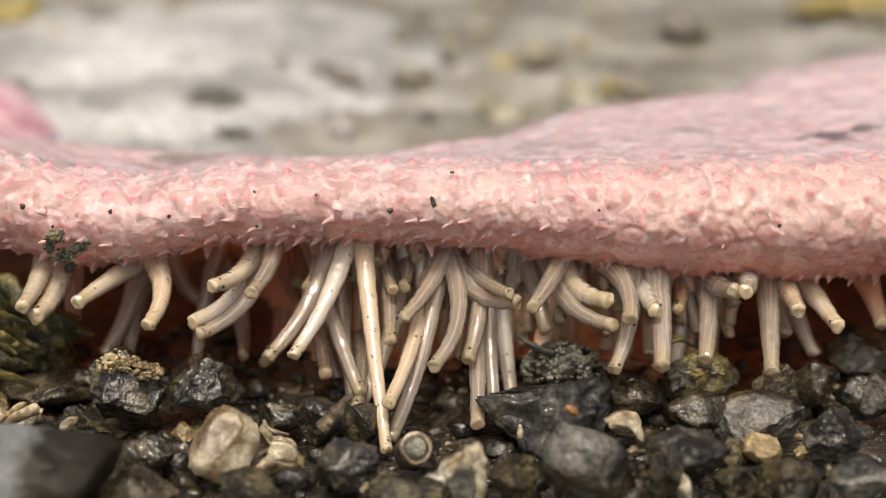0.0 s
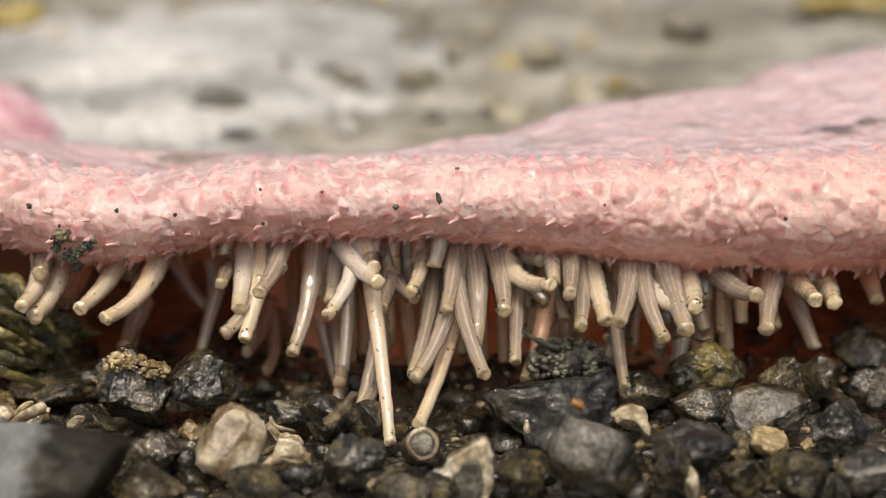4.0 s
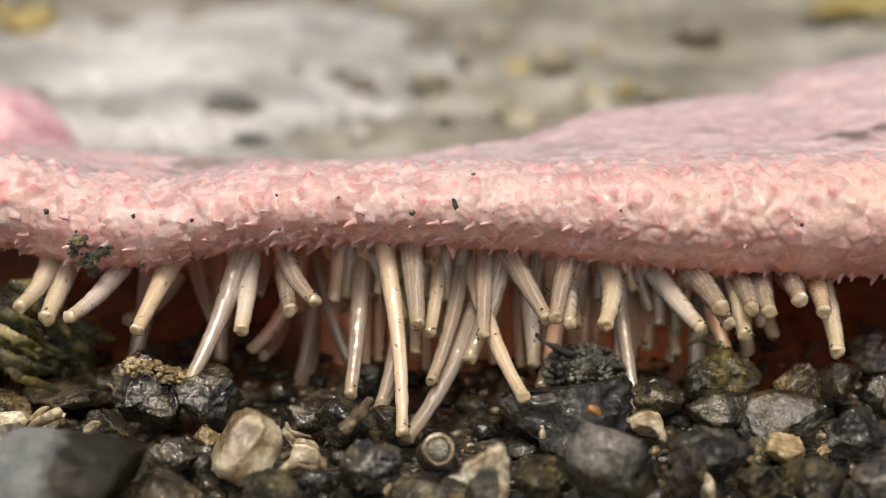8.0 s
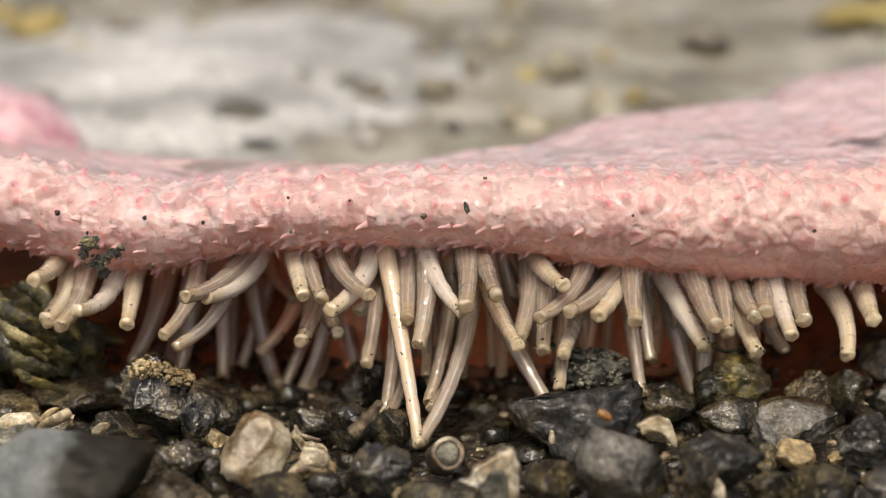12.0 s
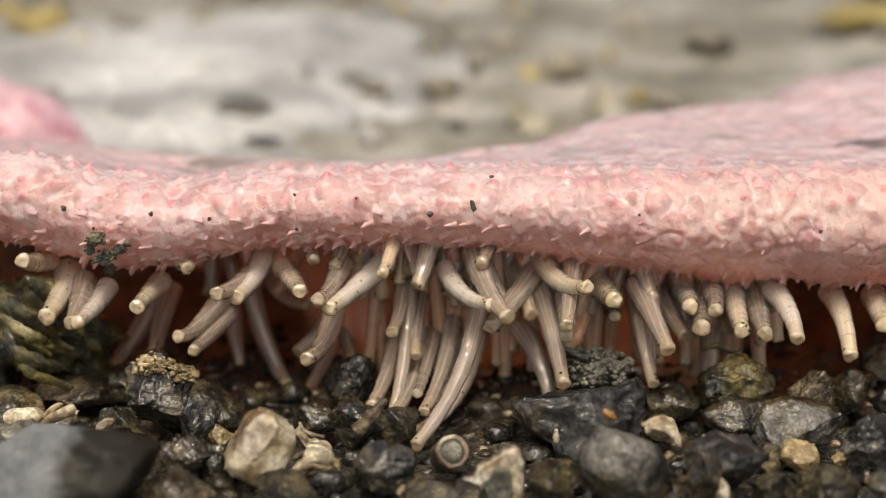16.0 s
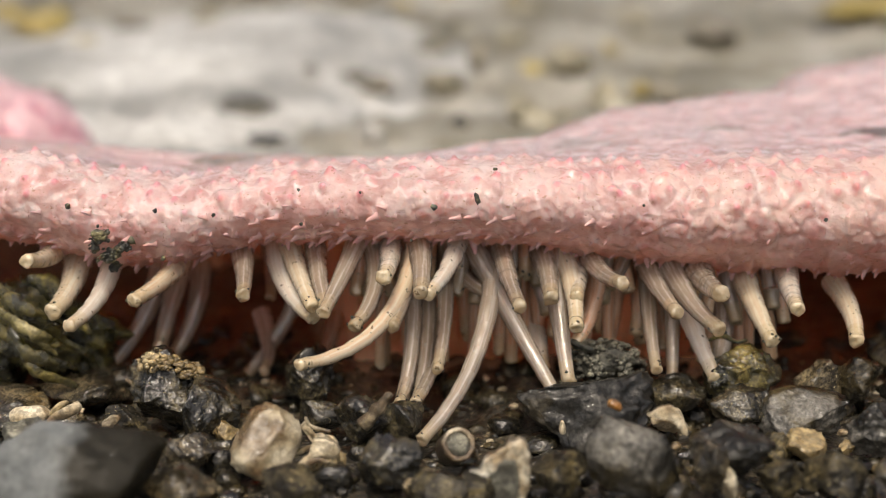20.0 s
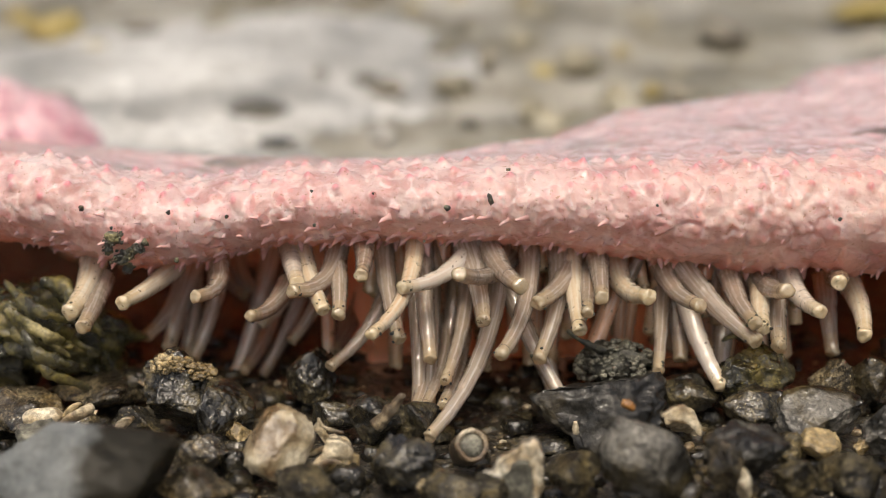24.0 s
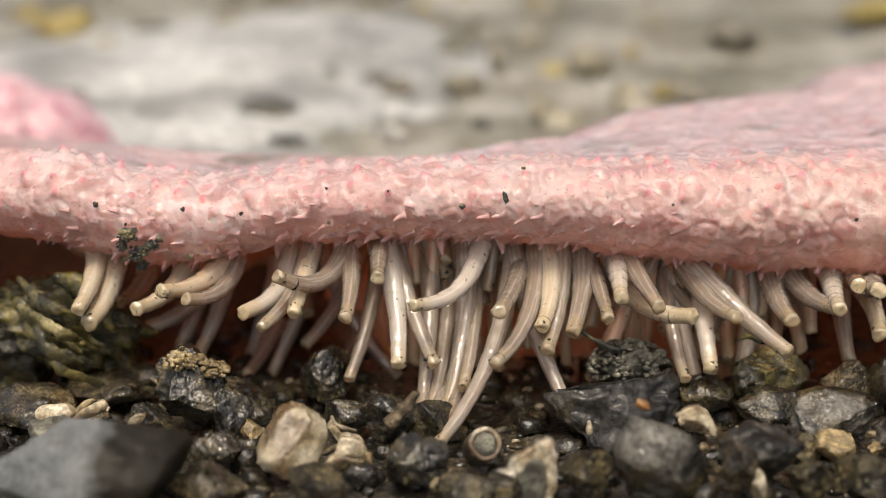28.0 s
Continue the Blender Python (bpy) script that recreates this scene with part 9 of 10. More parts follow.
tube_foot(0.92, 0.0077, -0.0030, 78, [
    (0, 43.4, 13.3, 44.0, 12.2, 44.5, 11.3),
    (1, 43.5, 12.6, 43.6, 11.9, 44.0, 11.7),
    (2, 45.0, 12.4, 44.5, 13.4, 43.5, 14.5),
    (3, 43.5, 17.6, 43.5, 16.4, 43.5, 15.2),
    (6, 41.2, 14.1, 41.8, 11.2, 42.0, 8.4),
    (7, 43.6, 10.4, 44.0, 9.2, 43.0, 8.2),
    (8, 42.5, 13.2, 42.6, 10.6, 42.1, 8.2),
    (9, 41.1, 13.8, 42.0, 11.0, 41.7, 8.2),
    (10, 42.2, 12.9, 43.1, 10.4, 42.2, 7.5),
    (11, 42.4, 12.5, 42.4, 10.9, 41.8, 8.2),
    (12, 41.7, 13.9, 42.7, 11.5, 41.9, 8.6),
    (15, 41.2, 13.3, 42.3, 11.3, 41.9, 9.0),
    (16, 41.8, 12.8, 41.9, 11.5, 41.6, 8.7),
    (17, 41.7, 13.5, 42.3, 11.4, 41.6, 9.1),
    (18, 41.3, 13.5, 41.7, 11.5, 41.4, 9.1),
    (19, 41.3, 13.3, 42.2, 11.5, 41.3, 9.3),
    (20, 41.4, 12.8, 42.1, 10.8, 41.5, 9.0),
    (21, 41.4, 13.5, 42.1, 11.7, 41.1, 9.4),
    (24, 41.6, 12.6, 41.6, 11.1, 40.7, 9.6),
    (25, 41.1, 12.4, 40.9, 11.1, 40.4, 9.6),
    (26, 41.0, 12.9, 41.3, 11.3, 40.6, 9.5),
    (27, 40.7, 13.1, 40.7, 11.4, 40.5, 9.9),
    (28, 40.9, 12.9, 41.2, 11.4, 40.6, 9.8)])
tube_foot(0.90, 0.0049, -0.0063, 79, [
    (0, 41.5, 18.5, 41.5, 17.3, 41.5, 16.1),
    (27, 41.5, 18.5, 41.5, 17.3, 41.5, 16.1),
    (28, 41.5, 13.5, 40.3, 14.4, 39.3, 15.6)])
tube_foot(1.01, 0.0072, -0.0036, 80, [
    (0, 45.7, 19.4, 45.7, 18.2, 45.7, 17.0),
    (2, 44.6, 11.5, 44.1, 11.7, 43.3, 11.9),
    (10, 45.7, 19.4, 45.7, 18.2, 45.7, 17.0),
    (11, 46.6, 12.0, 45.4, 12.5, 44.0, 13.0),
    (12, 45.7, 14.4, 45.0, 13.4, 44.3, 12.8),
    (15, 46.3, 13.7, 45.5, 13.0, 44.9, 12.5),
    (16, 46.8, 12.6, 45.9, 12.4, 44.9, 12.3),
    (17, 46.4, 13.9, 45.4, 13.7, 44.5, 13.6),
    (18, 46.4, 18.9, 46.4, 17.7, 46.4, 16.5),
    (19, 46.5, 13.7, 45.4, 14.0, 44.4, 14.4),
    (20, 46.5, 18.7, 46.5, 17.5, 46.5, 16.3),
    (28, 46.5, 18.7, 46.5, 17.5, 46.5, 16.3)])
tube_foot(0.89, 0.0112, 0.0049, 81, [
    (0, 51.8, 12.8, 52.0, 11.0, 52.1, 9.2),
    (1, 51.2, 12.0, 51.4, 10.9, 51.5, 9.9),
    (2, 51.2, 11.0, 51.7, 9.8, 51.8, 9.0),
    (3, 50.9, 12.4, 51.0, 10.8, 51.2, 9.2),
    (6, 50.9, 17.4, 50.9, 16.2, 50.9, 15.0),
    (28, 50.9, 17.4, 50.9, 16.2, 50.9, 15.0)])
tube_foot(0.80, 0.0105, -0.0065, 82, [
    (0, -10.0, 6.0, -9.4, 3.8, -9.6, 2.9),
    (2, -8.3, 5.7, -8.6, 3.5, -9.3, 2.5),
    (7, -7.9, 6.4, -8.5, 3.4, -9.9, 2.4),
    (11, -8.5, 6.4, -8.9, 3.8, -9.7, 2.7),
    (16, -7.3, 7.4, -7.7, 4.4, -9.6, 2.5),
    (20, -8.7, 8.1, -8.9, 4.3, -10.1, 2.4),
    (25, -8.9, 9.2, -8.5, 5.4, -9.7, 2.3),
    (28, -9.8, 8.0, -9.6, 4.3, -10.9, 1.5)], 4)
tube_foot(0.78, 0.0110, -0.0070, 83, [
    (0, -1.0, 22.0, -1.0, 20.8, -1.0, 19.6),
    (12, -4.9, 22.0, -4.9, 20.8, -4.9, 19.6),
    (15, -5.3, 6.5, -6.1, 4.4, -7.5, 4.1),
    (16, -5.5, 7.2, -6.4, 5.1, -7.1, 5.1),
    (19, -8.6, 8.2, -8.6, 5.3, -9.7, 3.3),
    (21, -8.6, 8.5, -8.7, 5.6, -9.9, 3.5),
    (25, -6.1, 9.1, -6.4, 5.4, -8.4, 2.7),
    (28, -7.4, 7.9, -7.6, 4.3, -9.3, 2.0)], 4)
tube_foot(0.80, 0.0100, -0.0080, 84, [
    (0, 1.8, 22.0, 1.8, 20.8, 1.8, 19.6),
    (11, -2.6, 22.0, -2.6, 20.8, -2.6, 19.6),
    (12, -1.1, 7.8, -2.5, 5.0, -4.9, 4.0),
    (16, -3.4, 8.3, -4.4, 5.4, -6.3, 3.4),
    (19, -5.8, 8.5, -6.3, 5.0, -8.0, 3.7),
    (21, -5.4, 8.8, -6.3, 5.2, -8.0, 3.7),
    (25, -4.1, 8.6, -4.7, 5.0, -6.2, 3.4),
    (28, -5.3, 7.4, -5.9, 3.9, -7.4, 2.3)], 4)
tube_foot(0.76, 0.0120, -0.0010, 85, [
    (0, -15.7, 7.8, -14.5, 5.5, -13.6, 4.9),
    (2, -12.4, 7.5, -11.7, 3.8, -11.4, 2.5),
    (6, -15.2, 8.2, -14.4, 5.9, -14.2, 4.6),
    (8, -15.5, 22.0, -15.5, 20.8, -15.5, 19.6),
    (28, -21.3, 22.0, -21.3, 20.8, -21.3, 19.6)], 4)
tube_foot(0.78, 0.0220, 0.0120, 86, [
    (0, -21.1, 4.8, -21.3, 2.5, -22.2, 1.9),
    (3, -24.2, 4.6, -23.0, 2.3, -23.1, 1.0),
    (7, -20.3, 5.2, -19.9, 0.6, -21.3, -1.4),
    (11, -21.2, 5.3, -19.3, 2.1, -20.7, -0.7),
    (16, -18.4, 3.9, -19.5, 1.6, -21.3, -1.1),
    (21, -19.8, 4.6, -20.4, 2.3, -21.7, 0.2),
    (28, -19.5, 4.7, -20.7, 1.7, -22.3, 0.3)], 4)
tube_foot(0.76, 0.0225, 0.0130, 87, [
    (0, -27.1, 6.2, -25.7, 3.8, -25.1, 2.6),
    (2, -24.2, 6.0, -24.8, 3.6, -25.5, 2.4),
    (7, -23.4, 5.1, -23.9, 3.5, -25.3, 3.5),
    (11, -28.5, 4.3, -26.8, 1.2, -24.9, -0.3),
    (16, -29.3, 5.2, -26.9, 1.3, -24.5, -0.6),
    (21, -29.5, 5.2, -28.1, 2.1, -28.3, 0.6),
    (25, -29.8, 5.2, -31.1, 2.4, -32.6, 1.0),
    (28, -30.8, 3.9, -32.1, 1.1, -33.2, 0.0)], 4)


# ---- gravel ----
def rock(size, seed, cuts=13, detail=4, rough=0.11, roundness=0.67, edge=0.98, grit=0.00015, boxy=0.0):
    """A broken stone: a ball cut flat by random planes, then roughened. size: its three full widths."""
    rnd = random.Random(seed)
    bm = bmesh.new()
    bmesh.ops.create_icosphere(bm, subdivisions=detail, radius=1.0)
    planes = []
    for _ in range(cuts):
        d = Vector((rnd.gauss(0, 1), rnd.gauss(0, 1), rnd.gauss(0, 1))).normalized()
        planes.append((d, rnd.uniform(roundness - 0.14, roundness + 0.08)))
    off = Vector((rnd.uniform(0, 50), rnd.uniform(0, 50), rnd.uniform(0, 50)))
    for v in bm.verts:
        p = v.co.copy()
        if boxy:
            p /= sum(abs(c) ** boxy for c in p) ** (1 / boxy)
            p.x *= 1 - 0.16 * p.z
        for d, h in planes:
            k = p.dot(d) - h
            if k > 0:
                p -= d * k * edge
        q = p + off
        p *= 1 + rough * noise.fractal(q * 1.7, 0.9, 2.0, 4) + rough * 0.4 * noise.fractal(q * 6, 0.9, 2.0, 3) + rough * 0.16 * noise.fractal(q * 22, 0.9, 2.0, 2)
        p *= 1 + rough * 0.28 * (noise.ridged_multi_fractal(q * 2.6, 1.0, 2.1, 4, 1.0, 2.0) - 1.0)
        v.co = p
    lo = [min(v.co[i] for v in bm.verts) for i in range(3)]
    hi = [max(v.co[i] for v in bm.verts) for i in range(3)]
    for v in bm.verts:
        v.co = Vector([(v.co[i] - (lo[i] + hi[i]) / 2) / (hi[i] - lo[i]) * size[i] for i in range(3)])
    if grit and detail > 3:
        bm.normal_update()
        for v in bm.verts:
            q = v.co + off * 0.01
            patch = min(1.0, max(0.25, 0.6 + 1.6 * noise.noise(q * 330)))
            v.co += v.normal * grit * patch * (noise.turbulence(q * 1500, 3, False) * 1.4 - 0.5 + 0.7 * noise.noise(q * 700))
    return bm


def stone(material, place, size, seed, label, turn=0.0, tilt=0.0, lean=0.0, name="stone", **shape):
    ob = part(name, rock(size, seed, **shape), material)
    ob.matrix_basis = pose(*place, tilt, lean, turn)
    return tagged(ob, label, "pebble" if name == "pebble" else "stone", "gravel round the sea star")


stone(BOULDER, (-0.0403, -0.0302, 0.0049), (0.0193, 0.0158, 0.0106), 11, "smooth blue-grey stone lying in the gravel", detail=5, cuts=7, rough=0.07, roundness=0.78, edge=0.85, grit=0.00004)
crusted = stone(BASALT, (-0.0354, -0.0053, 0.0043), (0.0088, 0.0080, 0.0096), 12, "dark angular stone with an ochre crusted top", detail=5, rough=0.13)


def caked(patches, count, bit, seed):
    """Grains caked over a few low patches: x, y, z, half widths along x and y, and how steeply they fall to the right."""
    rnd = random.Random(seed)
    bm = bmesh.new()
    for k in range(count):
        x, y, z, rx, ry, fall = patches[k % len(patches)]
        g, r = rnd.uniform(0, 2 * math.pi), math.sqrt(rnd.random())
        dx, dy = rx * r * math.cos(g), ry * r * math.sin(g)
        w = rnd.uniform(*bit)
        grain = rock((w, w, w * rnd.uniform(0.55, 0.9)), seed * 90 + k, cuts=6, detail=1, rough=0.18)
        bmesh.ops.translate(grain, verts=grain.verts, vec=(x + dx, y + dy, z - fall * abs(dx) - 0.35 * max(0.0, -dy) + rnd.uniform(-0.0002, 0.0002)))
        me = bpy.data.meshes.new("grain")
        grain.to_mesh(me)
        grain.free()
        bm.from_mesh(me)
        bpy.data.meshes.remove(me)
    return bm


part("crust", caked([(-0.0014, -0.0010, 0.0043, 0.0019, 0.0022, 0.35), (0.0002, -0.0010, 0.0037, 0.0022, 0.0020, 0.2), (0.0026, -0.0008, 0.0030, 0.0014, 0.0018, 0.5)], 170, (0.0004, 0.0011), 9), GOLDEN,
     crusted, "ochre and cream crust of grains")
stone(CREAM, (-0.0224, -0.0196, 0.0033), (0.0064, 0.0058, 0.0080), 213, "cream faceted pebble with brown streaks", name="pebble", detail=5, cuts=6, rough=0.07, roundness=0.98, boxy=3.6, turn=24, tilt=-10, lean=33, edge=0.9, grit=0.00005)
stone(GOLDEN, (-0.0282, -0.0114, 0.0015), (0.0031, 0.0026, 0.0028), 14, "small tan pebble in mud", name="pebble", rough=0.12)
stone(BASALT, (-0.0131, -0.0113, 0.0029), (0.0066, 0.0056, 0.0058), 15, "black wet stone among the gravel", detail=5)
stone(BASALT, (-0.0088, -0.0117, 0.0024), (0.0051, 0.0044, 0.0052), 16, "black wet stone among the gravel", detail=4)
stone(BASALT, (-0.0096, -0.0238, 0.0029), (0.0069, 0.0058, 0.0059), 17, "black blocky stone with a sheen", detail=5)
stone(SLAB, (0.0116, -0.0085, 0.0026), (0.0152, 0.0115, 0.0086), 18, "long black slab of basalt", detail=5, rough=0.13, roundness=0.64, tilt=-8, lean=-12, edge=0.95, grit=0.00014)
stone(GREYSTONE, (0.0145, -0.0257, 0.0040), (0.0097, 0.0081, 0.0091), 20, "dark grey block with rounded edges", detail=5, cuts=10, rough=0.09, roundness=0.70, edge=0.93, grit=0.00008)
stone(SHELL, (0.0199, -0.0104, 0.0021), (0.0037, 0.0032, 0.0031), 21, "pale chip of broken shell", name="pebble", rough=0.1)
stone(MOSSY, (0.0299, -0.0013, 0.0037), (0.0093, 0.0078, 0.0079), 22, "olive stone with a mossy crust", detail=5, rough=0.16)
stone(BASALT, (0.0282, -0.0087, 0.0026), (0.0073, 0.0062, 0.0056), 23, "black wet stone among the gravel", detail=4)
stone(GREYSTONE, (0.0344, -0.0104, 0.0028), (0.0103, 0.0086, 0.0059), 24, "dark grey wet stone with a flat top", detail=5, grit=0.00014, roundness=0.7)
stone(BROWNSTONE, (0.0388, -0.0004, 0.0033), (0.0060, 0.0050, 0.0058), 25, "brown pitted stone beside darker ones", rough=0.16)
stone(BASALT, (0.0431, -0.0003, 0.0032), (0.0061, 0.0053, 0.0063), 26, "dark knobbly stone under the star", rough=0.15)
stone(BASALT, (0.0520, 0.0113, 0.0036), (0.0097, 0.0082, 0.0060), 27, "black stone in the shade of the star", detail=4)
stone(GREYSTONE, (0.0496, -0.0039, 0.0032), (0.0047, 0.0051, 0.0061), 28, "grey squarish stone at the edge", rough=0.08, grit=0.0001)
stone(GREYSTONE, (0.0414, -0.0152, 0.0031), (0.0067, 0.0056, 0.0063), 29, "dark wet stone with pale facets", detail=5, grit=0.00012)
stone(GREYSTONE, (0.0244, -0.0233, 0.0033), (0.0088, 0.0074, 0.0062), 30, "grey chipped stone with ochre stains", detail=5, rough=0.12)
stone(BROWNSTONE, (0.0219, -0.0261, 0.0033), (0.0036, 0.0046, 0.0055), 31, "brown upright stone against a grey one", rough=0.1)
stone(GOLDEN, (0.0334, -0.0176, 0.0019), (0.0048, 0.0041, 0.0035), 32, "golden brown pebble on black gravel", name="pebble", rough=0.12)
stone(MUDDY, (0.0342, -0.0264, 0.0025), (0.0070, 0.0059, 0.0052), 33, "dark stone bedded in wet gravel", rough=0.12)
stone(GREYSTONE, (0.0409, -0.0265, 0.0026), (0.0064, 0.0054, 0.0049), 34, "plain grey stone in the gravel", rough=0.08, grit=0.0001)
stone(MOSSY, (-0.0617, 0.0108, 0.0052), (0.0159, 0.0132, 0.0141), 36, "large rock under yellow-green weed", detail=5, rough=0.2)
stone(BROWNSTONE, (-0.0478, 0.0037, 0.0011), (0.0126, 0.0105, 0.0041), 37, "low brown lump of mud and grit", rough=0.2)
stone(BROWNSTONE, (-0.0545, -0.0035, 0.0016), (0.0114, 0.0095, 0.0045), 38, "brown muddy stone beside a boulder", rough=0.2)
stone(BROWNSTONE, (-0.0480, -0.0060, 0.0012), (0.0069, 0.0058, 0.0032), 39, "flat ochre stone behind a boulder", rough=0.1)
stone(SHELL, (-0.0465, -0.0050, 0.0012), (0.0025, 0.0021, 0.0023), 40, "pale crumb of shell", name="pebble")
stone(BROWNSTONE, (-0.0308, -0.0189, 0.0021), (0.0065, 0.0055, 0.0046), 41, "dark brown stone with rough skin", rough=0.18)
stone(BROWNSTONE, (-0.0303, -0.0273, 0.0022), (0.0085, 0.0071, 0.0044), 42, "muddy brown stone sunk in gravel", rough=0.18)
stone(MUDDY, (-0.0187, -0.0278, 0.0022), (0.0064, 0.0054, 0.0043), 43, "dark stone coated in mud", rough=0.15)
stone(MUDDY, (-0.0047, -0.0270, 0.0016), (0.0070, 0.0058, 0.0033), 44, "dark stone coated in mud", rough=0.15)
stone(GOLDEN, (-0.0072, -0.0263, 0.0014), (0.0022, 0.0018, 0.0020), 45, "small ochre pebble between dark stones", name="pebble")
stone(MUDDY, (-0.0392, -0.0091, 0.0021), (0.0058, 0.0049, 0.0044), 46, "dark stone coated in mud", rough=0.15)
stone(MUDDY, (0.0073, -0.0267, 0.0026), (0.0059, 0.0050, 0.0044), 47, "dark stone bedded in wet gravel", rough=0.15)
stone(MUDDY, (0.0286, -0.0269, 0.0024), (0.0048, 0.0041, 0.0044), 48, "dark stone bedded in wet gravel", rough=0.15)
stone(SHELL, (0.0236, -0.0272, 0.0018), (0.0014, 0.0032, 0.0038), 49, "upright pale splinter of shell", name="pebble", cuts=5)
stone(GOLDEN, (0.0380, -0.0159, 0.0012), (0.0021, 0.0018, 0.0018), 50, "small tan pebble in mud", name="pebble")
stone(GREYSTONE, (0.0478, -0.0022, 0.0026), (0.0058, 0.0048, 0.0052), 51, "grey stone bedded in wet gravel", rough=0.12)
stone(MUDDY, (0.0300, -0.0172, 0.0017), (0.0046, 0.0039, 0.0035), 52, "dark stone bedded in wet gravel", rough=0.12)
stone(BASALT, (-0.0180, -0.0066, 0.0018), (0.0056, 0.0047, 0.0038), 53, "flat dark stone half sunk in mud", rough=0.12)
stone(MUDDY, (-0.0013, -0.0268, 0.0015), (0.0054, 0.0045, 0.0033), 54, "dark stone bedded in wet gravel", rough=0.12)
stone(BASALT, (0.0220, -0.0010, 0.0021), (0.0071, 0.0060, 0.0046), 55, "black stone in the shade", rough=0.12)
stone(BASALT, (-0.0428, 0.0067, 0.0019), (0.0074, 0.0062, 0.0034), 56, "flat muddy stone in the shade", rough=0.12)

# dark lump added in place of a hole; the hole's shade is its colour
stone(FARDARK, (0.0728, 0.2786, 0.0199), (0.0166, 0.0149, 0.0095), 300, "dark stone standing in for a shaded hole up the beach")
stone(FARDARK, (-0.0428, 0.2072, 0.0146), (0.0052, 0.0047, 0.0083), 301, "small dark stone on pale silt")
stone(FARDARK, (-0.0241, 0.1990, 0.0136), (0.0091, 0.0082, 0.0067), 302, "brown dark stone on the beach")
stone(FARDARK, (0.0012, 0.2305, 0.0169), (0.0053, 0.0047, 0.0109), 303, "upright dark stone on the beach")
stone(FARYELLOW, (-0.1376, 0.2974, 0.0218), (0.0200, 0.0180, 0.0118), 304, "yellow stone up the beach")
stone(FARDARK, (-0.1061, 0.2857, 0.0203), (0.0160, 0.0144, 0.0092), 305, "dark stone beside a yellow one")
stone(FARDARK, (-0.1046, 0.1824, 0.0126), (0.0136, 0.0122, 0.0071), 306, "dark stone behind the arm")
stone(FARYELLOW, (0.0409, 0.1901, 0.0127), (0.0064, 0.0057, 0.0054), 307, "small yellow stone behind the star")
stone(FARDARK, (0.0477, 0.1871, 0.0126), (0.0096, 0.0087, 0.0061), 308, "dark stone behind the star")
stone(FARYELLOW, (0.1353, 0.3276, 0.0232), (0.0349, 0.0314, 0.0091), 309, "broad yellow stone up the beach")
stone(FARSTONE, (-0.0078, 0.2024, 0.0138), (0.0115, 0.0103, 0.0064), 310, "tan stone on the beach")
stone(MOSSY, (-0.0449, 0.1405, 0.0088), (0.0095, 0.0086, 0.0040), 311, "olive stone just behind the star")
stone(FARPALE, (-0.0224, 0.1446, 0.0097), (0.0055, 0.0050, 0.0063), 312, "pale stone just behind the star")
stone(FARYELLOW, (-0.1127, 0.2573, 0.0182), (0.0099, 0.0090, 0.0086), 313, "ochre stone on pale silt")
stone(FARSTONE, (0.0112, 0.1669, 0.0114), (0.0078, 0.0070, 0.0067), 314, "buff stone behind the star")
stone(FARSTONE, (0.0254, 0.2275, 0.0165), (0.0138, 0.0125, 0.0100), 315, "grey stone on the beach")
stone(FARPALE, (-0.0781, 0.2097, 0.0106), (0.20, 0.26, 0.016), 340, "broad pale slab of rock up the beach", tilt=5, roundness=0.8, detail=5)


def tube_along(points, radii, flat=1.0, steps=6, around=10, wobble=0.0):
    """A solid strand through places, with a radius at each."""
    bm = bmesh.new()
    pts = [Vector(p) for p in points]
    n = len(pts) - 1
    loops = []
    for r in range(n * steps + 1):
        i = min(r // steps, n - 1)
        t = r / steps - i
        a, b, c, d = pts[max(i - 1, 0)], pts[i], pts[i + 1], pts[min(i + 2, n)]
        p = 0.5 * (2 * b + (c - a) * t + (2 * a - 5 * b + 4 * c - d) * t * t + (3 * b - a - 3 * c + d) * t ** 3)
        way = (c - b).normalized()
        u = way.cross(Vector((0, 1, 0))).normalized()
        v = way.cross(u).normalized()
        rad = radii[i] * (1 - t) + radii[i + 1] * t
        end = 0.55 if r in (0, n * steps) else 1.0
        loop = []
        for k in range(around):
            g = 2 * math.pi * k / around
            q = u * math.cos(g) * rad * end + v * math.sin(g) * rad * flat * end
            loop.append(bm.verts.new(p + q * (1 + wobble * noise.fractal((p + q) * 900, 0.9, 2.0, 3))))
        loops.append(loop)
    for a, b in zip(loops, loops[1:]):
        for k in range(around):
            bm.faces.new((a[k], a[(k + 1) % around], b[(k + 1) % around], b[k]))
    bm.faces.new(loops[0][::-1])
    bm.faces.new(loops[-1])
    bmesh.ops.recalc_face_normals(bm, faces=bm.faces)
    return bm


tagged(part("twig", tube_along([(-0.0131, -0.0145, 0.0032), (-0.0120, -0.0145, 0.0043), (-0.0109, -0.0145, 0.0056), (-0.0098, -0.0145, 0.0069)], [0.00076, 0.00082, 0.00063, 0.00038], 1.00, wobble=0.55), TUBEWALL), "stubby brown twig lying on black stones", "twig")
tagged(part("orange_fleck", tube_along([(0.0123, -0.0215, 0.0082), (0.0130, -0.0215, 0.0080), (0.0136, -0.0215, 0.0075)], [0.00032, 0.00044, 0.00032], 1.00, wobble=0.33), ORANGE), "orange fleck of shell on the slab", "shell")
tagged(part("shell_fragment", tube_along([(0.0081, -0.0155, 0.0041), (0.0082, -0.0155, 0.0033), (0.0082, -0.0155, 0.0026)], [0.00019, 0.00038, 0.00025], 1.00, wobble=0.33), SHELL), "tiny upright chip of shell", "shell")
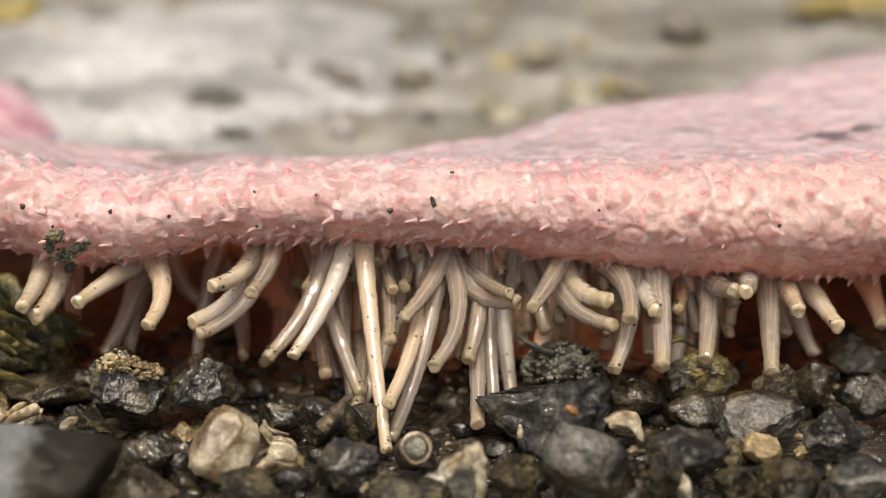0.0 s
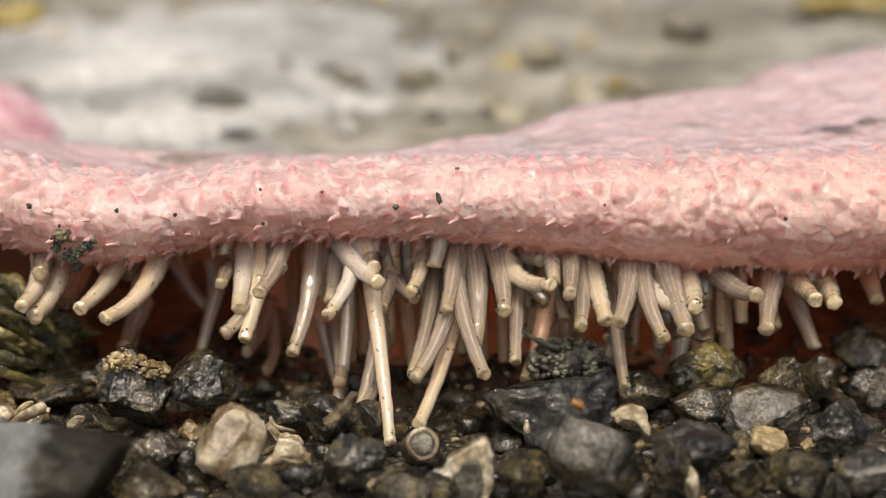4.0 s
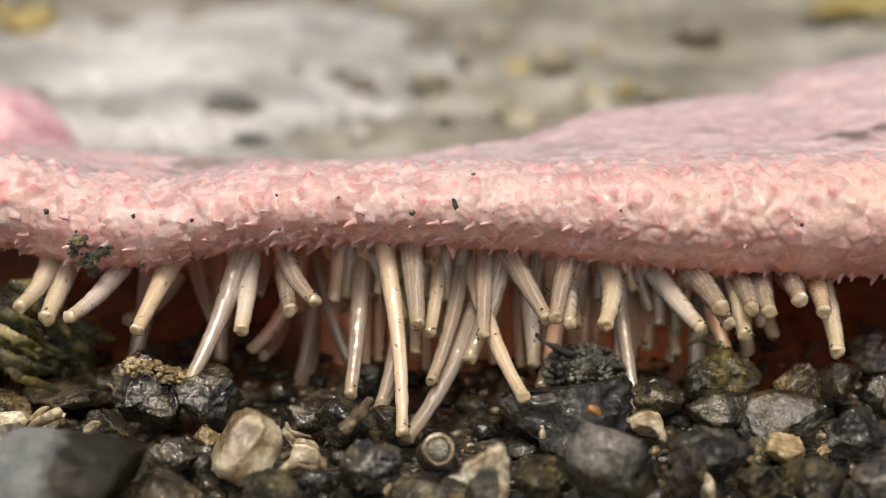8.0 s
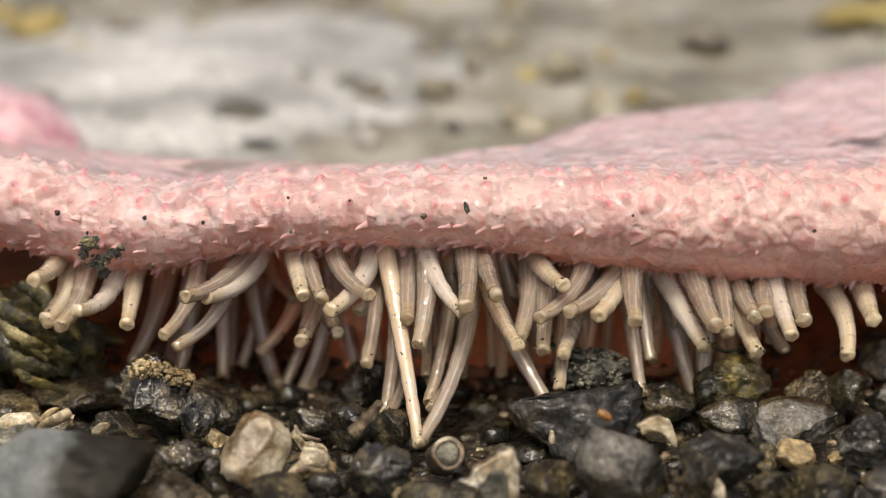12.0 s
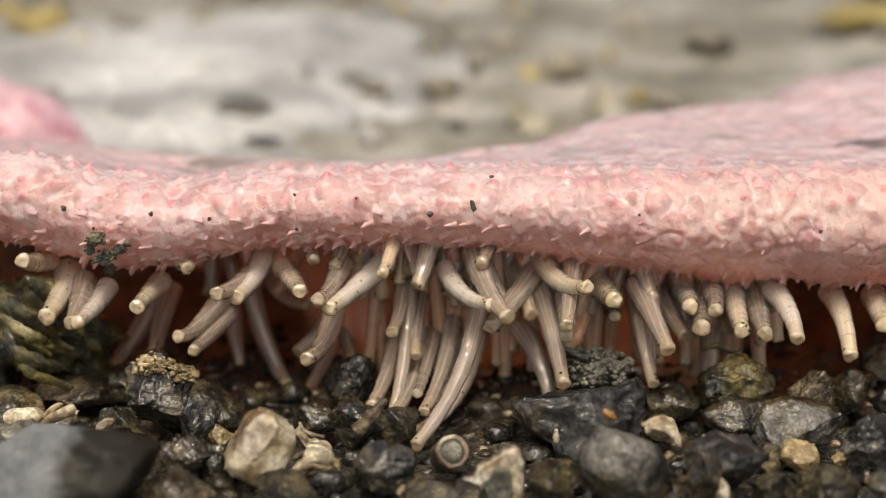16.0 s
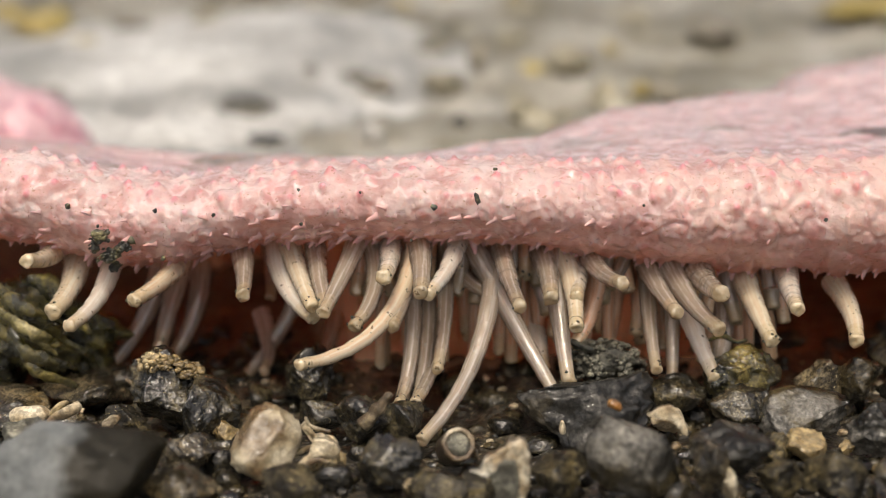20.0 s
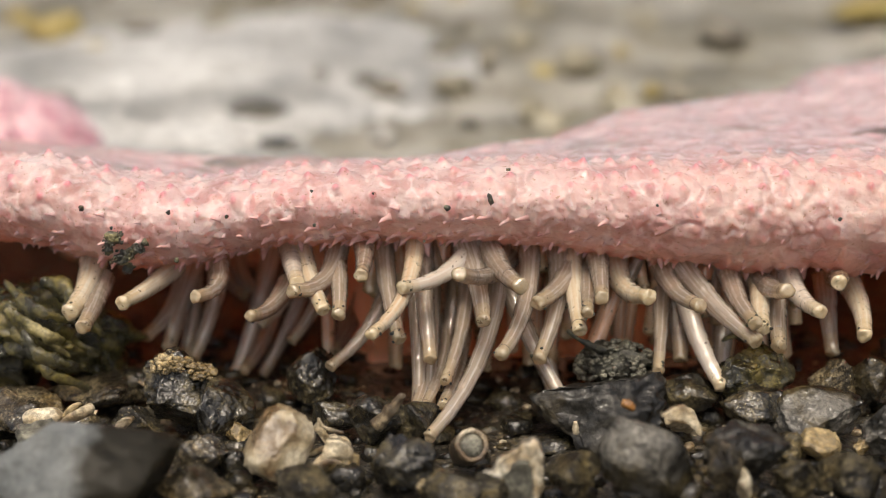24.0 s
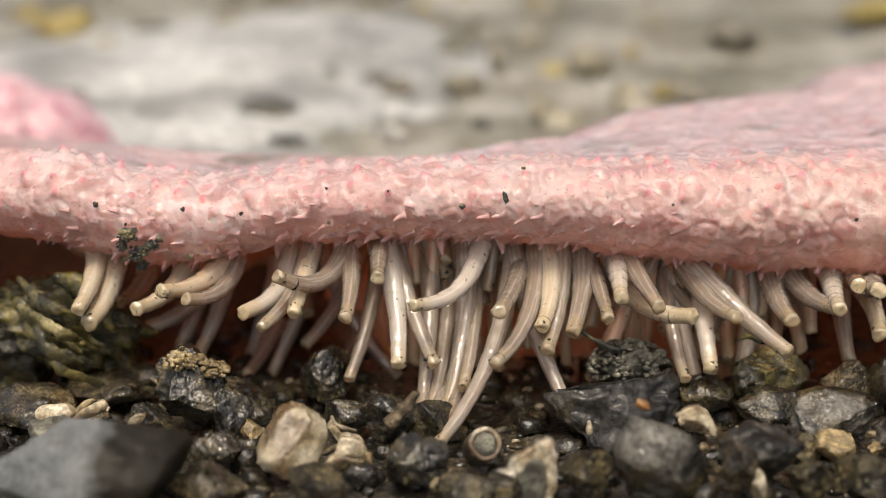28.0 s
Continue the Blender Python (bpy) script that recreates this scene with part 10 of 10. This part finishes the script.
tagged(part("weed_frond", tube_along([(0.0264, 0.0030, 0.0070), (0.0280, 0.0030, 0.0077), (0.0296, 0.0030, 0.0069), (0.0310, 0.0030, 0.0071)], [0.00019, 0.00032, 0.00025, 0.00013], 1.00, wobble=0.55), WEED), "small frayed yellow weed on a stone", "seaweed")
tagged(part("shell_fragment", tube_along([(-0.0417, 0.0000, 0.0037), (-0.0401, 0.0000, 0.0027), (-0.0385, 0.0000, 0.0020)], [0.00019, 0.00025, 0.00019], 1.00, wobble=0.33), SHELL), "thin pale splinter in the mud", "shell")


def plate(outline, thick, bulge, seed):
    """A broken flake of shell: an uneven outline in the plane facing the sea, domed, with a thick chipped rim."""
    pts = [Vector(p) for p in outline]
    n = len(pts)
    edge = []
    for i in range(n):
        a, b, c, d = pts[i - 1], pts[i], pts[(i + 1) % n], pts[(i + 2) % n]
        for k in range(5):
            t = k / 5
            p = 0.5 * (2 * b + (c - a) * t + (2 * a - 5 * b + 4 * c - d) * t * t + (3 * b - a - 3 * c + d) * t ** 3)
            p += Vector((noise.noise(p * 1500 + Vector((seed, 0, 0))), 0, noise.noise(p * 1500 + Vector((0, 0, seed))))) * 0.00025
            edge.append(p)
    mid = sum(edge, Vector()) / len(edge)
    bm = bmesh.new()
    sheets = []
    for side in (0, 1):
        loops = []
        for r in (1.0, 0.94, 0.82, 0.6, 0.35, 0.12):
            dome = -bulge * (1 - r * r) if side == 0 else -bulge * (1 - r * r) + thick * (0.6 + 0.4 * r)
            lip = -0.35 * thick * math.exp(-((r - 0.92) / 0.07) ** 2) if side == 0 else 0.0
            loops.append([bm.verts.new(mid + (p - mid) * r + Vector((0, dome + lip + 0.15 * thick * noise.noise((mid + (p - mid) * r) * 900), 0))) for p in edge])
        sheets.append(loops)
    for loops in sheets:
        for a, b in zip(loops, loops[1:]):
            for k in range(len(edge)):
                bm.faces.new((a[k], a[(k + 1) % len(edge)], b[(k + 1) % len(edge)], b[k]))
        bm.faces.new(loops[-1])
    a, b = sheets[0][0], sheets[1][0]
    for k in range(len(edge)):
        bm.faces.new((a[k], a[(k + 1) % len(edge)], b[(k + 1) % len(edge)], b[k]))
    bmesh.ops.recalc_face_normals(bm, faces=bm.faces)
    return bm


broken_shell = tagged(part("broken_shell", plate([(-0.0031, -0.0262, 0.0013), (-0.0021, -0.0262, 0.0024), (-0.0008, -0.0262, 0.0030), (0.0001, -0.0262, 0.0042), (0.0012, -0.0262, 0.0049),
                                                  (0.0023, -0.0262, 0.0058), (0.0034, -0.0262, 0.0060), (0.0042, -0.0262, 0.0050), (0.0043, -0.0262, 0.0031), (0.0040, -0.0262, 0.0004),
                                                  (0.0026, -0.0262, -0.0009), (-0.0013, -0.0262, -0.0009), (-0.0027, -0.0262, 0.0000)], 0.0011, 0.0008, 3), PALESHELL), "broken shell with a thick cream rim, grey inside", "shell")
part("hollow", plate([(-0.0020, -0.0272, 0.0012), (-0.0004, -0.0272, 0.0020), (0.0008, -0.0272, 0.0034), (0.0018, -0.0272, 0.0043), (0.0028, -0.0272, 0.0041), (0.0032, -0.0272, 0.0020),
                      (0.0026, -0.0272, -0.0004), (0.0010, -0.0272, -0.0012), (-0.0014, -0.0272, -0.0010)], 0.0006, 0.0002, 13), CRUMBS, broken_shell, "grey muddy hollow")
tagged(part("shell_fragment", plate([(-0.0193, -0.0165, 0.0041), (-0.0188, -0.0165, 0.0046), (-0.0181, -0.0165, 0.0032), (-0.0160, -0.0165, 0.0028), (-0.0154, -0.0165, 0.0017), (-0.0166, -0.0165, 0.0020), (-0.0181, -0.0165, 0.0022), (-0.0187, -0.0165, 0.0029)], 0.00040, 0.00030, 4), SHELL), "thin curled chip of shell", "shell")
tagged(part("shell_fragment", plate([(-0.0174, -0.0205, 0.0041), (-0.0157, -0.0205, 0.0038), (-0.0148, -0.0205, 0.0027), (-0.0160, -0.0205, 0.0020), (-0.0177, -0.0205, 0.0016), (-0.0194, -0.0205, 0.0013), (-0.0181, -0.0205, 0.0026)], 0.00050, 0.00060, 5), SHELL), "jagged cream shell fragment on mud", "shell")
tagged(part("shell_fragment", plate([(0.0162, -0.0225, 0.0073), (0.0179, -0.0225, 0.0081), (0.0191, -0.0225, 0.0076), (0.0201, -0.0225, 0.0060), (0.0200, -0.0225, 0.0049), (0.0192, -0.0225, 0.0061), (0.0178, -0.0225, 0.0069)], 0.00050, 0.00030, 7), SHELL), "cream curved shell edge beside a block", "shell")
tagged(part("shell_fragment", plate([(-0.0406, -0.0140, 0.0038), (-0.0393, -0.0140, 0.0044), (-0.0388, -0.0140, 0.0040), (-0.0402, -0.0140, 0.0027), (-0.0416, -0.0140, 0.0018), (-0.0414, -0.0140, 0.0025)], 0.00050, 0.00040, 9), SHELL), "cream sliver of shell in mud", "shell")


def curled_shell():
    """A crushed shell: a tan dome with a cream lip, a white flake and a thin curled edge."""
    dome = tagged(part("curled_shell", rock((0.0054, 0.0046, 0.0034), 411, cuts=5, rough=0.1, roundness=0.85), GOLDEN), "crushed tan shell with a curled cream lip", "shell")
    dome.matrix_basis = pose(-0.0169, -0.0190, 0.0008, 0, -12, 0)
    inv = dome.matrix_basis.inverted()

    def strand(points, radii, material, label):
        part("lip", tube_along([inv @ Vector(p) for p in points], radii, 0.6, wobble=0.4), material, dome, label)
    strand([(-0.0201, -0.0204, 0.0004), (-0.0188, -0.0212, 0.0014), (-0.0172, -0.0213, 0.0021), (-0.0160, -0.0211, 0.0018)], [0.00025, 0.00040, 0.00035, 0.0002], SHELL, "cream lip")
    strand([(-0.0196, -0.0192, 0.0019), (-0.0180, -0.0196, 0.0028), (-0.0164, -0.0195, 0.0030), (-0.0152, -0.0190, 0.0027)], [0.0002, 0.00032, 0.00030, 0.0002], SHELL, "thin cream edge")
    strand([(-0.0186, -0.0180, 0.0056), (-0.0182, -0.0180, 0.0047), (-0.0172, -0.0180, 0.0042), (-0.0160, -0.0182, 0.0040)], [0.00015, 0.00025, 0.00025, 0.0002], SHELL, "thin curled edge")


curled_shell()
tagged(part("shell_fragment", tube_along([(-0.0464, -0.0152, 0.0038), (-0.0449, -0.0152, 0.0049), (-0.0434, -0.0150, 0.0056), (-0.0428, -0.0148, 0.0060)], [0.0003, 0.0006, 0.0006, 0.0003], 0.5, wobble=0.4), SHELL),
       "twisted pale strip of shell in mud", "shell")
tagged(part("shell_fragment", tube_along([(-0.0462, -0.0145, 0.0046), (-0.0452, -0.0143, 0.0056), (-0.0442, -0.0142, 0.0060)], [0.00025, 0.0004, 0.0002], 0.6, wobble=0.4), GOLDEN), "thin tan edge of a shell", "shell")
stone(SHELL, (-0.0488, -0.0130, 0.0040), (0.0046, 0.0034, 0.0026), 412, "smooth cream pebble of shell in mud", name="pebble", cuts=5, rough=0.06, roundness=0.85, grit=0)
stone(CRUMBS, (-0.0486, -0.0165, 0.0030), (0.0052, 0.0042, 0.0034), 413, "pale greenish striped stone beside a boulder", rough=0.12)


def crumbs(name, place, size, count, bit, seed, label):
    """A heap of muddy crumbs caked together."""
    rnd = random.Random(seed)
    bm = rock(size, seed, rough=0.25, detail=4)
    for k in range(count):
        g, h = rnd.uniform(0, 2 * math.pi), rnd.uniform(-0.35, 1.0)
        r = math.sqrt(max(0.0, 1 - h * h)) * 0.5
        w = rnd.uniform(*bit)
        grain = rock((w, w, w * rnd.uniform(0.6, 1.0)), seed * 50 + k, cuts=6, detail=1, rough=0.2)
        bmesh.ops.translate(grain, verts=grain.verts, vec=(size[0] * r * math.cos(g), size[1] * r * math.sin(g), size[2] * h * 0.5))
        me = bpy.data.meshes.new("grain")
        grain.to_mesh(me)
        grain.free()
        bm.from_mesh(me)
        bpy.data.meshes.remove(me)
    ob = tagged(part(name, bm, CRUMBS), label, "mud")
    ob.location = place
    return ob


heap = crumbs("mud_lump", (0.0140, 0.0012, 0.0046), (0.0094, 0.0056, 0.0062), 320, (0.0003, 0.0009), 61, "crumbly grey lump of mud on a black slab")
tagged(part("twig", tube_along([(0.0083, 0.0002, 0.0094), (0.0096, 0.0000, 0.0083), (0.0112, -0.0002, 0.0076), (0.0128, -0.0004, 0.0070)], [0.00022, 0.00028, 0.00040, 0.00045], 1.0, wobble=0.5), GRITDARK),
       "thin black twig stuck in the mud", "twig")


def weed_rock():
    """A low rock under a mat of olive weed, with pale strands running down over it."""
    body = tagged(part("weed_covered_rock", rock((0.0215, 0.0120, 0.0120), 414, rough=0.30, detail=5, roundness=0.8), WEED), "rock grown over with yellow-green seaweed", "rock")
    body.matrix_basis = pose(-0.0530, 0.0088, 0.0074, 0, 30, 0)
    inv = body.matrix_basis.inverted()
    rnd = random.Random(77)
    for k in range(9):
        lift = rnd.uniform(-0.0035, 0.0052)
        x, z = -0.0585 + rnd.uniform(0, 0.006), 0.0112 + 0.8 * lift
        pts = []
        for j in range(5):
            out = 0.0030 + 0.0012 * math.cos(j * 0.9 + k) - 0.0010 * (2.5 - abs(j - 2)) - (0.0012 if lift < 0 else 0)
            pts.append(inv @ Vector((x, out, z)))
            x += rnd.uniform(0.0012, 0.0030)
            z -= rnd.uniform(0.0008, 0.0026)
        w = rnd.uniform(0.0006, 0.0012)
        part("frond", tube_along(pts, [w * 0.6, w, w * 1.1, w * 0.8, w * 0.3], 0.5, wobble=0.7), PALEWEED if k % 4 == 0 else WEED, body, "pale yellow strand" if k % 4 == 0 else "")


weed_rock()


def worm_tube(place):
    """A stub of hollow worm tube lying with its open end towards the light."""
    holder = tagged(new("worm_tube"), "broken stub of a brown worm tube, plugged with grit", "tube")
    wall = turned([(-0.0040, 0.0018), (-0.0030, 0.0021), (-0.0005, 0.0022), (0.0003, 0.0022), (0.0005, 0.0019), (0.0003, 0.0016), (-0.0003, 0.0015)], TUBEWALL, "wall", 24)
    part("wall", wall, None, holder)
    ring = bmesh.new()
    rings = []
    for k in range(24):
        g = 2 * math.pi * k / 24
        w = 1 + 0.08 * noise.noise(Vector((math.cos(g), math.sin(g), 3)) * 2)
        rings.append([ring.verts.new((r * w * math.cos(g), r * w * math.sin(g), z)) for r, z in ((0.0022, 0.0002), (0.00215, 0.0006), (0.0019, 0.0007), (0.0016, 0.0004))])
    for a, b in zip(rings, rings[1:] + rings[:1]):
        for k in range(3):
            ring.faces.new((a[k], b[k], b[k + 1], a[k + 1]))
    part("rim", ring, SHELL, holder, "pale chipped rim")
    plug = turned([(-0.0006, 0.0016), (0.0002, 0.0016), (0.0005, 0.0011), (0.00055, 0.0004)], CRUMBS, "plug", 20)
    part("plug", plug, None, holder, "tan gritty plug")
    holder.matrix_basis = pose(*place, 58, 0, 20) @ Matrix.Scale(0.80, 4)


worm_tube((-0.0028, -0.0210, 0.0036))

rolled_stone = stone(BASALT, (0, 0, 0.01), (0.0092, 0.0072, 0.0068), 401, "black oval stone rolled over by tube feet", detail=5, rough=0.12)
ROLLED_STONE_ROWS = [(0, pose(-0.0269, -0.0040, 0.0048, 0, 0, 0)),
    (3, pose(-0.0278, -0.0040, 0.0044, 0, 2, 0)),
    (6, pose(-0.0272, -0.0040, 0.0065, 0, 4, 0)),
    (7, pose(-0.0276, -0.0040, 0.0052, 0, 10, 0)),
    (8, pose(-0.0283, -0.0060, 0.0043, 0, 35, 0)),
    (9, pose(-0.0292, -0.0090, 0.0030, 0, 72, 0)),
    (12, pose(-0.0291, -0.0090, 0.0027, 0, 75, 0)),
    (15, pose(-0.0294, -0.0090, 0.0021, 0, 75, 0)),
    (21, pose(-0.0300, -0.0090, 0.0025, 0, 75, 0)),
    (28, pose(-0.0293, -0.0090, 0.0019, 0, 75, 0))]
carried_stone = stone(BASALT, (0, 0, 0.01), (0.0072, 0.0065, 0.0066), 402, "black rough stone dragged by tube feet", detail=5, rough=0.12)
CARRIED_STONE_ROWS = [(0, pose(-0.0122, 0.0090, -0.0024, 0, 0, 0)),
    (6, pose(-0.0122, 0.0090, -0.0012, 0, 0, 0)),
    (9, pose(-0.0125, 0.0070, 0.0008, 0, 0, 10)),
    (12, pose(-0.0128, 0.0060, 0.0017, 0, 0, 15)),
    (15, pose(-0.0135, 0.0040, 0.0029, 0, -10, 25)),
    (17, pose(-0.0161, 0.0030, 0.0027, 0, -25, 30)),
    (19, pose(-0.0185, 0.0020, 0.0036, 0, -40, 35)),
    (21, pose(-0.0210, 0.0020, 0.0039, 0, -50, 40)),
    (24, pose(-0.0213, 0.0020, 0.0036, 0, -50, 40)),
    (26, pose(-0.0214, 0.0020, 0.0038, 0, -50, 40)),
    (28, pose(-0.0211, 0.0020, 0.0036, 0, -50, 40))]


def grit(x, y, z, wide, high, seed):
    """A dark crumb stuck to the star's skin; it rides along with the star. A large one is a cake of many grains."""
    bm = rock((wide, min(wide, high) * 0.8, high), 500 + seed, detail=3, rough=0.25)
    if wide > 0.0010:
        rnd = random.Random(seed)
        for k in range(64):
            size = wide * rnd.uniform(0.08, 0.28)
            g, r = rnd.uniform(0, 6.28), rnd.uniform(0.15, 0.62)
            bit = rock((size, size * 0.8, size * rnd.uniform(0.6, 1.1)), 600 + seed * 40 + k, detail=1, rough=0.2)
            bmesh.ops.translate(bit, verts=bit.verts, vec=(wide * r * math.cos(g), -rnd.uniform(0, 0.4) * wide * (1 - r), high * r * math.sin(g)))
            me = bpy.data.meshes.new("bit")
            bit.to_mesh(me)
            bit.free()
            bm.from_mesh(me)
            bpy.data.meshes.remove(me)
    ob = part("grit", bm, GRITDARK)
    tagged(ob, "dark green-black crumb of grit stuck to pink skin", "grit", "grit on the sea star")
    KEYED.append((ob, [(0.0, pose(x, y, z, 0, -20, 0)), (28.0, pose(x + 0.0007, y, z, 0, -20, 0))]))




grit(-0.0011, -0.0038, 0.0256, 0.00062, 0.00152, 0)
grit(-0.0431, -0.0030, 0.0216, 0.00194, 0.00180, 1)
grit(-0.0425, -0.0020, 0.0191, 0.00236, 0.00152, 2)
grit(-0.0407, -0.0026, 0.0202, 0.00152, 0.00111, 3)
grit(-0.0398, -0.0028, 0.0209, 0.00090, 0.00111, 4)
grit(-0.0423, -0.0008, 0.0175, 0.00139, 0.00111, 5)
grit(-0.0442, -0.0018, 0.0199, 0.00111, 0.00111, 6)
grit(-0.0467, -0.0023, 0.0248, 0.00076, 0.00076, 7)
grit(-0.0368, -0.0033, 0.0244, 0.00055, 0.00055, 8)
grit(-0.0365, -0.0018, 0.0186, 0.00062, 0.00069, 9)
grit(-0.0302, -0.0038, 0.0240, 0.00049, 0.00049, 10)
grit(-0.0207, -0.0036, 0.0267, 0.00042, 0.00042, 11)
grit(-0.0058, -0.0043, 0.0248, 0.00076, 0.00076, 12)
grit(-0.0206, -0.0033, 0.0228, 0.00042, 0.00042, 13)
grit(-0.0085, -0.0018, 0.0205, 0.00035, 0.00035, 14)
grit(0.0172, -0.0038, 0.0247, 0.00035, 0.00035, 15)
grit(0.0374, -0.0028, 0.0227, 0.00055, 0.00055, 16)
grit(0.0423, 0.0002, 0.0184, 0.00035, 0.00035, 17)
grit(0.0445, 0.0012, 0.0171, 0.00035, 0.00035, 18)
grit(-0.0140, -0.0028, 0.0262, 0.00035, 0.00035, 19)
grit(0.0010, 0.0012, 0.0280, 0.00055, 0.00042, 20)


def gravel(name, count, material, box, sizes, seed, label, sink=0.3, detail=2):
    """Loose small stones that nobody could count, in one mesh."""
    rnd = random.Random(seed)
    shapes = []
    for k in range(6):
        bm = rock((1, 1, 1), seed * 10 + k, cuts=8, detail=detail, rough=0.2)
        bm.verts.ensure_lookup_table()
        shapes.append(([v.co.copy() for v in bm.verts], [[v.index for v in f.verts] for f in bm.faces]))
        bm.free()
    verts, faces = [], []
    for _ in range(count):
        x, y = rnd.uniform(box[0], box[1]), rnd.uniform(box[2], box[3])
        s = sizes[0] * (sizes[1] / sizes[0]) ** (rnd.random() ** 1.6)
        q = Euler((rnd.uniform(0, 6), rnd.uniform(0, 6), rnd.uniform(0, 6))).to_matrix()
        flat = Vector((rnd.uniform(0.8, 1.3), rnd.uniform(0.8, 1.2), rnd.uniform(0.55, 0.9)))
        z = ground_height(x, y) + s * (0.5 - sink) * flat.z
        vs, fs = rnd.choice(shapes)
        base = len(verts)
        verts += [tuple(Vector([c * k for c, k in zip(q @ v, flat)]) * s + Vector((x, y, z))) for v in vs]
        faces += [[base + i for i in f] for f in fs]
    me = bpy.data.meshes.new(name)
    me.from_pydata(verts, [], faces)
    me.materials.append(material)
    me.polygons.foreach_set("use_smooth", [True] * len(faces))
    return tagged(new(name, me), label, "gravel", kind="stuff")


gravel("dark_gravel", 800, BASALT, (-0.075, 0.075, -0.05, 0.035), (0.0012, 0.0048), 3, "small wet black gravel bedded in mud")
gravel("brown_gravel", 520, BROWNSTONE, (-0.075, 0.075, -0.05, 0.035), (0.0009, 0.0032), 4, "small brown gravel between the stones")
gravel("shell_grit", 320, SHELL, (-0.075, 0.075, -0.05, 0.02), (0.0004, 0.0015), 5, "pale crumbs of broken shell")
gravel("beach_pebbles", 300, FARSTONE, (-0.3, 0.35, 0.12, 0.75), (0.005, 0.018), 6, "grey and buff pebbles further up the beach", 0.42)
gravel("dark_pebbles", 40, FARDARK, (-0.3, 0.35, 0.12, 0.75), (0.004, 0.012), 7, "dark pebbles further up the beach", 0.4)
gravel("yellow_pebbles", 25, FARYELLOW, (-0.3, 0.35, 0.15, 0.75), (0.004, 0.014), 8, "yellowish pebbles further up the beach", 0.4)


# ---- everything that moves ----
def motions():
    walk(sea_star, [(0.0, pose(0, 0, 0)), (28.0, pose(0.0007, 0, 0))])
    walk(rolled_stone, ROLLED_STONE_ROWS)
    walk(carried_stone, CARRIED_STONE_ROWS)
    for ob, rows in KEYED:
        walk(ob, rows)


motions()
